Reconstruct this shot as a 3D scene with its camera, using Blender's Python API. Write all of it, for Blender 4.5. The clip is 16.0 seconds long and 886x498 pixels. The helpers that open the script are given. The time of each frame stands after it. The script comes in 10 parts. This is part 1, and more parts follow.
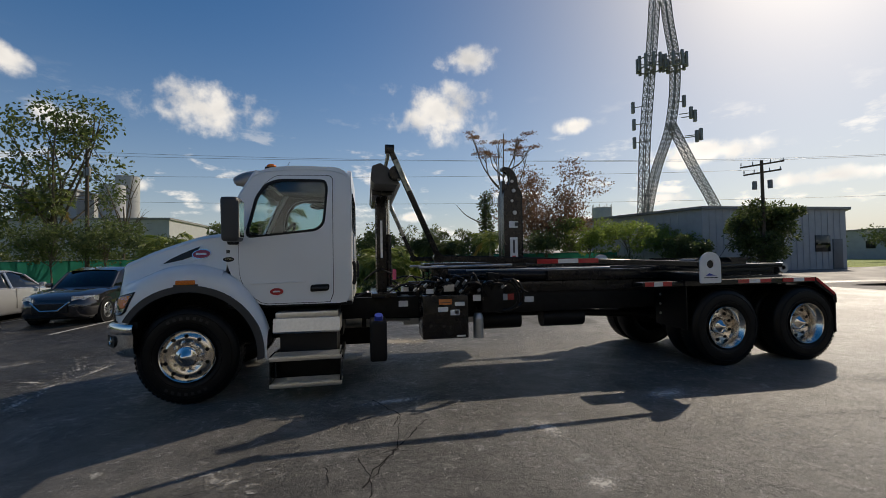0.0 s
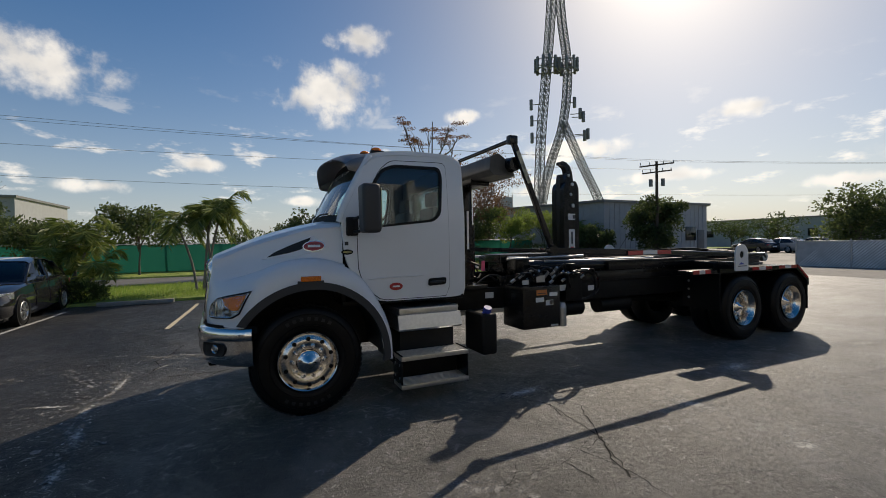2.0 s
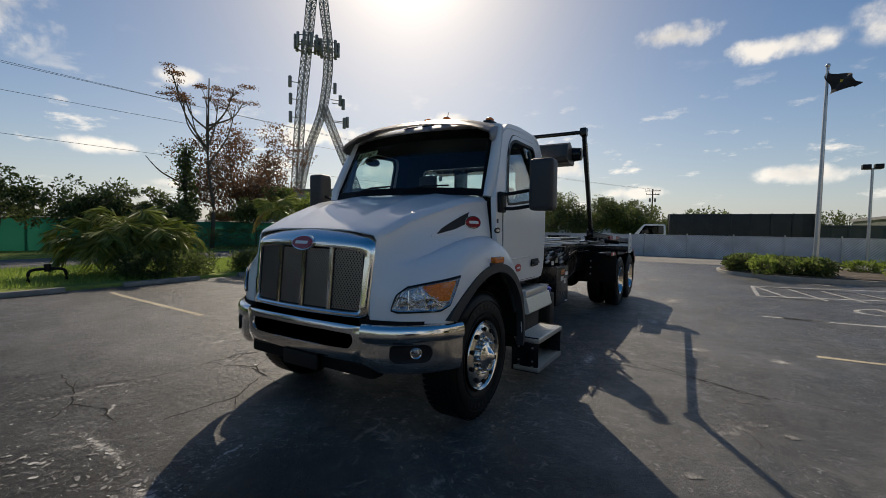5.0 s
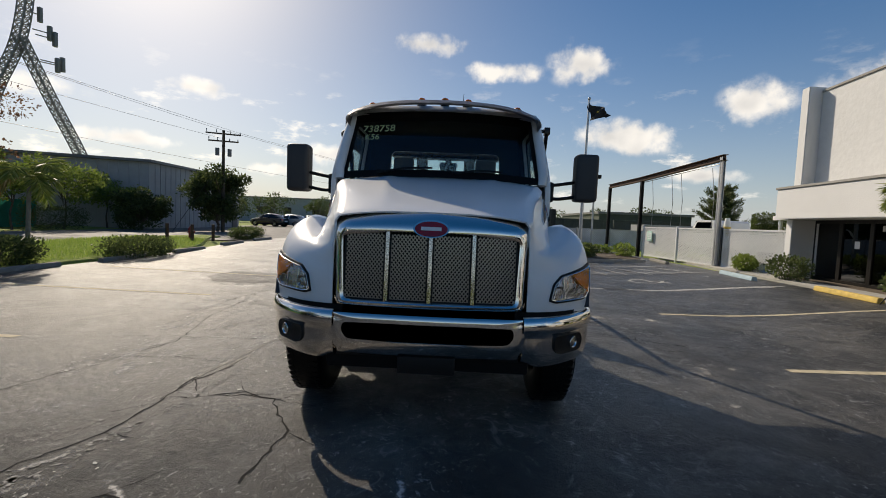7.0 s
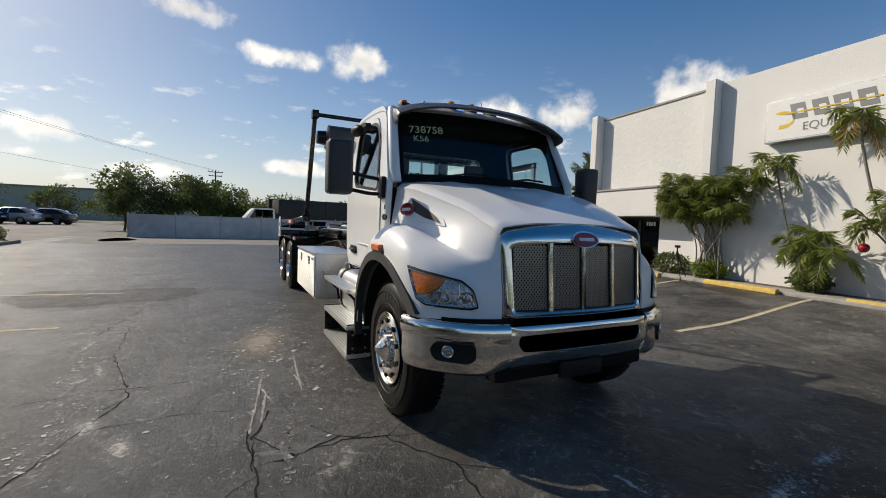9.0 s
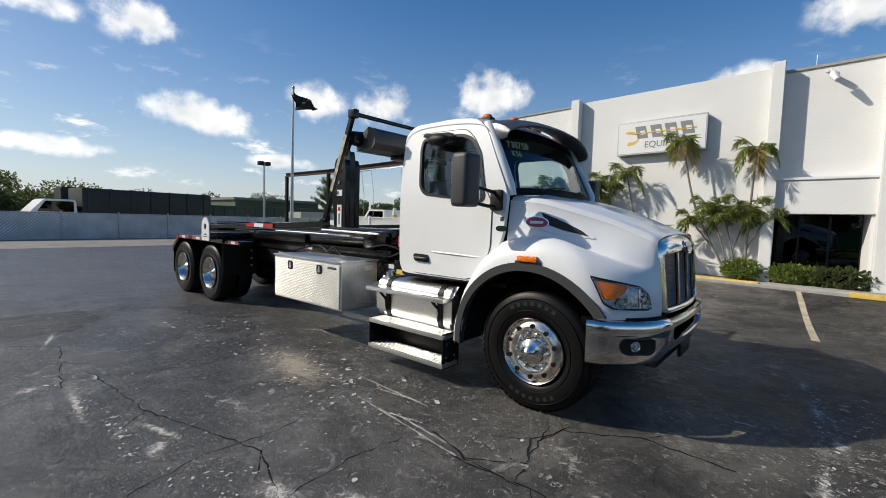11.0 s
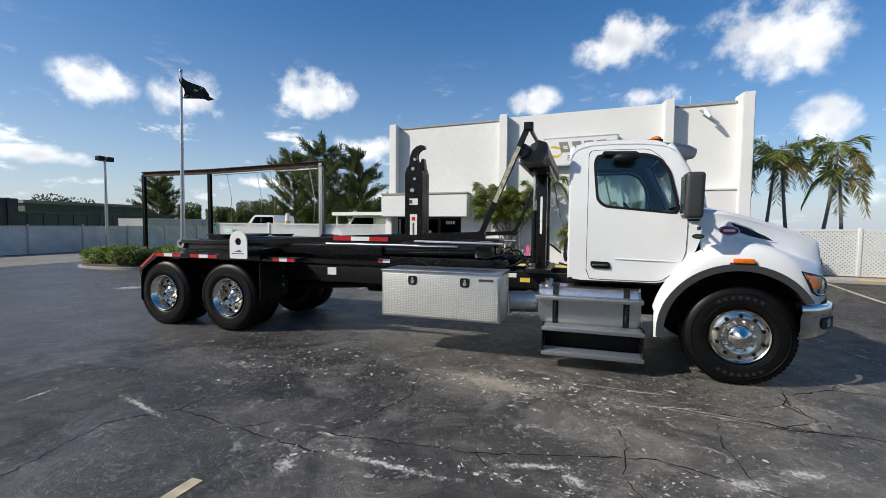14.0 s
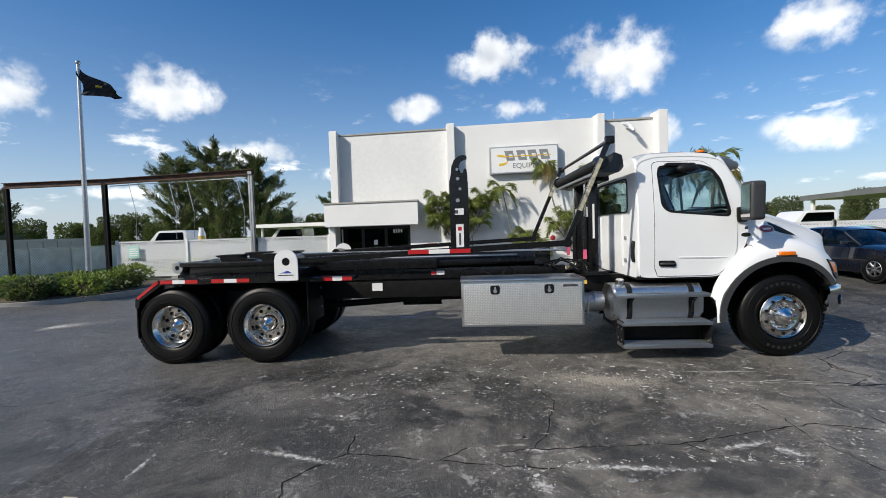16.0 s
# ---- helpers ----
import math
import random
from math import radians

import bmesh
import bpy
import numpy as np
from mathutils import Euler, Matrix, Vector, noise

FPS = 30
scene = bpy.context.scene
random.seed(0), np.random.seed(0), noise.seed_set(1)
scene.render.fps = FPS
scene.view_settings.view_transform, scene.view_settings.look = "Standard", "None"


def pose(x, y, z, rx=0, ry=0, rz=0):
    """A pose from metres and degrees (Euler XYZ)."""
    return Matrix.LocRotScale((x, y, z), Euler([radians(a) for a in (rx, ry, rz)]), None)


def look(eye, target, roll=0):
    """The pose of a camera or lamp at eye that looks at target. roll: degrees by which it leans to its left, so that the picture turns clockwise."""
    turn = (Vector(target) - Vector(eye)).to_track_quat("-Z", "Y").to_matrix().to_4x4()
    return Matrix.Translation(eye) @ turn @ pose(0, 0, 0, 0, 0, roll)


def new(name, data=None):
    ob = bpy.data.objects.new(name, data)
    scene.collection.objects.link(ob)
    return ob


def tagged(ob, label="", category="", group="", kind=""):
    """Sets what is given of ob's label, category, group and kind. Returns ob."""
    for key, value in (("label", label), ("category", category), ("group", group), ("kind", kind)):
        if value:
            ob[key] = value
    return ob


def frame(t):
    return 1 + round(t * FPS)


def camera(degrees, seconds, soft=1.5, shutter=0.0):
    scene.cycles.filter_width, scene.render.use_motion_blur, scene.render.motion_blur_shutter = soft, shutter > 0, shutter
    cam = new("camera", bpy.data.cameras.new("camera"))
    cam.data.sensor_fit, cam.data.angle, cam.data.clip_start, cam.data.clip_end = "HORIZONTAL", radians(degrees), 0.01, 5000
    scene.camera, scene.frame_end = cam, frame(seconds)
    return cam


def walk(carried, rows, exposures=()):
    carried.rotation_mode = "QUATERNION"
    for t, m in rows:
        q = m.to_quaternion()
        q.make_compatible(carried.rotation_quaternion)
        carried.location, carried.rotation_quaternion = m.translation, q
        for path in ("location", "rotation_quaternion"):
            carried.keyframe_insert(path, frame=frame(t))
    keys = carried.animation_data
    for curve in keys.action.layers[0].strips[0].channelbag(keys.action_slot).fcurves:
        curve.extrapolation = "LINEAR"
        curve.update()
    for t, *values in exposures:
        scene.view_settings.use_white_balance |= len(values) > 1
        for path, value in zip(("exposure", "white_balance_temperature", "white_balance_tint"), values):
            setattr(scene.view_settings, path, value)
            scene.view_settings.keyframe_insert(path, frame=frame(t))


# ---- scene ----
cam = camera(91.5, 16.0, 0.9)
PATH = [
    (0, (2.023, -6.476, 1.596), (2.372, -4.507, 1.640), -1.03),
    (0.5, (1.408, -6.293, 1.612), (1.852, -4.343, 1.628), -0.65),
    (1, (0.735, -6.111, 1.640), (1.291, -4.190, 1.631), -0.56),
    (1.5, (0.137, -5.912, 1.671), (0.812, -4.030, 1.648), -0.67),
    (2, (-0.504, -5.641, 1.708), (0.317, -3.818, 1.681), -0.90),
    (2.5, (-1.067, -5.291, 1.705), (-0.087, -3.548, 1.666), -1.02),
    (3, (-1.655, -4.909, 1.716), (-0.552, -3.241, 1.674), -1.09),
    (3.5, (-2.130, -4.491, 1.713), (-0.889, -2.923, 1.661), -0.63),
    (4, (-2.610, -3.992, 1.668), (-1.219, -2.557, 1.602), 0.19),
    (4.5, (-3.020, -3.480, 1.620), (-1.479, -2.207, 1.538), 0.51),
    (5, (-3.320, -2.801, 1.632), (-1.619, -1.753, 1.541), 0.98),
    (5.5, (-3.560, -2.148, 1.643), (-1.736, -1.333, 1.546), 1.27),
    (6, (-3.734, -1.487, 1.636), (-1.819, -0.916, 1.537), 1.41),
    (6.5, (-3.844, -0.824, 1.607), (-1.872, -0.507, 1.501), 1.78),
    (7, (-3.899, -0.155, 1.559), (-1.904, -0.108, 1.435), 2.38),
    (7.5, (-3.860, 0.452, 1.582), (-1.876, 0.232, 1.457), 2.51),
    (8, (-3.732, 1.090, 1.569), (-1.789, 0.632, 1.450), 2.09),
    (8.5, (-3.538, 1.693, 1.575), (-1.668, 0.994, 1.460), 1.83),
    (9, (-3.319, 2.351, 1.587), (-1.531, 1.462, 1.471), 2.06),
    (9.5, (-3.083, 2.946, 1.598), (-1.406, 1.862, 1.477), 1.82),
    (10, (-2.778, 3.470, 1.663), (-1.184, 2.271, 1.517), 0.73),
    (10.5, (-2.321, 4.051, 1.696), (-0.867, 2.686, 1.549), 0.91),
    (11, (-1.790, 4.595, 1.698), (-0.506, 3.068, 1.563), 1.63),
    (11.5, (-1.252, 5.071, 1.691), (-0.132, 3.419, 1.565), 2.41),
    (12, (-0.765, 5.451, 1.695), (0.240, 3.728, 1.559), 2.52),
    (12.5, (-0.194, 5.758, 1.685), (0.720, 3.984, 1.554), 2.07),
    (13, (0.409, 6.032, 1.688), (1.233, 4.213, 1.567), 1.24),
    (13.5, (1.015, 6.325, 1.696), (1.746, 4.468, 1.578), 0.93),
    (14, (1.673, 6.579, 1.726), (2.287, 4.679, 1.617), 0.54),
    (14.5, (2.238, 6.774, 1.783), (2.728, 4.838, 1.680), 0.06),
    (15, (2.875, 6.899, 1.789), (3.223, 4.932, 1.692), -0.19),
    (15.5, (3.481, 6.999, 1.791), (3.716, 5.015, 1.699), -1.00),
    (16, (4.152, 7.035, 1.810), (4.261, 5.040, 1.724), -1.77),
]
walk(cam, [(t, look(eye, target, roll)) for t, eye, target, roll in PATH],
     [(0.0, -0.15, 7700, 11), (4.5, -0.17, 7800, 11), (7.0, -0.06, 7800, 11), (8.5, 0.03, 7700, 11), (9.5, 0.08, 7500, 10), (12.0, 0.18, 6850, 9), (14.0, 0.21, 6800, 9), (16.0, 0.24, 6750, 9)])

# ---- world and sun ----
SUN_AZ, SUN_EL = 36.8, 35.5
world = bpy.data.worlds.new("sky")
scene.world = world
world.use_nodes = True
wn, wl = world.node_tree.nodes, world.node_tree.links
wn.clear()
sky = wn.new("ShaderNodeTexSky")
sky.sky_type = "NISHITA"
sky.sun_disc = False
sky.sun_elevation = radians(SUN_EL)
sky.sun_rotation = radians(90 - SUN_AZ)
sky.air_density, sky.dust_density, sky.ozone_density = 1.0, 0.85, 2.6
w_out = wn.new("ShaderNodeOutputWorld")
w_bg = wn.new("ShaderNodeBackground")
w_bg.inputs["Strength"].default_value = 0.072


def wmath(op, a, b=None, c=None):
    n = wn.new("ShaderNodeMath")
    n.operation = op
    for i, v in enumerate((a, b, c)):
        if v is None:
            continue
        if isinstance(v, (int, float)):
            n.inputs[i].default_value = v
        else:
            wl.new(v, n.inputs[i])
    return n.outputs[0]


# cumulus clouds: soft-edged clumps by azimuth, elevation, width and height in degrees
CLOUDS = [
    (109, 17.5, 12, 5.5), (121, 14.5, 5, 2.4), (126, 19, 6, 2.6), (80.6, 18.9, 13, 7), (75.7, 24.7, 8.4, 2.9),
    (62.7, 16.1, 3.9, 1.9), (48.5, 11.2, 11.6, 2.4), (31, 13.8, 6.8, 1.9), (136, 15.3, 5, 6),
    (16.9, 7.8, 6.5, 2.4), (4, 21.5, 9, 2.4), (-4.8, 18.8, 9.7, 2.2), (-15, 19.6, 6.3, 4.2),
    (-20, 11, 14, 3.6), (-33.5, 13.8, 5.6, 4.2), (-55.5, 15.8, 9, 5.4), (-42, 13.8, 5.8, 4.8),
    (-83.3, 15.5, 5.8, 3), (-94.4, 20.9, 8.6, 5.4), (-108, 18.8, 10.8, 7.6), (-97, 15.2, 6, 3),
    (-128.5, 19.2, 7.5, 5), (-128.1, 8.9, 7.1, 4), (-63.8, 9.8, 9.7, 3.4), (-113.4, 10.4, 5.8, 4.2),
    (38, 7.5, 9, 1.6), (22, 5.6, 8, 1.4), (8, 4.8, 7, 1.5), (95, 9.5, 5, 1.6), (70, 8, 6, 1.5), (54, 6.5, 7, 1.5), (-8, 6.2, 8, 1.8), (-30, 6.4, 7, 1.8), (-75, 7.5, 8, 2.2), (-140, 13, 8, 4), (104, 6.5, 6, 1.6), (84, 5.5, 5, 1.3), (116, 8.5, 4, 1.5), (62, 4.6, 6, 1.1), (-50, 5, 7, 1.5), (-90, 6, 5, 1.5), (-102, 7.5, 4, 1.6), (-120, 5.5, 6, 1.5),
]
w_tc = wn.new("ShaderNodeTexCoord")
w_sep = wn.new("ShaderNodeSeparateXYZ")
wl.new(w_tc.outputs["Generated"], w_sep.inputs[0])
w_az = wmath("MULTIPLY", wmath("ARCTAN2", w_sep.outputs[1], w_sep.outputs[0]), 180 / math.pi)
w_el = wmath("MULTIPLY", wmath("ARCSINE", w_sep.outputs[2]), 180 / math.pi)
w_n1 = wn.new("ShaderNodeTexNoise")
w_n1.inputs["Scale"].default_value, w_n1.inputs["Detail"].default_value, w_n1.inputs["Roughness"].default_value = 26.0, 8.0, 0.58
w_n2 = wn.new("ShaderNodeTexNoise")
w_n2.inputs["Scale"].default_value, w_n2.inputs["Detail"].default_value = 10.0, 2.0
for n in (w_n1, w_n2):
    wl.new(w_tc.outputs["Generated"], n.inputs["Vector"])
shape = None
for az, el, cw, ch in CLOUDS:
    da = wmath("WRAP", wmath("SUBTRACT", w_az, az), 180.0, -180.0)
    u = wmath("MULTIPLY", da, 1.72 * math.cos(radians(el)) / cw)
    v = wmath("MULTIPLY", wmath("SUBTRACT", w_el, el), 1.72 / ch)
    r = wmath("SUBTRACT", 1.0, wmath("SQRT", wmath("ADD", wmath("MULTIPLY", u, u), wmath("MULTIPLY", v, v))))
    shape = r if shape is None else wmath("MAXIMUM", shape, r)
edge = wmath("ADD", wmath("MULTIPLY", wmath("SUBTRACT", w_n1.outputs[0], 0.5), 1.75), wmath("MULTIPLY", wmath("SUBTRACT", w_n2.outputs[0], 0.5), 1.9))
dens = wmath("ADD", wmath("MULTIPLY", shape, 1.0), edge)
w_map = wn.new("ShaderNodeMapRange")
w_map.interpolation_type = "SMOOTHSTEP"
w_map.inputs["From Min"].default_value, w_map.inputs["From Max"].default_value = -0.08, 0.78
wl.new(dens, w_map.inputs["Value"])
# only near the clumps
w_near = wn.new("ShaderNodeMapRange")
w_near.interpolation_type = "SMOOTHSTEP"
w_near.inputs["From Min"].default_value, w_near.inputs["From Max"].default_value = -0.35, 0.15
wl.new(shape, w_near.inputs["Value"])
puffs = wmath("MULTIPLY", w_map.outputs[0], w_near.outputs[0])
# small scattered scraps of cloud low in the sky
w_flat = wn.new("ShaderNodeCombineXYZ")
wl.new(wmath("MULTIPLY", w_az, 0.16), w_flat.inputs[0])
wl.new(wmath("MULTIPLY", w_el, 0.42), w_flat.inputs[1])
w_n4 = wn.new("ShaderNodeTexNoise")
w_n4.inputs["Scale"].default_value, w_n4.inputs["Detail"].default_value, w_n4.inputs["Roughness"].default_value = 1.0, 7.0, 0.62
wl.new(w_flat.outputs[0], w_n4.inputs["Vector"])
band = wmath("POWER", 2.718, wmath("MULTIPLY", wmath("POWER", wmath("DIVIDE", wmath("SUBTRACT", w_el, 8.0), 6.5), 2.0), -1.0))
w_scrap = wn.new("ShaderNodeMapRange")
w_scrap.interpolation_type = "SMOOTHSTEP"
w_scrap.inputs["From Min"].default_value, w_scrap.inputs["From Max"].default_value = 0.555, 0.7
wl.new(w_n4.outputs[0], w_scrap.inputs["Value"])
scraps = wmath("MULTIPLY", wmath("MULTIPLY", w_scrap.outputs[0], band), 0.9)
mask = wmath("MAXIMUM", puffs, scraps)
w_shade = wn.new("ShaderNodeMapRange")
w_shade.inputs["From Min"].default_value, w_shade.inputs["From Max"].default_value = -0.05, 0.95
w_shade.inputs["To Min"].default_value, w_shade.inputs["To Max"].default_value = 0.0, 1.0
# billows: each one bright on top and greyer on its underside
w_up = wn.new("ShaderNodeVectorMath")
w_up.operation = "ADD"
w_up.inputs[1].default_value = (0.008, 0.006, 0.022)
wl.new(w_tc.outputs["Generated"], w_up.inputs[0])
w_n3 = wn.new("ShaderNodeTexNoise")
w_n3.inputs["Scale"].default_value, w_n3.inputs["Detail"].default_value = 10.0, 2.0
wl.new(w_up.outputs[0], w_n3.inputs["Vector"])
lump = wmath("MULTIPLY", wmath("SUBTRACT", w_n3.outputs[0], w_n2.outputs[0]), 3.4)
wl.new(wmath("ADD", wmath("MULTIPLY", dens, 0.4), lump), w_shade.inputs["Value"])
w_ramp = wn.new("ShaderNodeValToRGB")
w_ramp.color_ramp.elements[0].color = (12.2, 12.7, 13.4, 1)
w_ramp.color_ramp.elements[1].color = (6.6, 7.2, 8.2, 1)
wl.new(w_shade.outputs[0], w_ramp.inputs[0])
w_sat = wn.new("ShaderNodeHueSaturation")
w_sat.inputs["Hue"].default_value = 0.502
w_sat.inputs["Saturation"].default_value, w_sat.inputs["Value"].default_value = 1.42, 1.42
w_blue = wn.new("ShaderNodeMixRGB")
w_blue.blend_type = "MULTIPLY"
w_blue.inputs[0].default_value = 1.0
w_blue.inputs[2].default_value = (0.93, 0.99, 1.07, 1)
wl.new(sky.outputs[0], w_blue.inputs[1])
wl.new(w_blue.outputs[0], w_sat.inputs["Color"])
# pale sea haze low over the horizon, all round
w_haze = wn.new("ShaderNodeMixRGB")
haze = wmath("MULTIPLY", wmath("POWER", 2.718, wmath("MULTIPLY", wmath("MAXIMUM", w_el, 0.0), -0.09)), 0.8)
wl.new(haze, w_haze.inputs[0])
# the sky pales round the sun, and the sun itself is a white glare
w_dir = wn.new("ShaderNodeVectorMath")
w_dir.operation = "DOT_PRODUCT"
w_dir.inputs[1].default_value = (math.cos(radians(SUN_AZ)) * math.cos(radians(SUN_EL)), math.sin(radians(SUN_AZ)) * math.cos(radians(SUN_EL)), math.sin(radians(SUN_EL)))
wl.new(w_tc.outputs["Generated"], w_dir.inputs[0])
off_sun = wmath("MULTIPLY", wmath("ARCCOSINE", wmath("MINIMUM", w_dir.outputs["Value"], 1.0)), 180 / math.pi)
w_grey = wn.new("ShaderNodeRGBToBW")
wl.new(w_sat.outputs[0], w_grey.inputs[0])
glare = wmath("MULTIPLY", wmath("POWER", 2.718, wmath("MULTIPLY", wmath("MULTIPLY", off_sun, off_sun), -1 / 25)), 40.0)
w_pale = wn.new("ShaderNodeMixRGB")
wl.new(wmath("MULTIPLY", wmath("POWER", 2.718, wmath("MULTIPLY", off_sun, -1 / 26)), 0.9), w_pale.inputs[0])
wl.new(w_sat.outputs[0], w_pale.inputs[1])
wl.new(wmath("ADD", wmath("MULTIPLY", w_grey.outputs[0], 1.04), glare), w_pale.inputs[2])
wl.new(w_pale.outputs[0], w_haze.inputs[1])
w_haze.inputs[2].default_value = (7.0, 8.1, 10.0, 1)
w_grey2 = wn.new("ShaderNodeRGBToBW")
wl.new(w_haze.outputs[0], w_grey2.inputs[0])
w_mix = wn.new("ShaderNodeMixRGB")
wl.new(wmath("MULTIPLY", mask, 0.92), w_mix.inputs[0])
wl.new(w_haze.outputs[0], w_mix.inputs[1])
# cloud in front of bright sky is brighter still
w_glow = wn.new("ShaderNodeMixRGB")
w_glow.blend_type = "ADD"
w_glow.inputs[0].default_value = 0.45
wl.new(w_ramp.outputs[0], w_glow.inputs[1])
wl.new(w_grey2.outputs[0], w_glow.inputs[2])
wl.new(w_glow.outputs[0], w_mix.inputs[2])
wl.new(w_mix.outputs[0], w_bg.inputs["Color"])
wl.new(w_bg.outputs[0], w_out.inputs[0])

sun_data = bpy.data.lights.new("sun", "SUN")
sun_data.energy, sun_data.angle, sun_data.color = 3.9, radians(0.53), (1.0, 0.95, 0.88)
sun = new("sun", sun_data)
sun.matrix_world = look((0, 0, 60), (-math.cos(radians(SUN_AZ)) * math.cos(radians(SUN_EL)), -math.sin(radians(SUN_AZ)) * math.cos(radians(SUN_EL)), 60 - math.sin(radians(SUN_EL))))
scene.view_settings.exposure = 0.0

# ---- materials ----
def material(name, color, rough=0.6, metal=0.0, coat=0.0, noise_scale=0.0, noise_amt=0.0, bump=0.0, bump_scale=40.0, color2=None,
             big_scale=0.0, big_amt=0.0, spec=0.5, emit=None, random_amt=0.0, rough_var=0.0, transmission=0.0, alpha=1.0, space="Object"):
    m = bpy.data.materials.new(name)
    m.use_nodes = True
    nt = m.node_tree
    b = nt.nodes["Principled BSDF"]
    b.inputs["Roughness"].default_value = rough
    b.inputs["Metallic"].default_value = metal
    b.inputs["Coat Weight"].default_value = coat
    b.inputs["Coat Roughness"].default_value = 0.04
    b.inputs["Specular IOR Level"].default_value = spec
    b.inputs["Transmission Weight"].default_value = transmission
    b.inputs["Alpha"].default_value = alpha
    base = (*color, 1)
    b.inputs["Base Color"].default_value = base
    tc = nt.nodes.new("ShaderNodeTexCoord")
    src = None

    def noise_node(scale, detail=6.0):
        n = nt.nodes.new("ShaderNodeTexNoise")
        n.inputs["Scale"].default_value, n.inputs["Detail"].default_value = scale, detail
        nt.links.new(tc.outputs[space], n.inputs["Vector"])
        return n.outputs[0]

    def shaded(prev, fac, amt, col=None):
        mr = nt.nodes.new("ShaderNodeMapRange")
        mr.inputs["From Min"].default_value, mr.inputs["From Max"].default_value = 0.3, 0.7
        nt.links.new(fac, mr.inputs["Value"])
        mix = nt.nodes.new("ShaderNodeMixRGB")
        nt.links.new(mr.outputs[0], mix.inputs[0])
        lo = tuple(c * (1 - amt) for c in color) if col is None else col
        if prev is None:
            mix.inputs[1].default_value = base
            mix.inputs[2].default_value = (*lo, 1)
        else:
            mix.blend_type = "MULTIPLY"
            nt.links.new(prev, mix.inputs[1])
            mix.inputs[2].default_value = (1 - amt, 1 - amt, 1 - amt, 1)
        return mix.outputs[0]

    if noise_scale:
        src = shaded(src, noise_node(noise_scale), noise_amt, color2)
    if big_scale:
        src = shaded(src, noise_node(big_scale, 4.0), big_amt)
    if random_amt:
        oi = nt.nodes.new("ShaderNodeObjectInfo")
        mr = nt.nodes.new("ShaderNodeMapRange")
        mr.inputs["To Min"].default_value, mr.inputs["To Max"].default_value = 1 - random_amt, 1 + random_amt
        nt.links.new(oi.outputs["Random"], mr.inputs["Value"])
        mix = nt.nodes.new("ShaderNodeVectorMath")
        mix.operation = "SCALE"
        if src is None:
            mix.inputs[0].default_value = color
        else:
            nt.links.new(src, mix.inputs[0])
        nt.links.new(mr.outputs[0], mix.inputs["Scale"])
        src = mix.outputs[0]
    if src is not None:
        nt.links.new(src, b.inputs["Base Color"])
    if bump:
        bn = nt.nodes.new("ShaderNodeBump")
        bn.inputs["Strength"].default_value, bn.inputs["Distance"].default_value = bump, 0.02
        nt.links.new(noise_node(bump_scale), bn.inputs["Height"])
        nt.links.new(bn.outputs[0], b.inputs["Normal"])
    if rough_var:
        mr = nt.nodes.new("ShaderNodeMapRange")
        mr.inputs["To Min"].default_value, mr.inputs["To Max"].default_value = max(0.02, rough - rough_var), min(1, rough + rough_var)
        nt.links.new(noise_node(max(noise_scale, 3.0) * 0.7), mr.inputs["Value"])
        nt.links.new(mr.outputs[0], b.inputs["Roughness"])
    if emit:
        b.inputs["Emission Color"].default_value = (*emit[:3], 1)
        b.inputs["Emission Strength"].default_value = emit[3]
    return m


WHITE_PAINT = material("white_paint", (0.79, 0.8, 0.8), 0.34, coat=0.45, big_scale=2.0, big_amt=0.03, bump=0.015, bump_scale=25)
BLACK_PAINT = material("black_paint", (0.007, 0.007, 0.0075), 0.24, coat=0.1, spec=0.3, noise_scale=9, noise_amt=-0.6, rough_var=0.1)
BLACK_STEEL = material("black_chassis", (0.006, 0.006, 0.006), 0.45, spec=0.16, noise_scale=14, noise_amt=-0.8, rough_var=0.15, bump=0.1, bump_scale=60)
BLACK_PLASTIC = material("black_plastic", (0.009, 0.009, 0.0093), 0.5, spec=0.25, bump=0.12, bump_scale=220)
GREY_PLASTIC = material("dark_grey_plastic", (0.04, 0.041, 0.043), 0.5, spec=0.4, bump=0.08, bump_scale=200)
RUBBER = material("tyre_rubber", (0.004, 0.004, 0.004), 0.42, spec=0.2, noise_scale=8, noise_amt=-0.5, rough_var=0.1, bump=0.06, bump_scale=90)
RIM_ALU = material("polished_rim_aluminium", (0.82, 0.76, 0.68), 0.19, metal=1.0, noise_scale=18, noise_amt=0.1, rough_var=0.06)
CHROME = material("chrome", (0.8, 0.77, 0.73), 0.11, metal=1.0, rough_var=0.03, bump=0.01, bump_scale=12)
ALU = material("brushed_aluminium", (0.7, 0.7, 0.69), 0.34, metal=1.0, noise_scale=30, noise_amt=0.12, rough_var=0.1)
STEEL = material("galvanised_steel", (0.5, 0.51, 0.52), 0.42, metal=0.85, noise_scale=12, noise_amt=0.2, rough_var=0.12)
SHADE_BLACK = material("shade_black", (0.005, 0.005, 0.005), 0.8, spec=0.2)
RED = material("red_reflector", (0.5, 0.02, 0.025), 0.3, coat=0.4, noise_scale=60, noise_amt=0.2)
RED_BADGE = material("red_enamel", (0.33, 0.008, 0.015), 0.2, coat=0.6)
WHITE_DECAL = material("white_decal", (0.75, 0.75, 0.74), 0.45, noise_scale=20, noise_amt=0.06)
YELLOW_DECAL = material("yellow_decal", (0.75, 0.55, 0.08), 0.5, noise_scale=20, noise_amt=0.1)
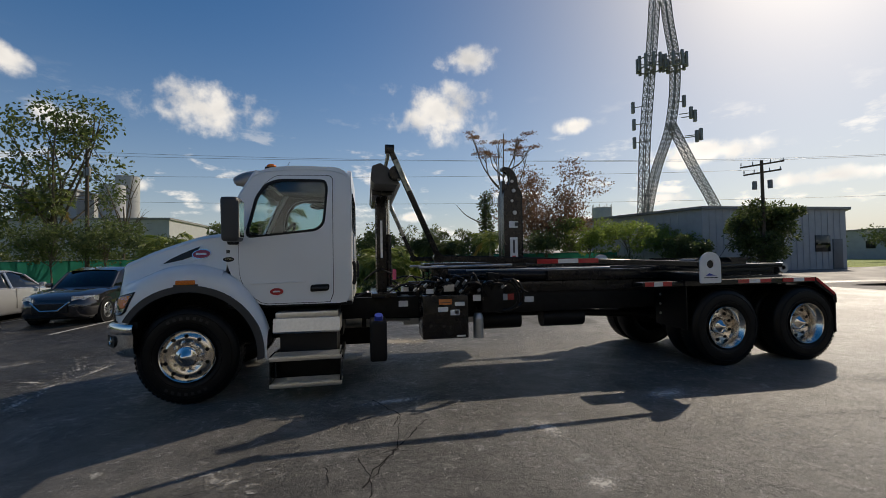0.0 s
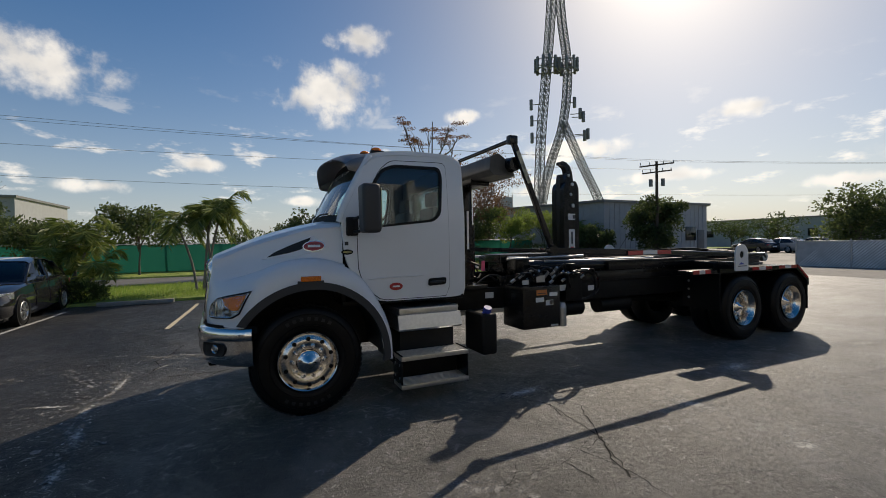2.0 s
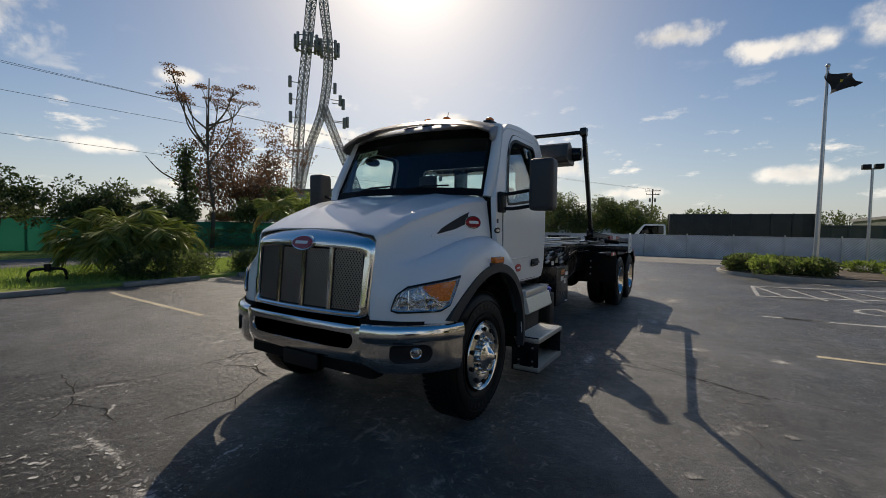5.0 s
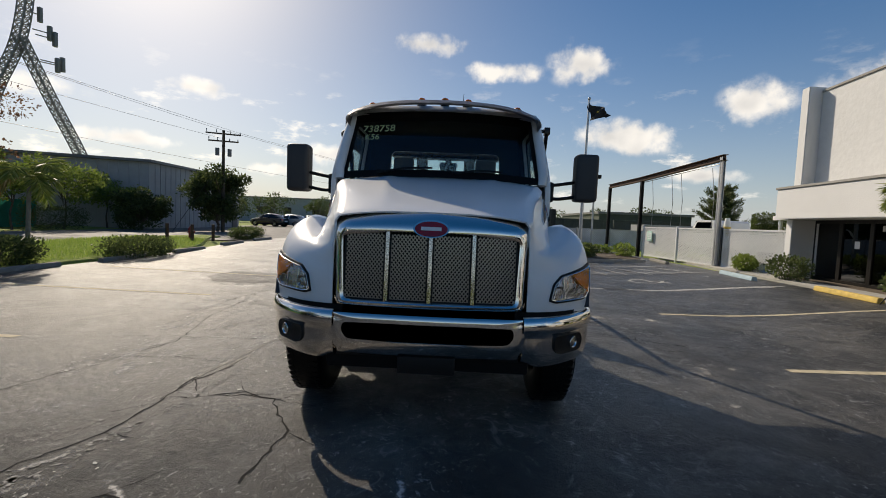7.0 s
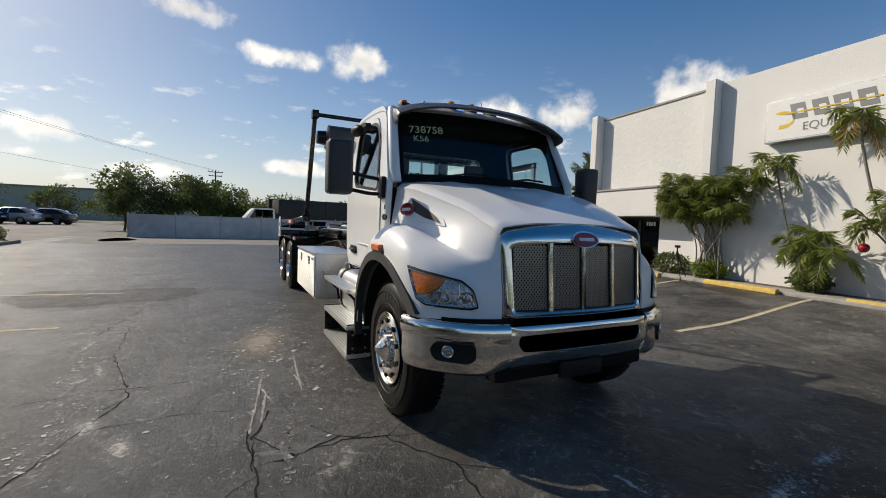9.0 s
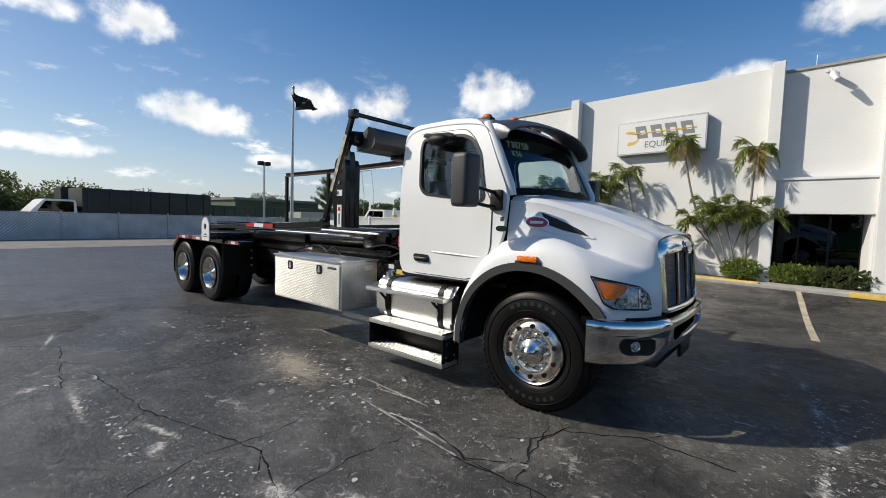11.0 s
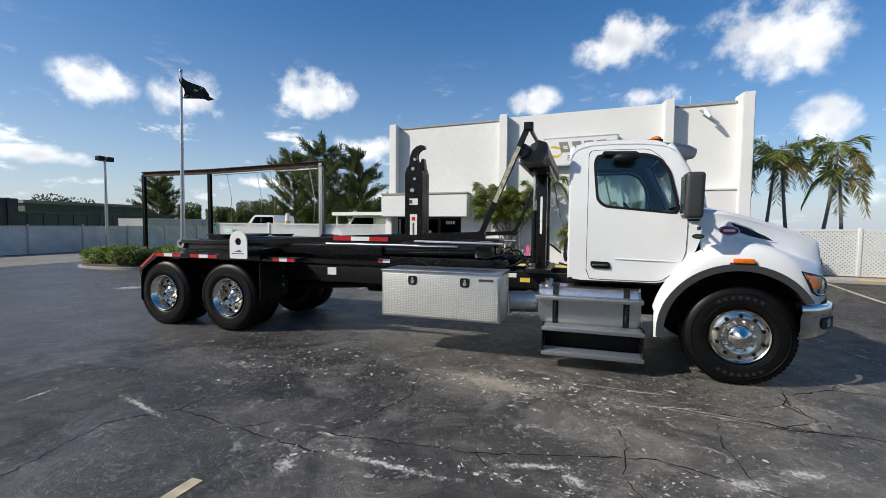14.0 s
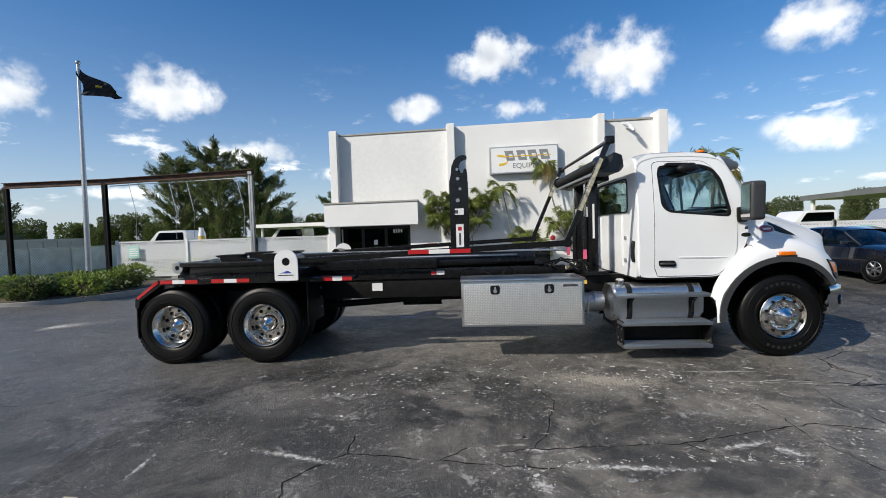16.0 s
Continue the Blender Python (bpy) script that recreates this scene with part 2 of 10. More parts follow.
ORANGE_DECAL = material("orange_decal", (0.6, 0.2, 0.05), 0.5, noise_scale=20, noise_amt=0.1)
PINK_DECAL = material("pink_tag", (0.7, 0.1, 0.2), 0.5)
BLUE_CAP = material("blue_cap", (0.03, 0.06, 0.35), 0.4)
DARK_INK = material("dark_print", (0.05, 0.05, 0.055), 0.5)
AMBER = material("amber_lens", (0.95, 0.24, 0.008), 0.22, coat=0.3, spec=0.4, noise_scale=90, noise_amt=0.45, color2=(0.6, 0.1, 0.004), bump=0.5, bump_scale=70)
LAMP_BOWL = material("lamp_reflector", (0.8, 0.8, 0.82), 0.15, metal=1.0, bump=0.5, bump_scale=45)
SEAT = material("dark_interior", (0.03, 0.03, 0.032), 0.7, noise_scale=20, noise_amt=0.3)
SEAT_GREY = material("grey_seat_cloth", (0.16, 0.16, 0.17), 0.85, noise_scale=60, noise_amt=0.25)


def glass(name, tint, rough=0.0, see=0.75):
    m = bpy.data.materials.new(name)
    m.use_nodes = True
    nt = m.node_tree
    nt.nodes.clear()
    out = nt.nodes.new("ShaderNodeOutputMaterial")
    t = nt.nodes.new("ShaderNodeBsdfTransparent")
    t.inputs[0].default_value = (*tint, 1)
    g = nt.nodes.new("ShaderNodeBsdfGlossy")
    g.inputs["Roughness"].default_value = rough
    g.inputs["Color"].default_value = (0.9, 0.95, 1, 1)
    f = nt.nodes.new("ShaderNodeLayerWeight")
    f.inputs[0].default_value = 0.5
    pw = nt.nodes.new("ShaderNodeMath")
    pw.operation = "POWER"
    nt.links.new(f.outputs["Facing"], pw.inputs[0])
    pw.inputs[1].default_value = 4.0
    gloss = nt.nodes.new("ShaderNodeMath")
    gloss.operation = "MULTIPLY_ADD"
    nt.links.new(pw.outputs[0], gloss.inputs[0])
    gloss.inputs[1].default_value, gloss.inputs[2].default_value = 0.8, 0.045
    mx = nt.nodes.new("ShaderNodeMixShader")
    nt.links.new(gloss.outputs[0], mx.inputs[0])
    nt.links.new(t.outputs[0], mx.inputs[1])
    nt.links.new(g.outputs[0], mx.inputs[2])
    nt.links.new(mx.outputs[0], out.inputs[0])
    return m


CAB_GLASS = glass("tinted_cab_glass", (0.78, 0.87, 0.87))
CAR_GLASS = glass("car_glass", (0.12, 0.13, 0.14))
DOOR_GLASS = glass("dark_door_glass", (0.1, 0.1, 0.1))

STUCCO = material("white_stucco", (0.73, 0.73, 0.715), 0.85, noise_scale=1.2, noise_amt=0.05, big_scale=0.35, big_amt=0.05, bump=0.26, bump_scale=38)
ROUGH_STUCCO = material("rough_white_stucco", (0.72, 0.72, 0.705), 0.88, noise_scale=6, noise_amt=0.07, big_scale=0.6, big_amt=0.05, bump=0.4, bump_scale=9)
CONCRETE = material("concrete", (0.4, 0.385, 0.35), 0.85, noise_scale=5, noise_amt=0.2, big_scale=0.5, big_amt=0.15, bump=0.3, bump_scale=60)
YELLOW_PAINT = material("worn_yellow_paint", (0.72, 0.5, 0.12), 0.7, noise_scale=9, noise_amt=0.3, bump=0.3, bump_scale=70)
BLUE_PAINT = material("pale_blue_paint", (0.42, 0.55, 0.6), 0.7, noise_scale=9, noise_amt=0.25, bump=0.3, bump_scale=70)
DOOR_GREY = material("dark_grey_door", (0.12, 0.125, 0.13), 0.5, noise_scale=3, noise_amt=0.15)
GREY_WALL = material("grey_metal_wall", (0.4, 0.405, 0.41), 0.6, noise_scale=2, noise_amt=0.12, big_scale=0.3, big_amt=0.1)
PALE_WALL = material("pale_wall", (0.35, 0.36, 0.37), 0.7, noise_scale=1.5, noise_amt=0.12)
WHITE_SLAT = material("white_lattice", (0.72, 0.72, 0.71), 0.6, noise_scale=8, noise_amt=0.1)
DIRTY_SLAT = material("dirty_white_slat", (0.82, 0.825, 0.83), 0.7, noise_scale=1.6, noise_amt=0.3, big_scale=0.4, big_amt=0.25)
WOOD_POLE = material("weathered_pole_wood", (0.09, 0.065, 0.045), 0.9, noise_scale=12, noise_amt=0.4, bump=0.5, bump_scale=30)
RUST = material("rusty_steel", (0.035, 0.026, 0.022), 0.8, noise_scale=6, noise_amt=0.5, color2=(0.11, 0.05, 0.028), bump=0.3, bump_scale=40)
DARK_BIN = material("dark_green_black_steel", (0.016, 0.022, 0.02), 0.55, noise_scale=3, noise_amt=0.4)
OLIVE = material("olive_container", (0.07, 0.085, 0.065), 0.65, noise_scale=2, noise_amt=0.25)
TOWER_STEEL = material("tower_steel", (0.22, 0.22, 0.22), 0.55, metal=0.4, noise_scale=1, noise_amt=0.2)
WIRE = material("weathered_wire", (0.16, 0.165, 0.17), 0.5)
CABLE = material("cable_black", (0.02, 0.02, 0.022), 0.6)
BARK = material("bark", (0.13, 0.105, 0.08), 0.9, noise_scale=14, noise_amt=0.45, bump=0.7, bump_scale=25)
PALM_BARK = material("palm_trunk", (0.25, 0.225, 0.185), 0.85, noise_scale=10, noise_amt=0.35, bump=0.6, bump_scale=18)
FLAG = material("black_flag_cloth", (0.012, 0.012, 0.014), 0.8, noise_scale=5, noise_amt=-0.5)
SILVER_CAR = material("silver_car_paint", (0.55, 0.56, 0.57), 0.25, metal=0.5, coat=0.9, big_scale=1, big_amt=0.04)
BLACK_CAR = material("black_car_paint", (0.014, 0.014, 0.016), 0.08, coat=1.0, big_scale=1, big_amt=-0.3)
NAVY_CAR = material("navy_car_paint", (0.005, 0.007, 0.014), 0.08, coat=1.0, big_scale=1, big_amt=-0.3)


def leaf_material(name, c1, c2, rough=0.5):
    m = bpy.data.materials.new(name)
    m.use_nodes = True
    nt = m.node_tree
    b = nt.nodes["Principled BSDF"]
    b.inputs["Roughness"].default_value = rough
    g = nt.nodes.new("ShaderNodeNewGeometry")
    ramp = nt.nodes.new("ShaderNodeValToRGB")
    ramp.color_ramp.elements[0].color, ramp.color_ramp.elements[1].color = (*c1, 1), (*c2, 1)
    nt.links.new(g.outputs["Random Per Island"], ramp.inputs[0])
    nt.links.new(ramp.outputs[0], b.inputs["Base Color"])
    tr = nt.nodes.new("ShaderNodeBsdfTranslucent")
    nt.links.new(ramp.outputs[0], tr.inputs[0])
    mx = nt.nodes.new("ShaderNodeMixShader")
    mx.inputs[0].default_value = 0.55
    out = nt.nodes["Material Output"]
    nt.links.new(b.outputs[0], mx.inputs[1])
    nt.links.new(tr.outputs[0], mx.inputs[2])
    nt.links.new(mx.outputs[0], out.inputs[0])
    return m


GREEN_MESH = leaf_material("green_screen_mesh", (0.012, 0.17, 0.125), (0.03, 0.26, 0.19), 0.8)
LEAF = leaf_material("leaf_green", (0.055, 0.085, 0.03), (0.15, 0.185, 0.06))
LEAF_DARK = leaf_material("leaf_dark_green", (0.035, 0.06, 0.018), (0.11, 0.14, 0.045))
LEAF_LIGHT = leaf_material("leaf_light_green", (0.12, 0.19, 0.03), (0.27, 0.33, 0.08))
LEAF_BROWN = leaf_material("leaf_brown", (0.11, 0.055, 0.03), (0.2, 0.11, 0.06))
PALM_LEAF = leaf_material("palm_leaf", (0.13, 0.2, 0.04), (0.4, 0.43, 0.13), 0.35)
PALM_DRY = leaf_material("palm_dry_leaf", (0.3, 0.25, 0.07), (0.5, 0.36, 0.13))
PINE_LEAF = leaf_material("casuarina_needles", (0.09, 0.125, 0.055), (0.22, 0.25, 0.11))


def ground_material(name, kind):
    m = bpy.data.materials.new(name)
    m.use_nodes = True
    nt = m.node_tree
    b = nt.nodes["Principled BSDF"]
    tc = nt.nodes.new("ShaderNodeTexCoord")

    def tex(scale, detail=8.0, rough=0.6, dist=0.0):
        n = nt.nodes.new("ShaderNodeTexNoise")
        n.inputs["Scale"].default_value, n.inputs["Detail"].default_value = scale, detail
        n.inputs["Roughness"].default_value, n.inputs["Distortion"].default_value = rough, dist
        nt.links.new(tc.outputs["Object"], n.inputs["Vector"])
        return n.outputs[0]

    def rng(v, a, b_, lo=0.0, hi=1.0):
        r = nt.nodes.new("ShaderNodeMapRange")
        r.inputs["From Min"].default_value, r.inputs["From Max"].default_value = a, b_
        r.inputs["To Min"].default_value, r.inputs["To Max"].default_value = lo, hi
        nt.links.new(v, r.inputs["Value"])
        return r.outputs[0]

    def mix(f, a, c):
        n = nt.nodes.new("ShaderNodeMixRGB")
        nt.links.new(f, n.inputs[0])
        for i, v in ((1, a), (2, c)):
            if isinstance(v, tuple):
                n.inputs[i].default_value = (*v, 1)
            else:
                nt.links.new(v, n.inputs[i])
        return n.outputs[0]

    def mul(a, c):
        n = nt.nodes.new("ShaderNodeMath")
        n.operation = "MULTIPLY"
        for i, v in ((0, a), (1, c)):
            if isinstance(v, float):
                n.inputs[i].default_value = v
            else:
                nt.links.new(v, n.inputs[i])
        return n.outputs[0]

    if kind in ("asphalt", "dull"):
        col = mix(rng(tex(0.4, 7, 0.65, 0.8), 0.4, 0.6), (0.017, 0.0166, 0.0162), (0.085, 0.079, 0.07))
        col = mix(rng(tex(1.1, 9, 0.72, 0.9), 0.46, 0.66), col, (0.185, 0.17, 0.148))
        col = mix(mul(rng(tex(9.0, 6, 0.75, 0.4), 0.52, 0.72), 0.6), col, (0.03, 0.03, 0.03))
        col = mix(mul(rng(tex(0.22, 6, 0.65, 1.5), 0.5, 0.62), 0.55), col, (0.02, 0.02, 0.021))
        # older, greyer paving towards the far end of the lot
        sx = nt.nodes.new("ShaderNodeSeparateXYZ")
        nt.links.new(tc.outputs["Object"], sx.inputs[0])
        ad = nt.nodes.new("ShaderNodeMath")
        ad.operation = "MULTIPLY_ADD"
        nt.links.new(tex(0.35, 6, 0.65, 0.8), ad.inputs[0])
        ad.inputs[1].default_value = 14.0
        nt.links.new(sx.outputs[0], ad.inputs[2])
        col = mix(mul(rng(ad.outputs[0], 13.5, 19.0), 0.72), col, (0.21, 0.195, 0.17))
        # newer, darker seal coat on the near side of the joint
        ad = nt.nodes.new("ShaderNodeMath")
        ad.operation = "MULTIPLY_ADD"
        nt.links.new(tex(0.6, 6, 0.65, 0.8), ad.inputs[0])
        ad.inputs[1].default_value = 2.4
        nt.links.new(sx.outputs[0], ad.inputs[2])
        seal = rng(ad.outputs[0], -1.1, 0.9, 1.0, 0.0)
        col = mix(mul(seal, 0.72), col, (0.014, 0.0137, 0.0135))
        # stone grit
        col = mix(mul(mul(rng(tex(150, 3), 0.52, 0.7), 0.65), rng(seal, 0.0, 1.0, 1.0, 0.35)), col, (0.2, 0.195, 0.178))
        # pale worn flakes and dried patches
        spots = mul(rng(tex(4.5, 11, 0.78, 1.4), 0.555, 0.635), rng(tex(0.45, 3), 0.38, 0.54))
        col = mix(mul(mul(spots, 0.8), rng(seal, 0.0, 1.0, 1.0, 0.35)), col, (0.38, 0.37, 0.34))
        fleck = mul(rng(tex(17, 9, 0.78, 1.6), 0.575, 0.625), rng(tex(0.9, 4, 0.7, 0.8), 0.4, 0.52))
        col = mix(mul(fleck, 0.85), col, (0.5, 0.485, 0.45))
        b.inputs["Diffuse Roughness"].default_value = 1.0
        rough = rng(tex(0.8, 6), 0.3, 0.7, 0.36, 0.54) if kind == "asphalt" else rng(tex(0.8, 6), 0.3, 0.7, 0.5, 0.7)
        # streaks of grit that scatter the low sun differently
        rough = mul(rough, rng(tex(2.6, 8, 0.75, 1.0), 0.35, 0.65, 0.85, 1.2))
        add = nt.nodes.new("ShaderNodeMath")
        add.operation = "MULTIPLY_ADD"
        nt.links.new(tex(14, 8, 0.7, 0.5), add.inputs[0])
        add.inputs[1].default_value = 2.6
        nt.links.new(tex(110, 5), add.inputs[2])
        height = add.outputs[0]
        strength, dist = 0.8, 0.013
    elif kind == "road":
        col = mix(rng(tex(0.5, 6), 0.35, 0.65), (0.12, 0.115, 0.108), (0.18, 0.172, 0.16))
        rough = rng(tex(0.8, 6), 0.3, 0.7, 0.6, 0.85)
        height = tex(120, 4)
        strength, dist = 0.4, 0.01
    elif kind == "grass":
        col = mix(rng(tex(1.2, 6), 0.35, 0.65), (0.19, 0.3, 0.05), (0.36, 0.43, 0.09))
        col = mix(rng(tex(14, 6), 0.45, 0.7), col, (0.22, 0.21, 0.08))
        rough = rng(tex(2, 3), 0, 1, 0.85, 0.95)
        height = tex(45, 6)
        strength, dist = 0.9, 0.06
    else:
        col = mix(rng(tex(1.5, 6), 0.35, 0.65), (0.09, 0.07, 0.05), (0.16, 0.13, 0.1))
        rough = rng(tex(2, 3), 0, 1, 0.85, 0.95)
        height = tex(40, 6)
        strength, dist = 0.8, 0.04
    b.inputs["Specular IOR Level"].default_value = 0.34
    if kind == "asphalt":
        nt.links.new(rng(seal, 0.0, 1.0, 0.58, 0.2), b.inputs["Specular IOR Level"])
    nt.links.new(col, b.inputs["Base Color"])
    nt.links.new(rough, b.inputs["Roughness"])
    bn = nt.nodes.new("ShaderNodeBump")
    bn.inputs["Strength"].default_value, bn.inputs["Distance"].default_value = strength, dist
    nt.links.new(height, bn.inputs["Height"])
    nt.links.new(bn.outputs[0], b.inputs["Normal"])
    return m


ASPHALT = ground_material("worn_asphalt", "asphalt")
DULL = ground_material("dull_asphalt_patch", "dull")
ROAD = ground_material("pale_road_asphalt", "road")
GRASS = ground_material("lawn_grass", "grass")
SOIL = ground_material("mulch_soil", "soil")
CRACK = material("crack_fill", (0.02, 0.02, 0.02), 0.9, spec=0.1)
LINE_WHITE = material("worn_white_line", (0.5, 0.49, 0.46), 0.8, noise_scale=7, noise_amt=0.5, bump=0.3, bump_scale=90)
LINE_YELLOW = material("worn_yellow_line", (0.62, 0.53, 0.36), 0.8, noise_scale=7, noise_amt=0.4, bump=0.3, bump_scale=90)
GRASS_BLADE = leaf_material("grass_blade", (0.16, 0.28, 0.045), (0.36, 0.44, 0.1))

# ---- building blocks ----
def finish(name, bm, mat, smooth=40.0):
    me = bpy.data.meshes.new(name)
    bmesh.ops.recalc_face_normals(bm, faces=bm.faces)
    bm.to_mesh(me)
    bm.free()
    if mat is not None:
        me.materials.append(mat)
    if smooth:
        for p in me.polygons:
            p.use_smooth = True
        me.set_sharp_from_angle(angle=radians(smooth))
    return me


def part(name, bm, mat, parent, label="", smooth=40.0):
    ob = new(name, finish(name, bm, mat, smooth))
    ob.parent = parent
    if parent is not None:
        # meshes are written in world places while the thing stands at its base
        top = parent
        off = Vector((0, 0, 0))
        while top is not None:
            off += top.location
            top = top.parent
        ob.data.transform(Matrix.Translation(-off))
    if label:
        ob["label"] = label
    return ob


def thing(name, at, label, category, group="", kind=""):
    ob = new(name)
    ob.location = at
    ob.empty_display_size = 0.1
    return tagged(ob, label, category, group, kind)


def solid(name, bm, mat, label="", category="", group="", kind="", smooth=40.0):
    ob = new(name, finish(name, bm, mat, smooth))
    return tagged(ob, label, category, group, kind)


def box(bm, x0, x1, y0, y1, z0, z1, bevel=0.0, seg=2):
    r = bmesh.ops.create_cube(bm, size=1.0, matrix=Matrix.Translation(((x0 + x1) / 2, (y0 + y1) / 2, (z0 + z1) / 2)) @ Matrix.Diagonal((abs(x1 - x0), abs(y1 - y0), abs(z1 - z0), 1)))
    if bevel:
        vs = set(r["verts"])
        es = [e for e in bm.edges if e.verts[0] in vs and e.verts[1] in vs]
        bmesh.ops.bevel(bm, geom=es, offset=bevel, segments=seg, affect="EDGES", profile=0.6)
    return bm


def boxed(x0, x1, y0, y1, z0, z1, bevel=0.0, seg=2):
    return box(bmesh.new(), x0, x1, y0, y1, z0, z1, bevel, seg)


def beam(bm, a, b, w, h, bevel=0.0, up=(0, 0, 1)):
    """A bar of section w (sideways) by h from a to b."""
    a, b = Vector(a), Vector(b)
    d = b - a
    m = Matrix.Translation((a + b) / 2) @ d.to_track_quat("X", "Z").to_matrix().to_4x4() @ Matrix.Diagonal((d.length, w, h, 1))
    r = bmesh.ops.create_cube(bm, size=1.0, matrix=m)
    if bevel:
        vs = set(r["verts"])
        bmesh.ops.bevel(bm, geom=[e for e in bm.edges if e.verts[0] in vs and e.verts[1] in vs], offset=bevel, segments=1, affect="EDGES")
    return bm


def rod(bm, a, b, r0, r1=None, seg=12, caps=True):
    a, b = Vector(a), Vector(b)
    d = b - a
    m = Matrix.Translation((a + b) / 2) @ d.to_track_quat("Z", "Y").to_matrix().to_4x4()
    bmesh.ops.create_cone(bm, cap_ends=caps, segments=seg, radius1=r0, radius2=r0 if r1 is None else r1, depth=d.length, matrix=m)
    return bm


def pipe(bm, pts, r, seg=8, taper=None):
    """A bent tube through points."""
    pts = [Vector(p) for p in pts]
    rings = []
    for i, p in enumerate(pts):
        d = (pts[min(i + 1, len(pts) - 1)] - pts[max(i - 1, 0)]).normalized()
        q = d.to_track_quat("Z", "Y")
        rr = r if taper is None else r + (taper - r) * i / (len(pts) - 1)
        rings.append([bm.verts.new(p + q @ Vector((rr * math.cos(2 * math.pi * k / seg), rr * math.sin(2 * math.pi * k / seg), 0))) for k in range(seg)])
    for a, b in zip(rings, rings[1:]):
        for k in range(seg):
            bm.faces.new((a[k], a[(k + 1) % seg], b[(k + 1) % seg], b[k]))
    bm.faces.new(rings[0][::-1])
    bm.faces.new(rings[-1])
    return bm


def curve_pts(pts, n=6):
    """Smooth points through the given ones."""
    pts = [Vector(p) for p in pts]
    out = []
    for i in range(len(pts) - 1):
        p0, p1, p2, p3 = pts[max(i - 1, 0)], pts[i], pts[i + 1], pts[min(i + 2, len(pts) - 1)]
        for k in range(n):
            t = k / n
            out.append(0.5 * (2 * p1 + (p2 - p0) * t + (2 * p0 - 5 * p1 + 4 * p2 - p3) * t * t + (3 * p1 - p0 - 3 * p2 + p3) * t ** 3))
    out.append(pts[-1])
    return out


def lathe(bm, profile, at, axis="Y", seg=40, side=1, caps=False):
    """Turns (along, radius) pairs round an axis through at."""
    at = Vector(at)
    rings = []
    for a, r in profile:
        ring = []
        for k in range(seg):
            c, s = r * math.cos(2 * math.pi * k / seg), r * math.sin(2 * math.pi * k / seg)
            v = {"Y": Vector((c, a * side, s)), "X": Vector((a * side, c, s)), "Z": Vector((c, s, a * side))}[axis]
            ring.append(bm.verts.new(at + v))
        rings.append(ring)
    for a, b in zip(rings, rings[1:]):
        for k in range(seg):
            bm.faces.new((a[k], a[(k + 1) % seg], b[(k + 1) % seg], b[k]))
    for ring in (rings[0], rings[-1]) if caps else ():
        if (ring[0].co - ring[seg // 2].co).length > 1e-4:
            bm.faces.new(ring)
    bmesh.ops.remove_doubles(bm, verts=bm.verts[:], dist=1e-5) if profile[0][1] < 1e-5 or profile[-1][1] < 1e-5 else None
    return bm


def slab(bm, outline, axis, a0, a1, bevel=0.0):
    """An outline in two coordinates, made thick along the third axis from a0 to a1."""
    n = "xyz".index(axis)

    def v(p, a):
        c = list(p)
        c.insert(n, a)
        return bm.verts.new(c)

    lo, hi = [v(p, a0) for p in outline], [v(p, a1) for p in outline]
    fs = [bm.faces.new(lo[::-1]), bm.faces.new(hi)]
    k = len(outline)
    for i in range(k):
        fs.append(bm.faces.new((lo[i], lo[(i + 1) % k], hi[(i + 1) % k], hi[i])))
    if bevel:
        es = list({e for f in fs[:2] for e in f.edges})
        bmesh.ops.bevel(bm, geom=es, offset=bevel, segments=2, affect="EDGES", clamp_overlap=True)
    return bm


def arc(cx, cy, r, a0, a1, n=10):
    return [(cx + r * math.cos(radians(a0 + (a1 - a0) * i / n)), cy + r * math.sin(radians(a0 + (a1 - a0) * i / n))) for i in range(n + 1)]


def loft(bm, rows, close=False, caps=False):
    """A skin over rows of points of equal count."""
    vs = [[bm.verts.new(p) for p in row] for row in rows]
    for a, b in zip(vs, vs[1:]):
        k = len(a)
        for i in range(k if close else k - 1):
            bm.faces.new((a[i], a[(i + 1) % k], b[(i + 1) % k], b[i]))
    if caps:
        bm.faces.new(vs[0][::-1])
        bm.faces.new(vs[-1])
    return bm


def smooth01(v):
    v = min(1.0, max(0.0, v))
    return v * v * (3 - 2 * v)


def gz(x, y):
    """Height of the paved ground, which rises gently away from the truck."""
    return 0.25 * smooth01(max((x - 9) / 9, (-y - 5) / 4.5, 0)) + 0.1 * smooth01((y - 8) / 4) * (1 - smooth01((x - 9) / 9))

# ---- the ground ----
def sheet(name, x0, x1, y0, y1, step, lift, mat, label, category, clip=None):
    bm = bmesh.new()
    nx, ny = max(1, round((x1 - x0) / step)), max(1, round((y1 - y0) / step))
    rows = []
    for j in range(ny + 1):
        row = []
        for i in range(nx + 1):
            x, y = x0 + (x1 - x0) * i / nx, y0 + (y1 - y0) * j / ny
            row.append((x, y, gz(x, y) + lift))
        rows.append(row)
    loft(bm, rows)
    return solid(name, bm, mat, label, category, kind="structure")


def coords(lo, hi, a, b, step, far):
    c = [lo] + [a - far * (1 - k / 6) ** 2 for k in range(1, 6)] + [a + (b - a) * k / round((b - a) / step) for k in range(round((b - a) / step) + 1)]
    return c + [b + far * (k / 6) ** 2 for k in range(1, 6)] + [hi]


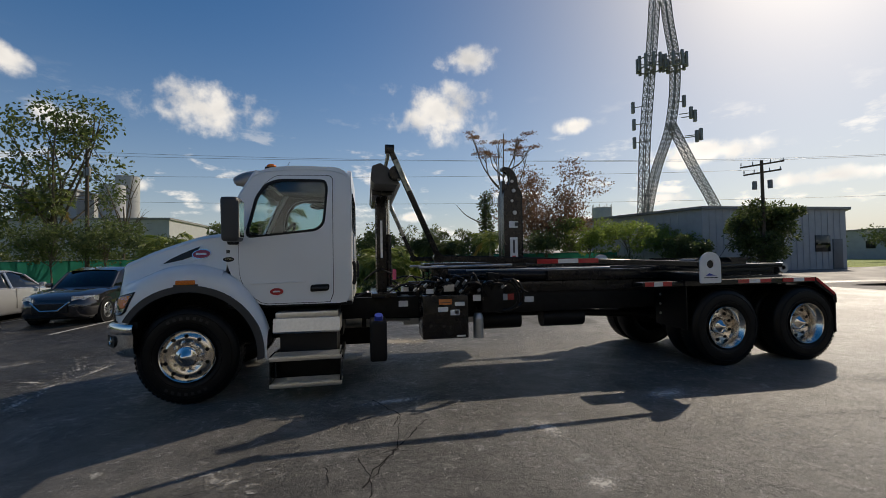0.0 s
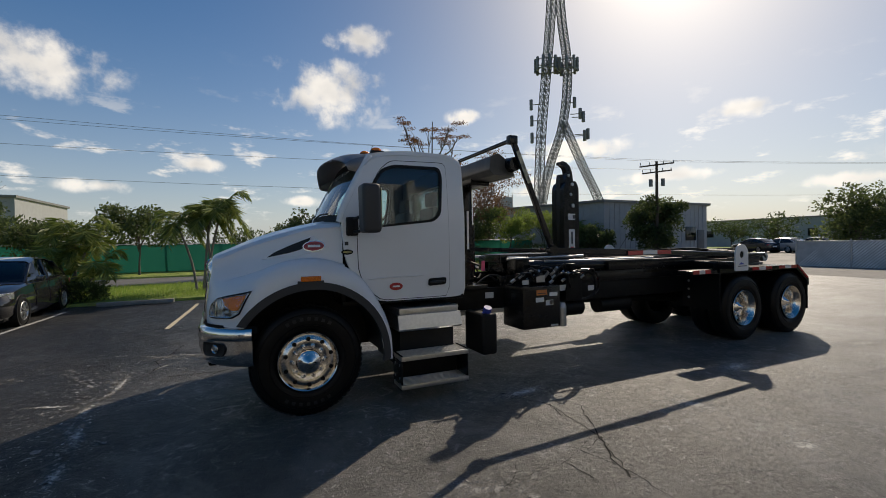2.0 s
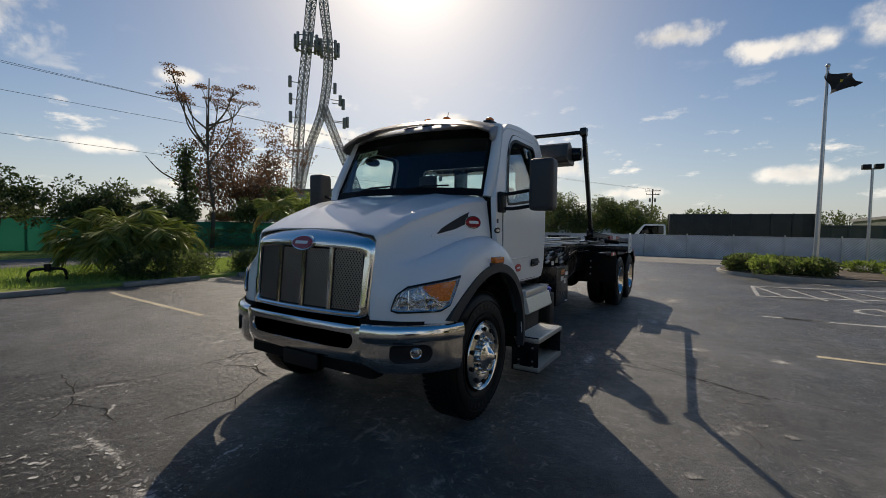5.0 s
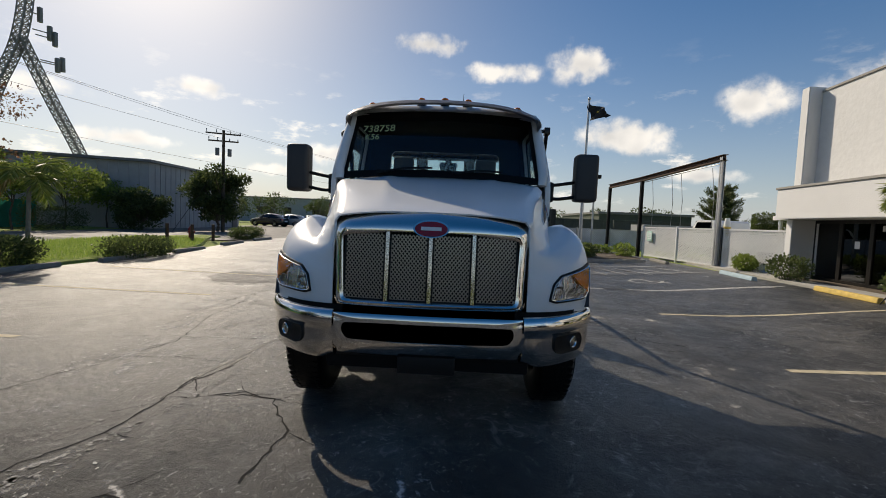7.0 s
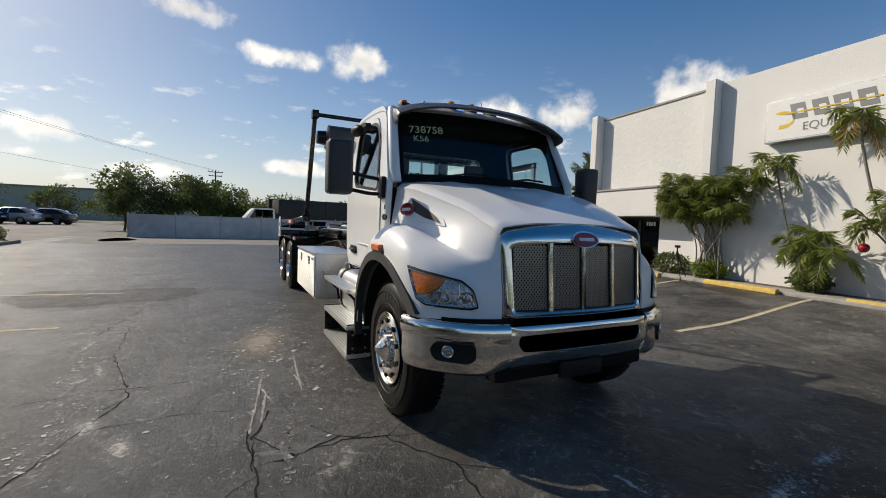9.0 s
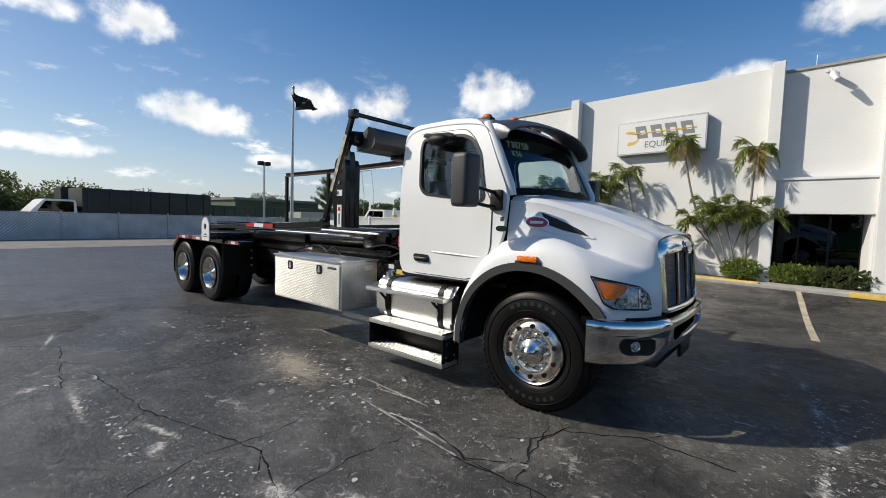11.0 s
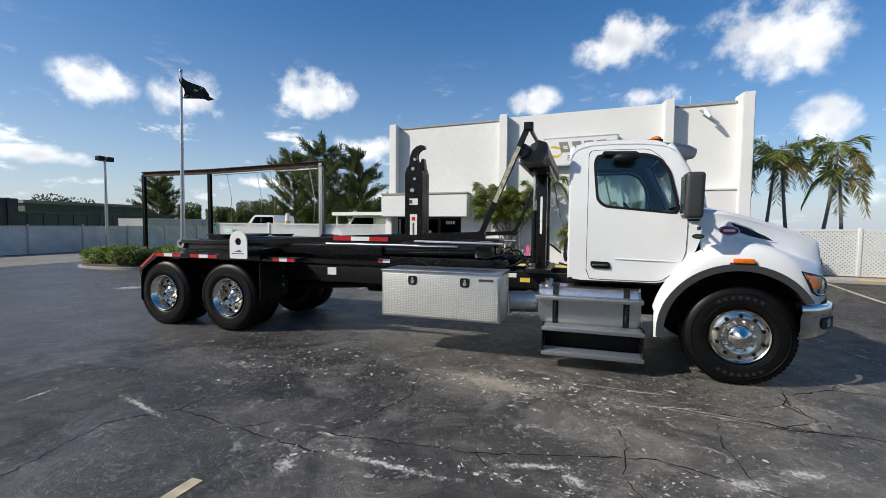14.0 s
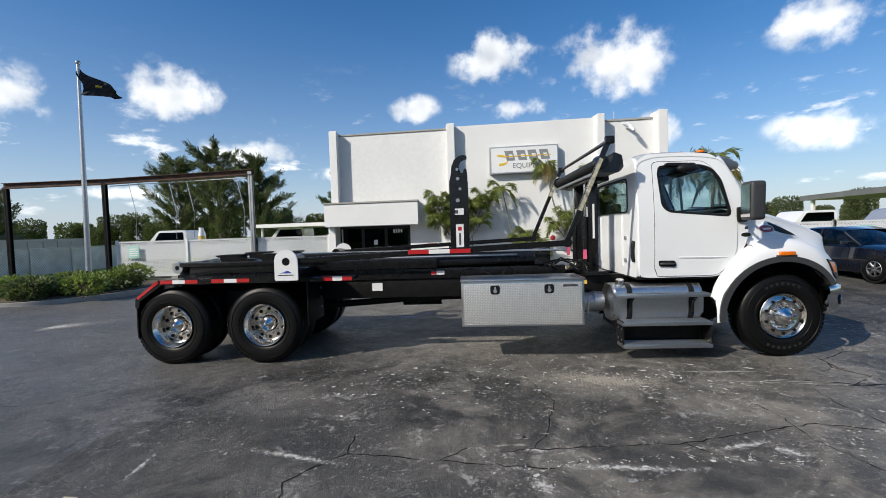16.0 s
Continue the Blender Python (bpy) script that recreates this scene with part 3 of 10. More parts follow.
bm = bmesh.new()
gx, gy = coords(-2500, 2500, -40, 60, 2.0, 300), coords(-2500, 2500, -40, 60, 2.0, 300)
loft(bm, [[(x, y, gz(x, y) - 0.06) for x in gx] for y in gy])
solid("ground", bm, GRASS, "flat grassy ground reaching the horizon", "ground", kind="structure")
sheet("parking_lot", -32, 25.4, -9.4, 9.9, 0.6, 0.0, ASPHALT, "dark worn asphalt parking lot with cracks", "parking lot")
sheet("road", -120, 26, 15.8, 21.8, 1.0, -0.02, ROAD, "pale grey asphalt street behind the lawn", "road")
sheet("far_lot", 25.7, 75, 7.6, 24, 1.0, -0.03, ROAD, "pale worn pavement of the next lot", "parking lot")
sheet("far_lawn", 56, 75, 9.0, 15.0, 1.0, 0.0, GRASS, "strip of sunlit grass past the drive", "lawn")
sheet("driveway", 17, 25.4, 9.9, 15.8, 0.6, -0.005, ROAD, "pale driveway between lot and street", "driveway")

# ---- the hook-lift truck ----
truck = thing("hooklift_truck", (0, 0, 0), "white conventional cab truck with black hook-lift body parked on asphalt", "truck")


def table(keys, x):
    """Straight-line value between (x, v) keys."""
    if x <= keys[0][0]:
        return keys[0][1]
    for (a, u), (b, v) in zip(keys, keys[1:]):
        if x <= b:
            return u + (v - u) * (x - a) / (b - a)
    return keys[-1][1]


def eased(keys, x):
    """Smooth value through (x, v) keys."""
    n = len(keys)
    if x <= keys[0][0]:
        return keys[0][1]
    for i in range(n - 1):
        if x <= keys[i + 1][0]:
            (a, u), (b, v) = keys[i], keys[i + 1]
            m0 = (v - keys[i - 1][1]) / (b - keys[i - 1][0]) if i > 0 else (v - u) / (b - a)
            m1 = (keys[i + 2][1] - u) / (keys[i + 2][0] - a) if i + 2 < n else (v - u) / (b - a)
            h, t = b - a, (x - a) / (b - a)
            return u * (2 * t ** 3 - 3 * t * t + 1) + h * m0 * (t ** 3 - 2 * t * t + t) + v * (3 * t * t - 2 * t ** 3) + h * m1 * (t ** 3 - t * t)
    return keys[-1][1]


def ray_loop(loop, c, n):
    out = []
    for k in range(n):
        a = 2 * math.pi * k / n
        d = (math.cos(a), math.sin(a))
        best = None
        for p, q in zip(loop, loop[1:] + loop[:1]):
            ex, ez = q[0] - p[0], q[1] - p[1]
            den = d[0] * ez - d[1] * ex
            if abs(den) < 1e-9:
                continue
            t = ((p[0] - c[0]) * ez - (p[1] - c[1]) * ex) / den
            s = ((p[0] - c[0]) * d[1] - (p[1] - c[1]) * d[0]) / den
            if t > 0 and -1e-6 <= s <= 1 + 1e-6 and (best is None or t > best):
                best = t
        out.append((c[0] + d[0] * best, c[1] + d[1] * best))
    return out


def fillet(loop, r, n=4):
    """Rounds the corners of an outline."""
    out = []
    k = len(loop)
    for i in range(k):
        p, a, b = Vector(loop[i]), Vector(loop[i - 1]), Vector(loop[(i + 1) % k])
        u, v = a - p, b - p
        rr = min(r, u.length * 0.45, v.length * 0.45)
        s, e = p + u.normalized() * rr, p + v.normalized() * rr
        for j in range(n + 1):
            t = j / n
            q = s * (1 - t) ** 2 + p * 2 * t * (1 - t) + e * t * t
            out.append((q.x, q.y))
    return out


def ring_panel(bm, outer, inner, place, thick, n=96):
    """A panel with a hole. place(u, v, d): the world point of outline point (u, v) at depth d."""
    c = (sum(p[0] for p in inner) / len(inner), sum(p[1] for p in inner) / len(inner))
    o, i = ray_loop(outer, c, n), ray_loop(inner, c, n)
    mid = [((a[0] + b[0]) / 2, (a[1] + b[1]) / 2) for a, b in zip(o, i)]
    rings = [[bm.verts.new(place(*p, d)) for p in loop] for loop, d in ((i, thick), (i, 0), (mid, 0), (o, 0), (o, thick), (mid, thick))]
    for a, b in zip(rings, rings[1:] + rings[:1]):
        for k in range(n):
            bm.faces.new((a[k], a[(k + 1) % n], b[(k + 1) % n], b[k]))
    return bm


def fill_panel(bm, loop, place, thick):
    lo, hi = [bm.verts.new(place(*p, thick)) for p in loop], [bm.verts.new(place(*p, 0)) for p in loop]
    bm.faces.new(lo[::-1])
    bm.faces.new(hi)
    k = len(loop)
    for i in range(k):
        bm.faces.new((lo[i], lo[(i + 1) % k], hi[(i + 1) % k], hi[i]))
    return bm


def side_y(z):
    """Half width of the cab at height z."""
    return eased([(1.0, 1.06), (1.3, 1.085), (1.9, 1.085), (2.3, 1.05), (2.75, 0.985)], z)


CAB_SIDE = fillet([(1.82, 1.08), (0.78, 1.08), (0.6, 1.22), (0.48, 1.42), (0.42, 1.56), (0.385, 1.97), (0.70, 2.62), (0.84, 2.735), (1.15, 2.765), (1.7, 2.755), (1.83, 2.66)], 0.09)
DOOR = fillet([(1.62, 1.1), (0.8, 1.1), (0.64, 1.25), (0.56, 1.42), (0.55, 1.86), (0.66, 2.05), (0.80, 2.5), (0.95, 2.635), (1.62, 2.645)], 0.07)
WINDOW = fillet([(0.69, 1.9), (0.66, 1.95), (0.76, 2.36), (0.86, 2.51), (1.0, 2.565), (1.52, 2.565), (1.54, 2.48), (1.5, 2.06), (1.42, 1.985)], 0.05)
WINDOW_FRAME = fillet([(0.655, 1.875), (0.625, 1.93), (0.73, 2.38), (0.84, 2.54), (0.99, 2.595), (1.54, 2.595), (1.57, 2.49), (1.53, 2.04), (1.44, 1.955)], 0.06)

cab = part("cab", boxed(0.4, 1.84, -1.02, 1.02, 1.05, 1.1, 0.01), BLACK_STEEL, truck, "white painted steel day cab")
for s in (-1, 1):
    def on_side(x, z, d, s=s):
        return (x, s * (side_y(z) - d), z)

    bm = bmesh.new()
    ring_panel(bm, CAB_SIDE, WINDOW_FRAME, on_side, 0.05)
    part("side_panel", bm, WHITE_PAINT, cab)
    bm = bmesh.new()
    ring_panel(bm, [(x + (x - 1.1) * 0.012, z + (z - 1.8) * 0.010) for x, z in DOOR], WINDOW_FRAME, lambda x, z, d: on_side(x, z, d - 0.002), 0.004)
    part("door_seal", bm, BLACK_PLASTIC, cab)
    bm = bmesh.new()
    ring_panel(bm, DOOR, WINDOW_FRAME, lambda x, z, d: on_side(x, z, d - 0.011), 0.012)
    door = part("door", bm, WHITE_PAINT, cab, "white cab door with black pull handle")
    bm = bmesh.new()
    ring_panel(bm, WINDOW_FRAME, WINDOW, lambda x, z, d: on_side(x, z, d - 0.013), 0.03)
    part("window_seal", bm, BLACK_PLASTIC, cab)
    bm = bmesh.new()
    fill_panel(bm, WINDOW, lambda x, z, d: on_side(x, z, d + 0.006), 0.005)
    part("side_window", bm, CAB_GLASS, cab, "tinted side window glass").visible_shadow = False
    # door handle
    bm = bmesh.new()
    slab(bm, fillet([(1.35, 1.225), (1.57, 1.235), (1.58, 1.315), (1.36, 1.31)], 0.03), "y", s * 1.09, s * 1.105)
    part("handle_recess", bm, BLACK_PLASTIC, cab, "black door handle recess")
    bm = bmesh.new()
    pipe(bm, curve_pts([(1.385, s * 1.1, 1.268), (1.4, s * 1.122, 1.27), (1.53, s * 1.122, 1.272), (1.55, s * 1.1, 1.272)], 4), 0.013)
    part("door_handle", bm, GREY_PLASTIC, cab)
    # belt crease of the door
    bm = bmesh.new()
    pipe(bm, curve_pts([(0.66, s * 1.094, 1.335), (1.0, s * 1.099, 1.345), (1.3, s * 1.095, 1.35)], 5), 0.007)
    part("door_crease", bm, WHITE_PAINT, cab)
    # oval model badge and small square marker
    bm = bmesh.new()
    slab(bm, [(0.44 + 0.062 * math.cos(a), 1.63 + 0.028 * math.sin(a)) for a in [k * math.pi / 12 for k in range(24)]], "y", s * 1.083, s * 1.091)
    part("model_badge", bm, BLACK_PLASTIC, cab, "small black oval badge with chrome letters shape")
    bm = bmesh.new()
    slab(bm, [(0.44 + 0.046 * math.cos(a), 1.63 + 0.012 * math.sin(a)) for a in [k * math.pi / 12 for k in range(24)]], "y", s * 1.09, s * 1.093)
    part("badge_inlay", bm, CHROME, cab)
    bm = boxed(0.415, 0.455, s * 1.084, s * 1.091, 1.7, 1.74, 0.003)
    part("square_marker", bm, GREY_PLASTIC, cab)
    # mirrors
    bm = bmesh.new()
    box(bm, 0.5, 0.68, s * 1.36, s * 1.585, 1.82, 2.3, 0.045, 3)
    for v in bm.verts:
        v.co.x += 0.05 * (v.co.z - 2.05) * -0.4
    mirror = part("side_mirror", bm, GREY_PLASTIC, truck, "tall dark grey plastic side mirror on arms")
    bm = boxed(0.682, 0.688, s * 1.385, s * 1.56, 1.86, 2.26, 0.0)
    part("mirror_glass", bm, CHROME, mirror)
    bm = bmesh.new()
    pipe(bm, curve_pts([(0.5, s * 1.09, 1.97), (0.53, s * 1.2, 1.985), (0.58, s * 1.38, 2.02)], 4), 0.017)
    pipe(bm, curve_pts([(0.5, s * 1.09, 1.845), (0.53, s * 1.2, 1.84), (0.58, s * 1.38, 1.87)], 4), 0.017)
    part("mirror_arm", bm, BLACK_PLASTIC, mirror)
    bm = boxed(0.43, 0.56, s * 1.07, s * 1.13, 1.8, 2.0, 0.025)
    part("mirror_bracket", bm, BLACK_PLASTIC, mirror)

# round red and white sticker on the driver's door
for name, mat, rr_, l0 in (("door_sticker", RED, 0.075, 1.0965), ("sticker_bars", WHITE_DECAL, 0.05, 1.0985)):
    bm = bmesh.new()
    if name == "door_sticker":
        slab(bm, [(0.97 + rr_ * math.cos(k * math.pi / 10), 1.24 + 0.55 * rr_ * math.sin(k * math.pi / 10)) for k in range(20)], "y", -1.09, -l0 - 0.003)
    else:
        slab(bm, [(0.93, 1.232), (1.01, 1.232), (1.01, 1.25), (0.93, 1.25)], "y", -1.09, -l0 - 0.004)
    part(name, bm, mat, cab)
# look-down mirror over the passenger window
bm = bmesh.new()
bmesh.ops.create_uvsphere(bm, u_segments=20, v_segments=12, radius=1, matrix=Matrix.Translation((1.22, 1.15, 2.53)) @ Matrix.Diagonal((0.14, 0.06, 0.06, 1)))
part("look_down_mirror", bm, BLACK_PLASTIC, cab, "black convex mirror over the side window")
bm = bmesh.new()
slab(bm, fillet([(1.06, 2.56), (1.48, 2.585), (1.46, 2.62), (1.1, 2.605)], 0.02), "y", 1.04, 1.1)
part("mirror_mount", bm, BLACK_PLASTIC, cab)

# roof: a crowned cap with rounded rails
bm = bmesh.new()
rows = []
for x in (0.66, 0.70, 0.78, 0.9, 1.1, 1.35, 1.6, 1.74, 1.8, 1.835):
    rail = eased([(0.66, 2.60), (0.70, 2.645), (0.78, 2.69), (0.9, 2.715), (1.2, 2.74), (1.6, 2.735), (1.74, 2.70), (1.8, 2.65), (1.835, 2.56)], x)
    crown = eased([(0.66, 0.045), (0.8, 0.075), (1.6, 0.075), (1.835, 0.05)], x)
    w = side_y(rail) + 0.012
    row = []
    for k in range(25):
        u = -1 + 2 * k / 24
        y = w * math.sin(u * math.pi / 2) / 1.0
        row.append((x, y, rail - 0.03 + crown * (1 - abs(y / w) ** 3) + 0.055 * (1 - abs(y / w) ** 12)))
    rows.append(row)
loft(bm, rows)
bmesh.ops.solidify(bm, geom=bm.faces[:], thickness=0.02)
part("roof", bm, WHITE_PAINT, cab)
# rear wall with its window
bm = bmesh.new()
BACK = fillet([(-1.05, 1.08), (1.05, 1.08), (1.06, 2.0), (0.99, 2.62), (0.9, 2.74), (-0.9, 2.74), (-0.99, 2.62), (-1.06, 2.0)], 0.06)
REAR_WIN = fillet([(-0.72, 2.0), (0.72, 2.0), (0.7, 2.46), (-0.7, 2.46)], 0.07)
ring_panel(bm, BACK, REAR_WIN, lambda u, v, d: (1.845 - d, u, v), 0.05)
part("rear_wall", bm, WHITE_PAINT, cab)
bm = bmesh.new()
ring_panel(bm, [(u * 1.04, v + (v - 2.23) * 0.08) for u, v in REAR_WIN], REAR_WIN, lambda u, v, d: (1.853 - d, u, v), 0.03)
part("rear_window_seal", bm, BLACK_PLASTIC, cab)
bm = bmesh.new()
fill_panel(bm, REAR_WIN, lambda u, v, d: (1.83 - d, u, v), 0.006)
part("rear_window", bm, CAB_GLASS, cab).visible_shadow = False
for s in (-1, 1):
    bm = bmesh.new()
    pipe(bm, curve_pts([(1.855, s * 0.98, 1.3), (1.875, s * 0.98, 1.36), (1.875, s * 0.98, 1.52), (1.855, s * 0.98, 1.58)], 4), 0.024, 10)
    part("grab_handle", bm, BLACK_PLASTIC, cab)
    for z in (1.62, 1.3):
        bm = bmesh.new()
        rod(bm, (1.84, s * 0.66, z), (1.868, s * 0.66, z), 0.03, 0.026, 14)
        part("wall_latch", bm, STEEL, cab)
    bm = boxed(1.845, 1.86, s * 0.48, s * 0.52, 1.2, 1.95, 0.006)
    part("wall_rib", bm, WHITE_PAINT, cab)
# cab floor and firewall close the cab
part("firewall", boxed(0.40, 0.44, -0.98, 0.98, 1.05, 1.95, 0.01), BLACK_STEEL, cab)


# windshield
def screen(u, v):
    """Point on the windshield: u across (-1..1), v up (0..1)."""
    half = 0.985 - 0.075 * v
    x = 0.40 + 0.29 * v - 0.13 * (1 - u * u) * (1 - 0.35 * v)
    return Vector((x, half * u, 1.985 + 0.66 * v + 0.03 * (1 - u * u)))


bm = bmesh.new()
loft(bm, [[screen(-0.965 + 1.93 * i / 20, 0.04 + 0.92 * j / 10) for i in range(21)] for j in range(11)])
part("windshield", bm, CAB_GLASS, cab, "curved tinted windshield").visible_shadow = False
bm = bmesh.new()
for j0, j1 in ((-0.05, 0.06), (0.86, 1.02)):
    loft(bm, [[screen(-1.0 + 2.0 * i / 20, j) + Vector((-0.004, 0, 0)) for i in range(21)] for j in (j0, j1)])
for u0, u1 in ((-1.0, -0.945), (0.945, 1.0)):
    loft(bm, [[screen(u, -0.05 + 1.07 * j / 10) + Vector((-0.004, 0, 0)) for u in (u0, u1)] for j in range(11)])
bmesh.ops.solidify(bm, geom=bm.faces[:], thickness=0.012)
part("windshield_seal", bm, BLACK_PLASTIC, cab)
for s in (-1, 1):
    bm = bmesh.new()
    pipe(bm, [(0.395, s * 1.0, 1.95), (0.41, s * 1.01, 2.05), (0.55, s * 0.985, 2.34), (0.70, s * 0.95, 2.62), (0.74, s * 0.93, 2.68)], 0.05, 10)
    part("pillar", bm, WHITE_PAINT, cab)
# sun visor
VISOR_STEEL = material("visor_stainless", (0.42, 0.42, 0.43), 0.34, metal=0.75, noise_scale=20, noise_amt=0.08, rough_var=0.05)
rows, under = [], []
for v in range(7):
    f = v / 6
    row = []
    for k in range(25):
        u = -1 + 2 * k / 24
        row.append((0.79 - 0.33 * f - (1 - u * u) * (0.09 + 0.03 * f), u * (0.95 + 0.015 * f), 2.75 - 0.015 * f - 0.08 * f ** 3 + 0.05 * (1 - u * u) - 0.07 * abs(u) ** 5))
    # rounded flanks that hang down at both ends
    drop = 0.14 * math.sin(math.pi * (0.12 + 0.72 * f)) ** 1.3
    for g, out in ((0.35, 0.012), (0.75, 0.014), (1.0, 0.006)):
        for end in (0, -1):
            x, y, z = row[end] if g == 0.35 else keep[end]
            if g == 0.35:
                if end == 0:
                    keep = {}
                keep[end] = (x, y, z)
            p = (x + 0.03 * g * (f - 0.3), y + (out if y > 0 else -out), z - drop * g)
            row.insert(0, p) if end == 0 else row.append(p)
    rows.append(row)
    under.append([(x, y * 0.994, z - 0.014) for x, y, z in row])
bm = bmesh.new()
loft(bm, rows)
bmesh.ops.solidify(bm, geom=bm.faces[:], thickness=0.006)
visor = part("sun_visor", bm, VISOR_STEEL, cab, "polished stainless sun visor over the windshield")
bm = bmesh.new()
loft(bm, [[(x + 0.012, y * 0.99, z) for x, y, z in row] for row in under])
bmesh.ops.solidify(bm, geom=bm.faces[:], thickness=0.004)
part("visor_underside", bm, VISOR_STEEL, visor)
for y in (-0.78, -0.25, 0.0, 0.25, 0.78):
    z = 2.838 - 0.075 * (abs(y) / 0.78) ** 2
    bm = bmesh.new()
    bmesh.ops.create_uvsphere(bm, u_segments=14, v_segments=8, radius=1, matrix=Matrix.Translation((0.86, y, z + 0.03)) @ Matrix.Diagonal((0.06, 0.042, 0.03, 1)))
    lamp = part("marker_lamp", bm, AMBER, cab, "small amber roof marker lamp")
    part("lamp_base", boxed(0.79, 0.94, y - 0.045, y + 0.045, z - 0.06, z + 0.02, 0.01), BLACK_PLASTIC, cab)
bm = bmesh.new()
rod(bm, (0.9, -0.2, 2.8), (0.98, -0.2, 2.98), 0.006, 0.003, 6)
part("antenna", bm, BLACK_PLASTIC, cab)
for y0, y1 in ((0.62, 0.08), (-0.12, -0.62)):
    bm = bmesh.new()
    a, b = screen(y0, 0.02), screen(y1, 0.09)
    pipe(bm, [a + Vector((-0.03, 0, 0.0)), (a + b) / 2 + Vector((-0.035, 0, 0.02)), b + Vector((-0.02, 0, 0))], 0.01, 6)
    part("wiper", bm, BLACK_PLASTIC, cab)


def lettering(text, size, m, mat, parent, name="lettering"):
    cu = bpy.data.curves.new(name, "FONT")
    cu.body, cu.size, cu.extrude, cu.align_x = text, size, 0.0015, "CENTER"
    tmp = bpy.data.objects.new("tmp_text", cu)
    scene.collection.objects.link(tmp)
    me = bpy.data.meshes.new_from_object(tmp)
    bpy.data.objects.remove(tmp)
    me.name = name
    me.transform(m)
    me.materials.append(mat)
    ob = new(name, me)
    ob.parent = parent
    if parent is not None:
        top, off = parent, Vector((0, 0, 0))
        while top is not None:
            off += top.location
            top = top.parent
        me.transform(Matrix.Translation(-off))
    return ob


CHALK = material("yellow_green_marker", (0.4, 0.5, 0.28), 0.8)
n_ = (screen(0.62, 0.72) - screen(0.6, 0.72)).normalized()
up_ = (screen(0.6, 0.75) - screen(0.6, 0.7)).normalized()
for text, v, u, size in (("738758", 0.68, 0.70, 0.115), ("K56", 0.55, 0.76, 0.095)):
    right_ = (screen(u - 0.01, v) - screen(u + 0.01, v)).normalized()
    out_ = right_.cross(up_).normalized()
    m = Matrix((right_, up_, out_)).transposed().to_4x4()
    m.translation = screen(u, v) + out_ * 0.006
    lettering(text, size, m, CHALK, cab, "stock_number")

# cab inside
for y in (-0.52, 0.52):
    bm = boxed(1.2, 1.66, y - 0.24, y + 0.24, 1.4, 1.56, 0.05)
    seat = part("seat", bm, SEAT_GREY, cab)
    bm = boxed(1.56, 1.7, y - 0.23, y + 0.23, 1.52, 2.16, 0.05)
    part("backrest", bm, SEAT_GREY, seat)
    bm = boxed(1.6, 1.69, y - 0.13, y + 0.13, 2.17, 2.36, 0.04)
    part("headrest", bm, SEAT_GREY, seat)
    part("seat_base", boxed(1.26, 1.6, y - 0.18, y + 0.18, 1.1, 1.4, 0.02), SEAT, seat)
bm = boxed(0.44, 0.82, -0.98, 0.98, 1.5, 1.93, 0.06)
part("dashboard", bm, SEAT, cab)
bm = bmesh.new()
pts = []
for k in range(29):
    a = 2 * math.pi * k / 28
    pts.append(Vector((0.98, -0.52, 1.9)) + Vector((math.sin(a) * 0.22 * 0.5, math.cos(a) * 0.22, math.sin(a) * 0.22 * 0.86)))
pipe(bm, pts, 0.017, 8)
rod(bm, (0.8, -0.52, 1.78), (0.98, -0.52, 1.9), 0.03)
part("steering_wheel", bm, BLACK_PLASTIC, cab)
bm = bmesh.new()
ring_panel(bm, [(u * 0.985, 1.9 + (v - 1.9) * 0.97) for u, v in BACK], REAR_WIN, lambda u, v, d: (1.785 - d, u, v), 0.01)
part("rear_lining", bm, SEAT, cab)
for s in (-1, 1):
    bm = bmesh.new()
    ring_panel(bm, [(1.1 + (x - 1.1) * 0.96, 1.9 + (z - 1.9) * 0.96) for x, z in CAB_SIDE], WINDOW_FRAME, lambda x, z, d: (x, s * (side_y(z) - 0.06 - d), z), 0.01)
    part("door_lining", bm, SEAT, cab)
part("headliner", boxed(0.72, 1.8, -0.93, 0.93, 2.655, 2.67, 0.005), SEAT, cab)

# hood and fenders -------------------------------------------------
ARCH_X, ARCH_Z, ARCH_R = 0.06, 0.55, 0.735
# stations from the grille round the corner to the cowl: foot of the outer wall, crown, valley and shoulder
FOOT = [(-0.905, 0.685), (-0.89, 0.76), (-0.845, 0.88), (-0.765, 1.02), (-0.66, 1.14), (-0.545, 1.212), (-0.42, 1.245), (-0.28, 1.257), (-0.1, 1.263), (0.1, 1.265), (0.25, 1.262), (0.4, 1.256)]
CROWN = [(-0.885, 0.69, 1.22), (-0.86, 0.765, 1.225), (-0.80, 0.88, 1.24), (-0.71, 1.0, 1.275), (-0.595, 1.1, 1.33), (-0.47, 1.162, 1.39), (-0.36, 1.188, 1.445), (-0.24, 1.2, 1.485), (-0.08, 1.205, 1.515), (0.1, 1.205, 1.52), (0.25, 1.2, 1.5), (0.4, 1.195, 1.45)]
VALLEY = [(-0.862, 0.695, 1.40), (-0.83, 0.745, 1.38), (-0.74, 0.83, 1.375), (-0.62, 0.885, 1.40), (-0.46, 0.915, 1.44), (-0.32, 0.938, 1.48), (-0.2, 0.957, 1.515), (-0.1, 0.975, 1.54), (0.03, 0.995, 1.555), (0.15, 1.02, 1.55), (0.27, 1.035, 1.53), (0.4, 1.05, 1.49)]
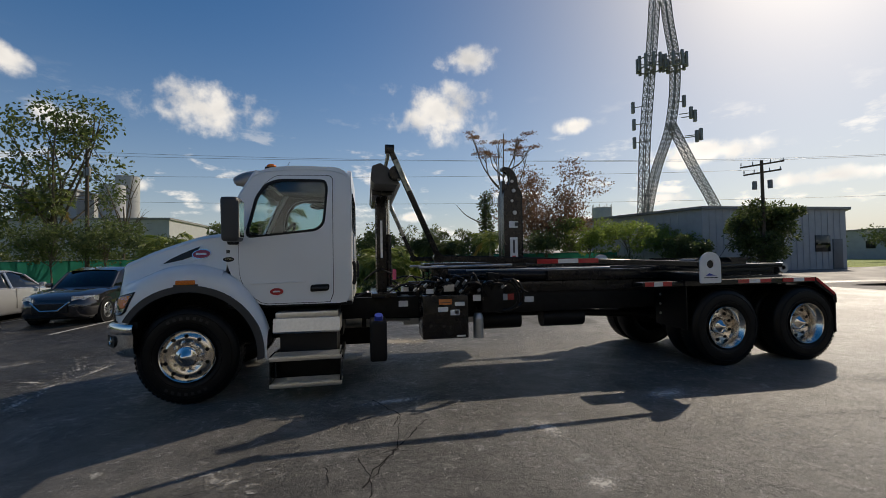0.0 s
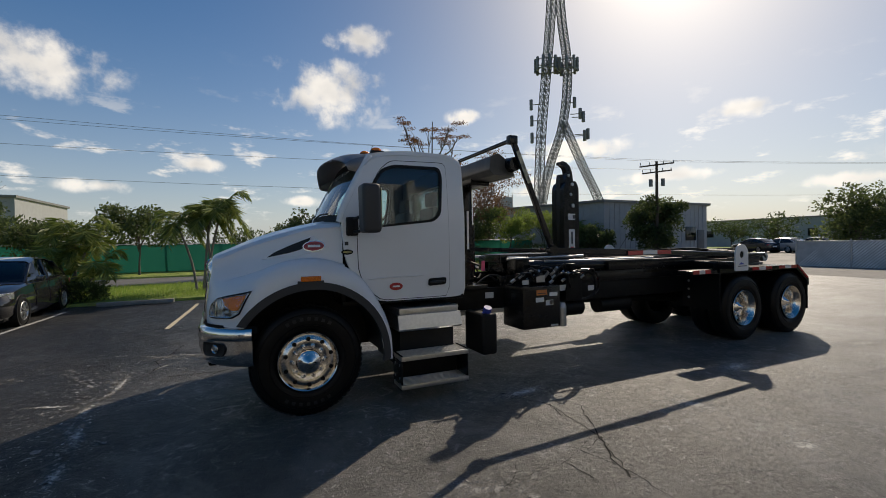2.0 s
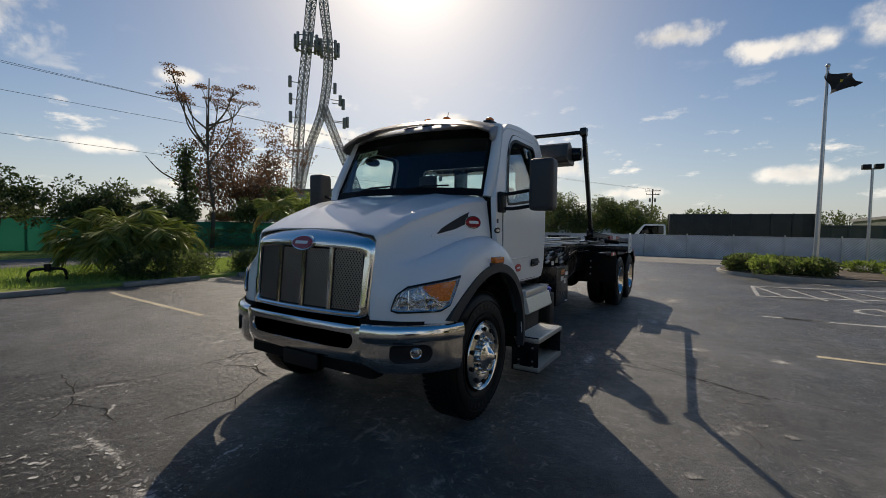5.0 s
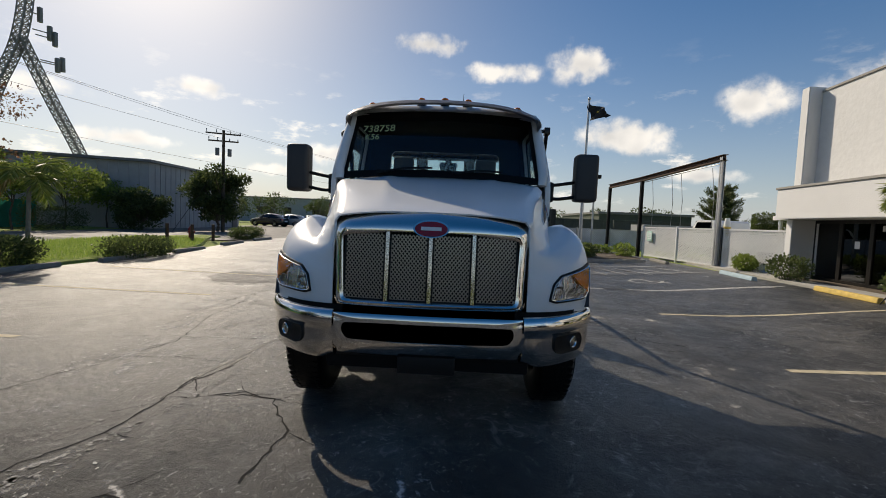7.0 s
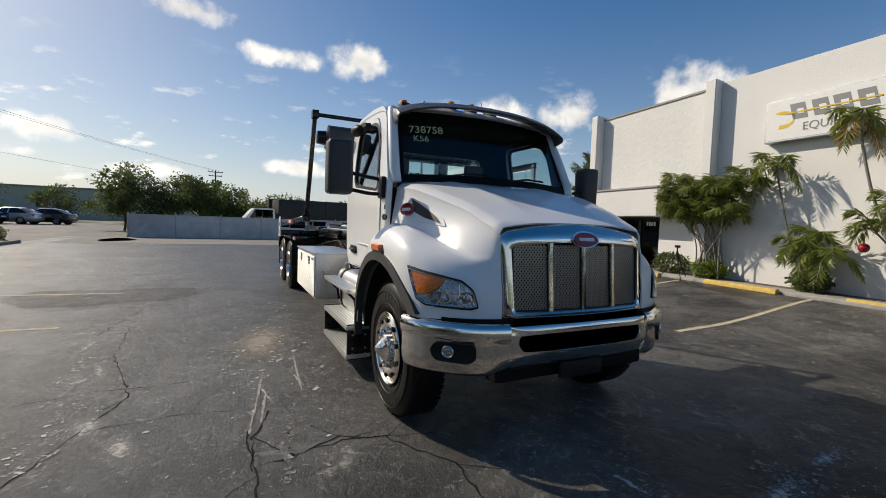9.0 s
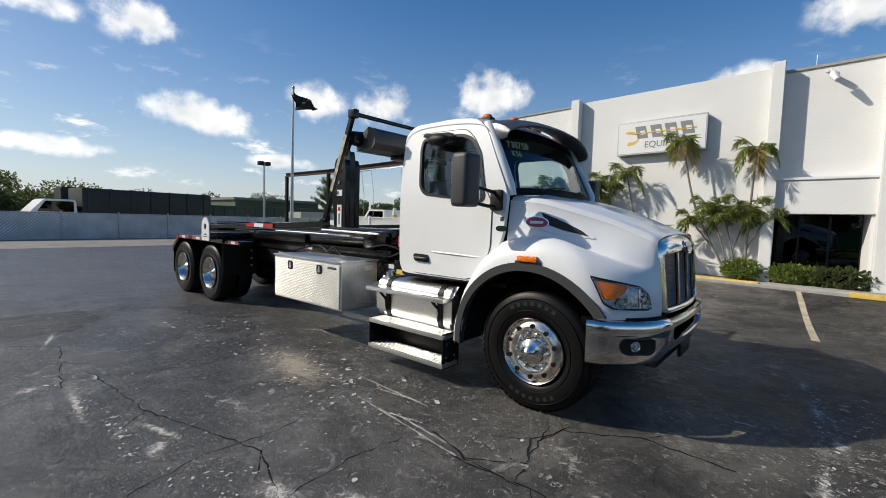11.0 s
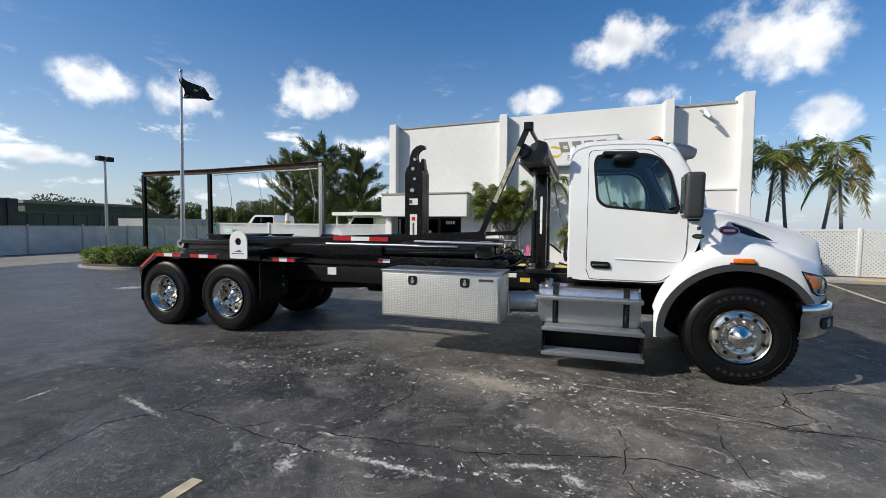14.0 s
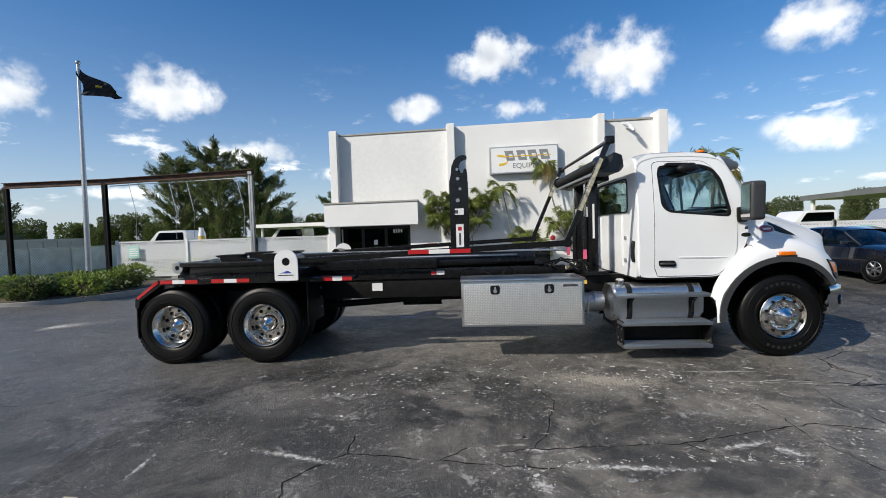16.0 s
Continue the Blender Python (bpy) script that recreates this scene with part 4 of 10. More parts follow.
SHOULDER = [(-0.845, 0.69, 1.52), (-0.80, 0.71, 1.55), (-0.68, 0.735, 1.60), (-0.53, 0.765, 1.665), (-0.38, 0.805, 1.715), (-0.25, 0.845, 1.755), (-0.15, 0.875, 1.785), (-0.06, 0.9, 1.81), (0.05, 0.93, 1.84), (0.16, 0.955, 1.86), (0.28, 0.97, 1.87), (0.41, 0.985, 1.88)]
HOOD_TOP = [(-0.9, 1.6), (-0.72, 1.68), (-0.37, 1.815), (0.0, 1.92), (0.42, 2.0)]
REAR_CROWN = [(0.4, 1.45), (0.5, 1.39), (0.6, 1.3), (0.75, 1.08), (0.84, 0.9), (0.9, 0.7)]
REAR_OUTER = [(0.4, 1.256), (0.7, 1.24), (0.9, 1.21)]


def station(line, k):
    """Point of a station line at a fractional station."""
    k = min(len(line) - 1.0, max(0.0, k))
    i = min(int(k), len(line) - 2)
    p0, p1, p2, p3 = (Vector(line[max(0, min(len(line) - 1, j))]) for j in (i - 1, i, i + 1, i + 2))
    t = k - i
    return 0.5 * (2 * p1 + (p2 - p0) * t + (2 * p0 - 5 * p1 + 4 * p2 - p3) * t * t + (3 * p1 - p0 - 3 * p2 + p3) * t ** 3)


def arch_bottom(x):
    d = ARCH_R ** 2 - (x - ARCH_X) ** 2
    low = table([(-0.95, 0.95), (-0.6, 0.94), (-0.55, 0.6), (0.7, 0.5), (0.9, 0.48)], x)
    return max(low, ARCH_Z + math.sqrt(d)) if d > 0 else low


def wall(k, f):
    """Point of the fender's outer wall at station k, f from foot (0) to crown (1)."""
    b, c = station(FOOT, k), station(CROWN, k)
    zb = arch_bottom(b.x)
    g = f ** 3.0
    return Vector((b.x + (c.x - b.x) * g, b.y + (c.y - b.y) * g, zb + (c.z - zb) * (f ** 0.9)))


def wall_at(k, z):
    lo, hi = 0.0, 1.0
    for _ in range(24):
        m = (lo + hi) / 2
        if wall(k, m).z < z:
            lo = m
        else:
            hi = m
    return wall(k, lo)


hood = part("hood", boxed(-0.7, 0.38, -0.5, 0.5, 1.3, 1.38, 0.02), BLACK_STEEL, truck, "white sloped engine hood with flared fenders")
VENT_INK = material("black_vent_mesh", (0.008, 0.008, 0.008), 0.6, noise_scale=90, noise_amt=-0.8)
HEAD_COVER = glass("headlight_cover", (0.97, 0.97, 0.97))
LAMP_SILVER = material("lamp_silver", (0.5, 0.51, 0.53), 0.12, metal=1.0, noise_scale=24, noise_amt=0.5, bump=0.9, bump_scale=22)
GRILLE_WIRE = material("grille_wire", (0.42, 0.41, 0.4), 0.3, metal=0.9, noise_scale=30, noise_amt=0.1)
for s in (-1, 1):
    def flip(p, s=s):
        return (p[0], s * p[1], p[2])

    bm = bmesh.new()
    rows = []
    for q in range(45):
        k = q / 4
        c, v, sh = station(CROWN, k), station(VALLEY, k), station(SHOULDER, k)
        zc = eased(HOOD_TOP, sh.x)
        ridge = 0.014 * smooth01((sh.x + 0.85) / 0.5)
        row = [(sh.x, sh.y * f, zc + ridge * math.exp(-((f - 0.5) / 0.09) ** 2) - (zc - sh.z - 0.055) * f ** 3.2) for f in (0.0, 0.15, 0.3, 0.4, 0.46, 0.5, 0.54, 0.6, 0.7, 0.82, 0.9, 0.96)]
        row += [tuple(sh + Vector((0, 0.004, 0.02))), tuple(sh), tuple(sh.lerp(v, 0.5)), tuple(sh.lerp(v, 0.88) + Vector((0, -0.003, 0)))]
        bulge = 0.05 * min(1.0, (v - c).length / 0.2)
        row += [tuple(v), tuple(v.lerp(c, 0.25) + Vector((0, 0, bulge * 0.5))), tuple(v.lerp(c, 0.55) + Vector((0, 0, bulge * 0.9))), tuple(v.lerp(c, 0.82) + Vector((0, 0, bulge * 0.55)))]
        row += [tuple(wall(k, f)) for f in (1.0, 0.93, 0.84, 0.72, 0.55, 0.35, 0.15, 0.0)]
        rows.append([flip(p) for p in row])
    loft(bm, rows)
    # rear half of the fender
    rows = []
    for x in [0.4, 0.46, 0.52, 0.58, 0.64, 0.7, 0.75, 0.8, 0.84, 0.88]:
        zt, yo = eased(REAR_CROWN, x), eased(REAR_OUTER, x)
        zb = arch_bottom(x)
        c = Vector((x, yo - 0.06, zt))
        vv = Vector((x, 1.05, zt + 0.03))
        row = [tuple(vv), tuple(vv.lerp(c, 0.5) + Vector((0, 0, 0.02))), tuple(c)]
        zb = min(zb, zt - 0.05)
        row += [(x, yo - 0.06 * f ** 3, zb + (zt - zb) * f ** 0.9) for f in (0.9, 0.75, 0.5, 0.25, 0.0)]
        rows.append([flip(p) for p in row])
    loft(bm, rows)
    bmesh.ops.remove_doubles(bm, verts=bm.verts[:], dist=0.0005)
    bmesh.ops.recalc_face_normals(bm, faces=bm.faces)
    bmesh.ops.solidify(bm, geom=bm.faces[:], thickness=0.012)
    part("hood_half", bm, WHITE_PAINT, hood, smooth=50)
    # black flare lip round the arch
    bm = bmesh.new()
    outline = arc(ARCH_X, ARCH_Z, ARCH_R + 0.062, 149, -4, 28) + arc(ARCH_X, ARCH_Z, ARCH_R - 0.012, -6, 147, 28)
    slab(bm, outline, "y", s * 1.19, s * 1.278)
    wide = [(-0.62, 1.19)] + [(p[0], p[1]) for p in FOOT[5:]] + REAR_OUTER[1:]
    for v in bm.verts:
        if abs(v.co.y) > 1.25:
            v.co.y = s * (eased(wide, v.co.x) + 0.016)
        else:
            v.co.y = s * (eased(wide, v.co.x) - 0.06)
    part("fender_flare", bm, GREY_PLASTIC, hood, "dark plastic wheel arch flare")
    # dark liner inside the arch
    bm = bmesh.new()
    rows = [[(p[0], s * y, p[1]) for p in arc(ARCH_X, ARCH_Z, ARCH_R - 0.005, 150, 0, 20)] for y in (0.5, 1.15)]
    loft(bm, rows)
    bm.faces.new([bm.verts.new((p[0], s * 0.5, p[1])) for p in arc(ARCH_X, ARCH_Z, ARCH_R - 0.005, 180, 0, 20)])
    part("arch_liner", bm, BLACK_PLASTIC, hood)
    # amber side marker
    part("side_marker", boxed(-0.05, 0.14, s * 1.245, s * 1.3, 1.355, 1.405, 0.012), AMBER, hood, "amber side marker lamp")
    part("marker_base", boxed(-0.08, 0.17, s * 1.2, s * 1.28, 1.335, 1.36, 0.008), GREY_PLASTIC, hood)

    # black intake wedge and red badge
    def hood_side(x, z, lift, s=s):
        k = 6.0
        for _ in range(20):
            a = (z - station(VALLEY, k).z) / (station(SHOULDER, k).z - station(VALLEY, k).z)
            xx = station(VALLEY, k).x + a * (station(SHOULDER, k).x - station(VALLEY, k).x)
            k = min(11.0, max(0.0, k + (x - xx) * 7))
        v, sh = station(VALLEY, k), station(SHOULDER, k)
        a = (z - v.z) / (sh.z - v.z)
        return (x, s * (v.y + a * (sh.y - v.y) + lift), z)

    def side_plate(name, pts, lift, mat, label="", thick=0.02):
        bm = bmesh.new()
        bm.faces.new([bm.verts.new(hood_side(x, z, lift)) for x, z in pts])
        bm.normal_update()
        if bm.faces[0 if bm.faces.ensure_lookup_table() is None else 0].normal.y * s < 0:
            bmesh.ops.reverse_faces(bm, faces=bm.faces[:])
        bmesh.ops.solidify(bm, geom=bm.faces[:], thickness=thick)
        return part(name, bm, mat, hood, label)

    side_plate("vent_flange", fillet([(-0.40, 1.568), (-0.33, 1.632), (0.11, 1.815), (0.2, 1.735), (0.13, 1.645), (-0.05, 1.6)], 0.03), 0.008, WHITE_PAINT)
    side_plate("side_vent", [(-0.335, 1.592), (-0.27, 1.638), (-0.15, 1.695), (-0.03, 1.745), (0.09, 1.79), (0.04, 1.715), (0.0, 1.675), (-0.12, 1.637)], 0.014, VENT_INK, "black wedge shaped hood vent")
    for name, mat, rx, rz, l0 in (("badge_rim", CHROME, 0.11, 0.056, 0.02), ("badge", RED_BADGE, 0.1, 0.047, 0.025)):
        side_plate(name, [(0.115 + rx * math.cos(k * math.pi / 14), 1.7 + rz * math.sin(k * math.pi / 14) + 0.06 * rx * math.cos(k * math.pi / 14)) for k in range(28)], l0, mat)
    side_plate("badge_script", [(0.115 + 0.06 * a, 1.7 + 0.012 * b) for a, b in ((-1, -1), (1, -1), (1, 1), (-1, 1))], 0.028, WHITE_DECAL, "", 0.003)

    # headlight on the rounded corner
    def lampp(k, z, d, s=s):
        p = wall_at(k, z)
        t = wall_at(k + 0.1, z) - wall_at(k - 0.1, z)
        n = Vector((-t.y, t.x, 0)).normalized()
        if n.x > 0:
            n = -n
        p = p + n * d
        return (p.x, s * p.y, p.z)

    LAMP = fillet([(5.35, 1.29), (3.7, 1.25), (2.45, 1.212), (1.95, 1.15), (1.72, 1.03), (2.1, 1.015), (4.05, 1.03), (4.6, 1.07)], 0.06, 3)
    LAMP = [p for a, b in zip(LAMP, LAMP[1:] + LAMP[:1]) for p in ((a,) if abs(b[0] - a[0]) < 0.3 else [(a[0] + (b[0] - a[0]) * i / 5, a[1] + (b[1] - a[1]) * i / 5) for i in range(5)])]
    LAMP_IN = [(3.2 + (u - 3.2) * 0.94, 1.13 + (z - 1.13) * 0.87) for u, z in LAMP]

    def lamp_face(name, loop, d, mat, parent, label=""):
        """A curved face filling a lamp outline: rings from its edge to its middle."""
        cu, cz = sum(p[0] for p in loop) / len(loop), sum(p[1] for p in loop) / len(loop)
        bm = bmesh.new()
        loft(bm, [[lampp(cu + (u - cu) * f, cz + (z - cz) * f, d if f < 1 else d - 0.012) for u, z in loop] for f in (1.0, 0.97, 0.8, 0.6, 0.4, 0.2, 0.02)], close=True)
        return part(name, bm, mat, parent, label)

    bm = bmesh.new()
    n_l = len(LAMP)
    loft(bm, [[lampp(u, z, d) for u, z in loop] for loop, d in ((LAMP, -0.02), (LAMP, 0.012), (LAMP_IN, 0.016), (LAMP_IN, -0.02))], close=True)
    lamp = part("headlight", bm, BLACK_PLASTIC, hood, "swept-back clear headlight with amber turn lens")
    lamp_face("lamp_bowl", LAMP_IN, 0.004, LAMP_SILVER, lamp)
    # bright rim inside the black seal
    bm = bmesh.new()
    rim = [[(3.2 + (u - 3.2) * a, 1.13 + (z - 1.13) * b) for u, z in LAMP] for a, b in ((0.95, 0.885), (0.94, 0.865), (0.92, 0.825), (0.915, 0.815))]
    loft(bm, [[lampp(u, z, d) for u, z in loop] for loop, d in zip(rim, (0.015, 0.021, 0.018, 0.004))], close=True)
    part("lamp_rim", bm, CHROME, lamp, "bright chrome lamp rim")
    TURN = fillet([(4.95, 1.25), (3.9, 1.233), (3.15, 1.212), (3.5, 1.15), (4.05, 1.105), (4.5, 1.11)], 0.04, 3)
    turn = lamp_face("turn_lens", TURN, 0.0205, AMBER, lamp, "amber turn signal lens")
    for u, z in ((2.3, 1.09), (3.6, 1.08)):
        c, e = Vector(lampp(u, z, 0.004)), Vector(lampp(u, z, 0.016))
        bm = bmesh.new()
        lathe(bm, [(0.0, 0.048), (0.012, 0.05), (0.012, 0.043), (0.003, 0.03), (0.007, 0.016), (0.009, 0.001)], (0, 0, 0), "Z", 22)
        bm.transform(Matrix.Translation(c) @ (e - c).to_track_quat("Z", "Y").to_matrix().to_4x4())
        part("projector", bm, LAMP_SILVER, lamp)
    for uv in (((3.35, 1.04), (3.3, 1.15)), ((2.6, 1.045), (2.55, 1.18)), ((1.95, 1.05), (2.3, 1.17))):
        bm = bmesh.new()
        pipe(bm, [lampp(*uv[0], 0.012), lampp(*uv[1], 0.012)], 0.005, 6)
        part("light_guide", bm, CHROME, lamp)
    lamp_face("lamp_cover", LAMP_IN, 0.02, HEAD_COVER, lamp).visible_shadow = False
bm = bmesh.new()
rows = [[(x, -0.5 + k * 0.1, 1.972 + 0.025 * (x - 0.28) / 0.12) for k in range(11)] for x in (0.28, 0.34, 0.4)]
loft(bm, rows)
bmesh.ops.solidify(bm, geom=bm.faces[:], thickness=0.03)
part("cowl_vent", bm, BLACK_PLASTIC, hood)

# grille
grille = part("grille", boxed(-0.8, -0.76, -0.58, 0.58, 0.98, 1.4, 0.01), BLACK_STEEL, truck, "chrome framed grille with four wire mesh panels")
GR_OUT = fillet([(-0.685, 0.945), (0.685, 0.945), (0.705, 1.4), (0.71, 1.53), (0.675, 1.57), (0.4, 1.61), (0.0, 1.63), (-0.4, 1.61), (-0.675, 1.57), (-0.71, 1.53), (-0.705, 1.4)], 0.05)
GR_IN = fillet([(-0.595, 1.0), (0.595, 1.0), (0.615, 1.445), (0.3, 1.472), (0, 1.48), (-0.3, 1.472), (-0.615, 1.445)], 0.03)


def front(u, v, d):
    x = -0.965 + 0.045 * (u / 0.6) ** 2 + 0.085 * (v - 0.95) + d
    return (x + 0.05 * smooth01((v - 1.49) / 0.13) + 0.03 * smooth01((abs(u) - 0.6) / 0.09), u, v)


bm = bmesh.new()
c_in = (0.0, 1.24)
n_g = 160
loops = [(ray_loop(GR_IN, c_in, n_g), ray_loop(GR_OUT, c_in, n_g))]
o_, i_ = loops[0][1], loops[0][0]
ringset = []
for f, d in ((0.0, 0.06), (0.0, 0.0), (0.06, -0.014), (0.3, -0.024), (0.6, -0.02), (0.85, -0.004), (1.0, 0.025), (1.0, 0.12)):
    ringset.append([front(a[0] + (b[0] - a[0]) * f, a[1] + (b[1] - a[1]) * f, d) for a, b in zip(i_, o_)])
loft(bm, ringset, close=True)
part("grille_surround", bm, CHROME, grille, "polished chrome surround")
# added black sheet in place of the shaded depth behind the mesh
bm = bmesh.new()
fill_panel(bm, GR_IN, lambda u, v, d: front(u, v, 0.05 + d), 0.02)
part("grille_backing", bm, SHADE_BLACK, grille)
for y in (-0.3, 0.0, 0.3):
    bm = bmesh.new()
    loft(bm, [[front(y - 0.022, v, 0.01), front(y - 0.013, v, -0.012), front(y + 0.013, v, -0.012), front(y + 0.022, v, 0.01)] for v in (0.99, 1.1, 1.3, 1.48)])
    bmesh.ops.solidify(bm, geom=bm.faces[:], thickness=0.02)
    part("grille_bar", bm, CHROME, grille)
for y0, y1 in ((-0.602, -0.32), (-0.28, -0.02), (0.02, 0.28), (0.32, 0.602)):
    bm = bmesh.new()
    step, zlo, zhi = 0.026, 1.004, 1.462
    for k in range(-40, 60):
        for sgn in (1, -1):
            ya, yb = y0 + k * step, y0 + k * step + sgn * (zhi - zlo) * 0.8
            lo_t, hi_t = 0.0, 1.0
            dy = yb - ya
            for lim, side in ((y0, 1), (y1, -1)):
                tt = (lim - ya) / dy
                if (dy > 0) == (side == 1):
                    lo_t = max(lo_t, tt)
                else:
                    hi_t = min(hi_t, tt)
            if hi_t - lo_t < 0.02:
                continue
            p = [front(ya + dy * t, zlo + (zhi - zlo) * t, 0.012 + 0.002 * sgn) for t in (lo_t, hi_t)]
            beam(bm, p[0], p[1], 0.006, 0.0072)
    part("mesh_panel", bm, GRILLE_WIRE, grille, smooth=0)
    bm = bmesh.new()
    for ya, yb, za, zb in ((y0 - 0.006, y0 + 0.006, zlo, zhi), (y1 - 0.006, y1 + 0.006, zlo, zhi), (y0, y1, zlo - 0.006, zlo + 0.006)):
        fill_panel(bm, [(ya, za), (yb, za), (yb, zb), (ya, zb)], lambda u, v, d: front(u, v, 0.0 + d), 0.02)
    part("panel_edge", bm, BLACK_PLASTIC, grille, smooth=0)
for name, mat, rx, rz, d in (("badge_rim", CHROME, 0.125, 0.062, -0.034), ("badge", RED_BADGE, 0.112, 0.05, -0.04)):
    bm = bmesh.new()
    fill_panel(bm, [(rx * math.cos(k * math.pi / 16), 1.51 + rz * math.sin(k * math.pi / 16)) for k in range(32)], lambda u, v, dd, d=d: front(u, v, d + dd), 0.03)
    part(name, bm, mat, grille)
bm = bmesh.new()
fill_panel(bm, [(-0.07, 1.498), (0.07, 1.498), (0.07, 1.522), (-0.07, 1.522)], lambda u, v, dd: front(u, v, -0.043 + dd), 0.01)
part("badge_script", bm, WHITE_DECAL, grille)

# bumper
CORNER = curve_pts([(-0.975, 0.6, 0), (-0.968, 0.68, 0), (-0.948, 0.78, 0), (-0.905, 0.89, 0), (-0.845, 0.985, 0), (-0.765, 1.075, 0), (-0.675, 1.155, 0), (-0.585, 1.212, 0), (-0.49, 1.245, 0)], 4)
bumper = part("bumper", boxed(-0.93, -0.86, -0.64, 0.64, 0.6, 0.88, 0.01), BLACK_PLASTIC, truck, "polished chrome front bumper with fog lamps")


def bump_x(y):
    a = abs(y)
    if a < 0.6:
        return -1.0 + 0.025 * (a / 0.6) ** 2
    for p, q in zip(CORNER, CORNER[1:]):
        if a <= q.y:
            return p.x + (q.x - p.x) * (a - p.y) / (q.y - p.y)
    return CORNER[-1].x


bm = bmesh.new()
B_OUT = [(-0.665, 0.6), (0.665, 0.6), (0.7, 0.915), (-0.7, 0.915)]
B_SLOT = fillet([(-0.545, 0.735), (0.545, 0.735), (0.59, 0.79), (0.575, 0.848), (-0.575, 0.848), (-0.59, 0.79)], 0.03)
c_b = (0.0, 0.795)
o_, i_ = ray_loop(B_OUT, c_b, 480), ray_loop(B_SLOT, c_b, 480)


def bump_face(u, v, d):
    return (bump_x(u) + d + 0.06 * smooth01((0.70 - v) / 0.12), u, v)


loft(bm, [[bump_face(a[0] + (b[0] - a[0]) * f, a[1] + (b[1] - a[1]) * f, d) for a, b in zip(i_, o_)] for f, d in ((0.0, 0.06), (0.0, 0.004), (0.08, -0.012), (0.4, -0.012), (0.75, -0.008), (0.94, 0.002), (1.0, 0.03))], close=True)
part("centre_section", bm, CHROME, bumper)
PROFILE = [(0.93, -0.05), (0.928, -0.016), (0.915, 0.006), (0.89, 0.018), (0.85, 0.02), (0.825, 0.018), (0.808, 0.002), (0.78, 0.0), (0.7, 0.002), (0.64, -0.004), (0.595, -0.02), (0.57, -0.045), (0.562, -0.08)]
for s in (-1, 1):
    rows = []
    for i, p in enumerate(CORNER[3:]):
        a, b = CORNER[max(0, i + 2)], CORNER[min(len(CORNER) - 1, i + 4)]
        n = Vector((-(b - a).y, (b - a).x, 0)).normalized()
        f = i / (len(CORNER) - 4)
        rows.append([(p.x + n.x * o, s * (p.y + n.y * o), z + 0.015 * f * (1 if z > 0.8 else 0) + (0.035 * (1 - smooth01(f * 5)) if z < 0.65 else 0)) for z, o in PROFILE])
    bm = bmesh.new()
    loft(bm, rows)
    bmesh.ops.recalc_face_normals(bm, faces=bm.faces)
    part("bumper_end", bm, CHROME, bumper)

    def corner(y, z, d, s=s):
        x = bump_x(y)
        n = Vector((-1.0, (bump_x(y + 0.02) - bump_x(y - 0.02)) / 0.04, 0)).normalized()
        return (x + n.x * d, s * (y + n.y * d), z)

    bm = bmesh.new()
    outline = fillet([(0.885, 0.795), (1.1, 0.8), (1.125, 0.74), (1.1, 0.672), (0.92, 0.665), (0.88, 0.7)], 0.03)
    loft(bm, [[corner(1.0 + (u - 1.0) * f, 0.735 + (v - 0.735) * f, d) for u, v in outline] for f, d in ((1.04, -0.005), (1.0, 0.017), (0.92, 0.013), (0.6, 0.011), (0.02, 0.011))], close=True)
    fog = part("fog_pocket", bm, BLACK_PLASTIC, bumper, "black fog lamp pocket")
    c, e = Vector(corner(1.035, 0.74, 0.0)), Vector(corner(1.035, 0.74, 0.03))
    m = Matrix.Translation(c) @ (e - c).to_track_quat("Z", "Y").to_matrix().to_4x4()
    bm = bmesh.new()
    lathe(bm, [(0.0, 0.042), (0.018, 0.042), (0.021, 0.039), (0.018, 0.034), (0.013, 0.032)], (0, 0, 0), "Z", 26)
    bm.transform(m)
    part("fog_ring", bm, CHROME, fog)
    bm = bmesh.new()
    lathe(bm, [(0.013, 0.034), (0.017, 0.026), (0.019, 0.013), (0.02, 0.001)], (0, 0, 0), "Z", 22)
    bm.transform(m)
    part("fog_lens", bm, LAMP_SILVER, fog)
bm = bmesh.new()
apron = [(p.x + 0.045, p.y) for p in CORNER]
loft(bm, [[(x, y * s, z) for s, pts in ((-1, apron[::-1]), (1, apron)) for x, y in pts] for z in (0.89, 0.925, 0.96)])
bmesh.ops.solidify(bm, geom=bm.faces[:], thickness=0.02)
part("bumper_gap_filler", bm, BLACK_PLASTIC, bumper)
# black sheet paints the slot's shade; the valance below is blackened to match
part("slot_backing", boxed(-0.93, -0.915, -0.6, 0.6, 0.72, 0.86), SHADE_BLACK, bumper)
part("valance", boxed(-0.9, -0.76, -0.72, 0.72, 0.5, 0.62, 0.03), SHADE_BLACK, bumper)
part("plate_holder", boxed(-0.975, -0.945, -0.2, 0.2, 0.5, 0.62, 0.01), BLACK_PLASTIC, bumper, "empty black plate holder")


SIDEWALL_MARK = material("scuffed_tyre_rubber", (0.02, 0.02, 0.02), 0.5, spec=0.4)


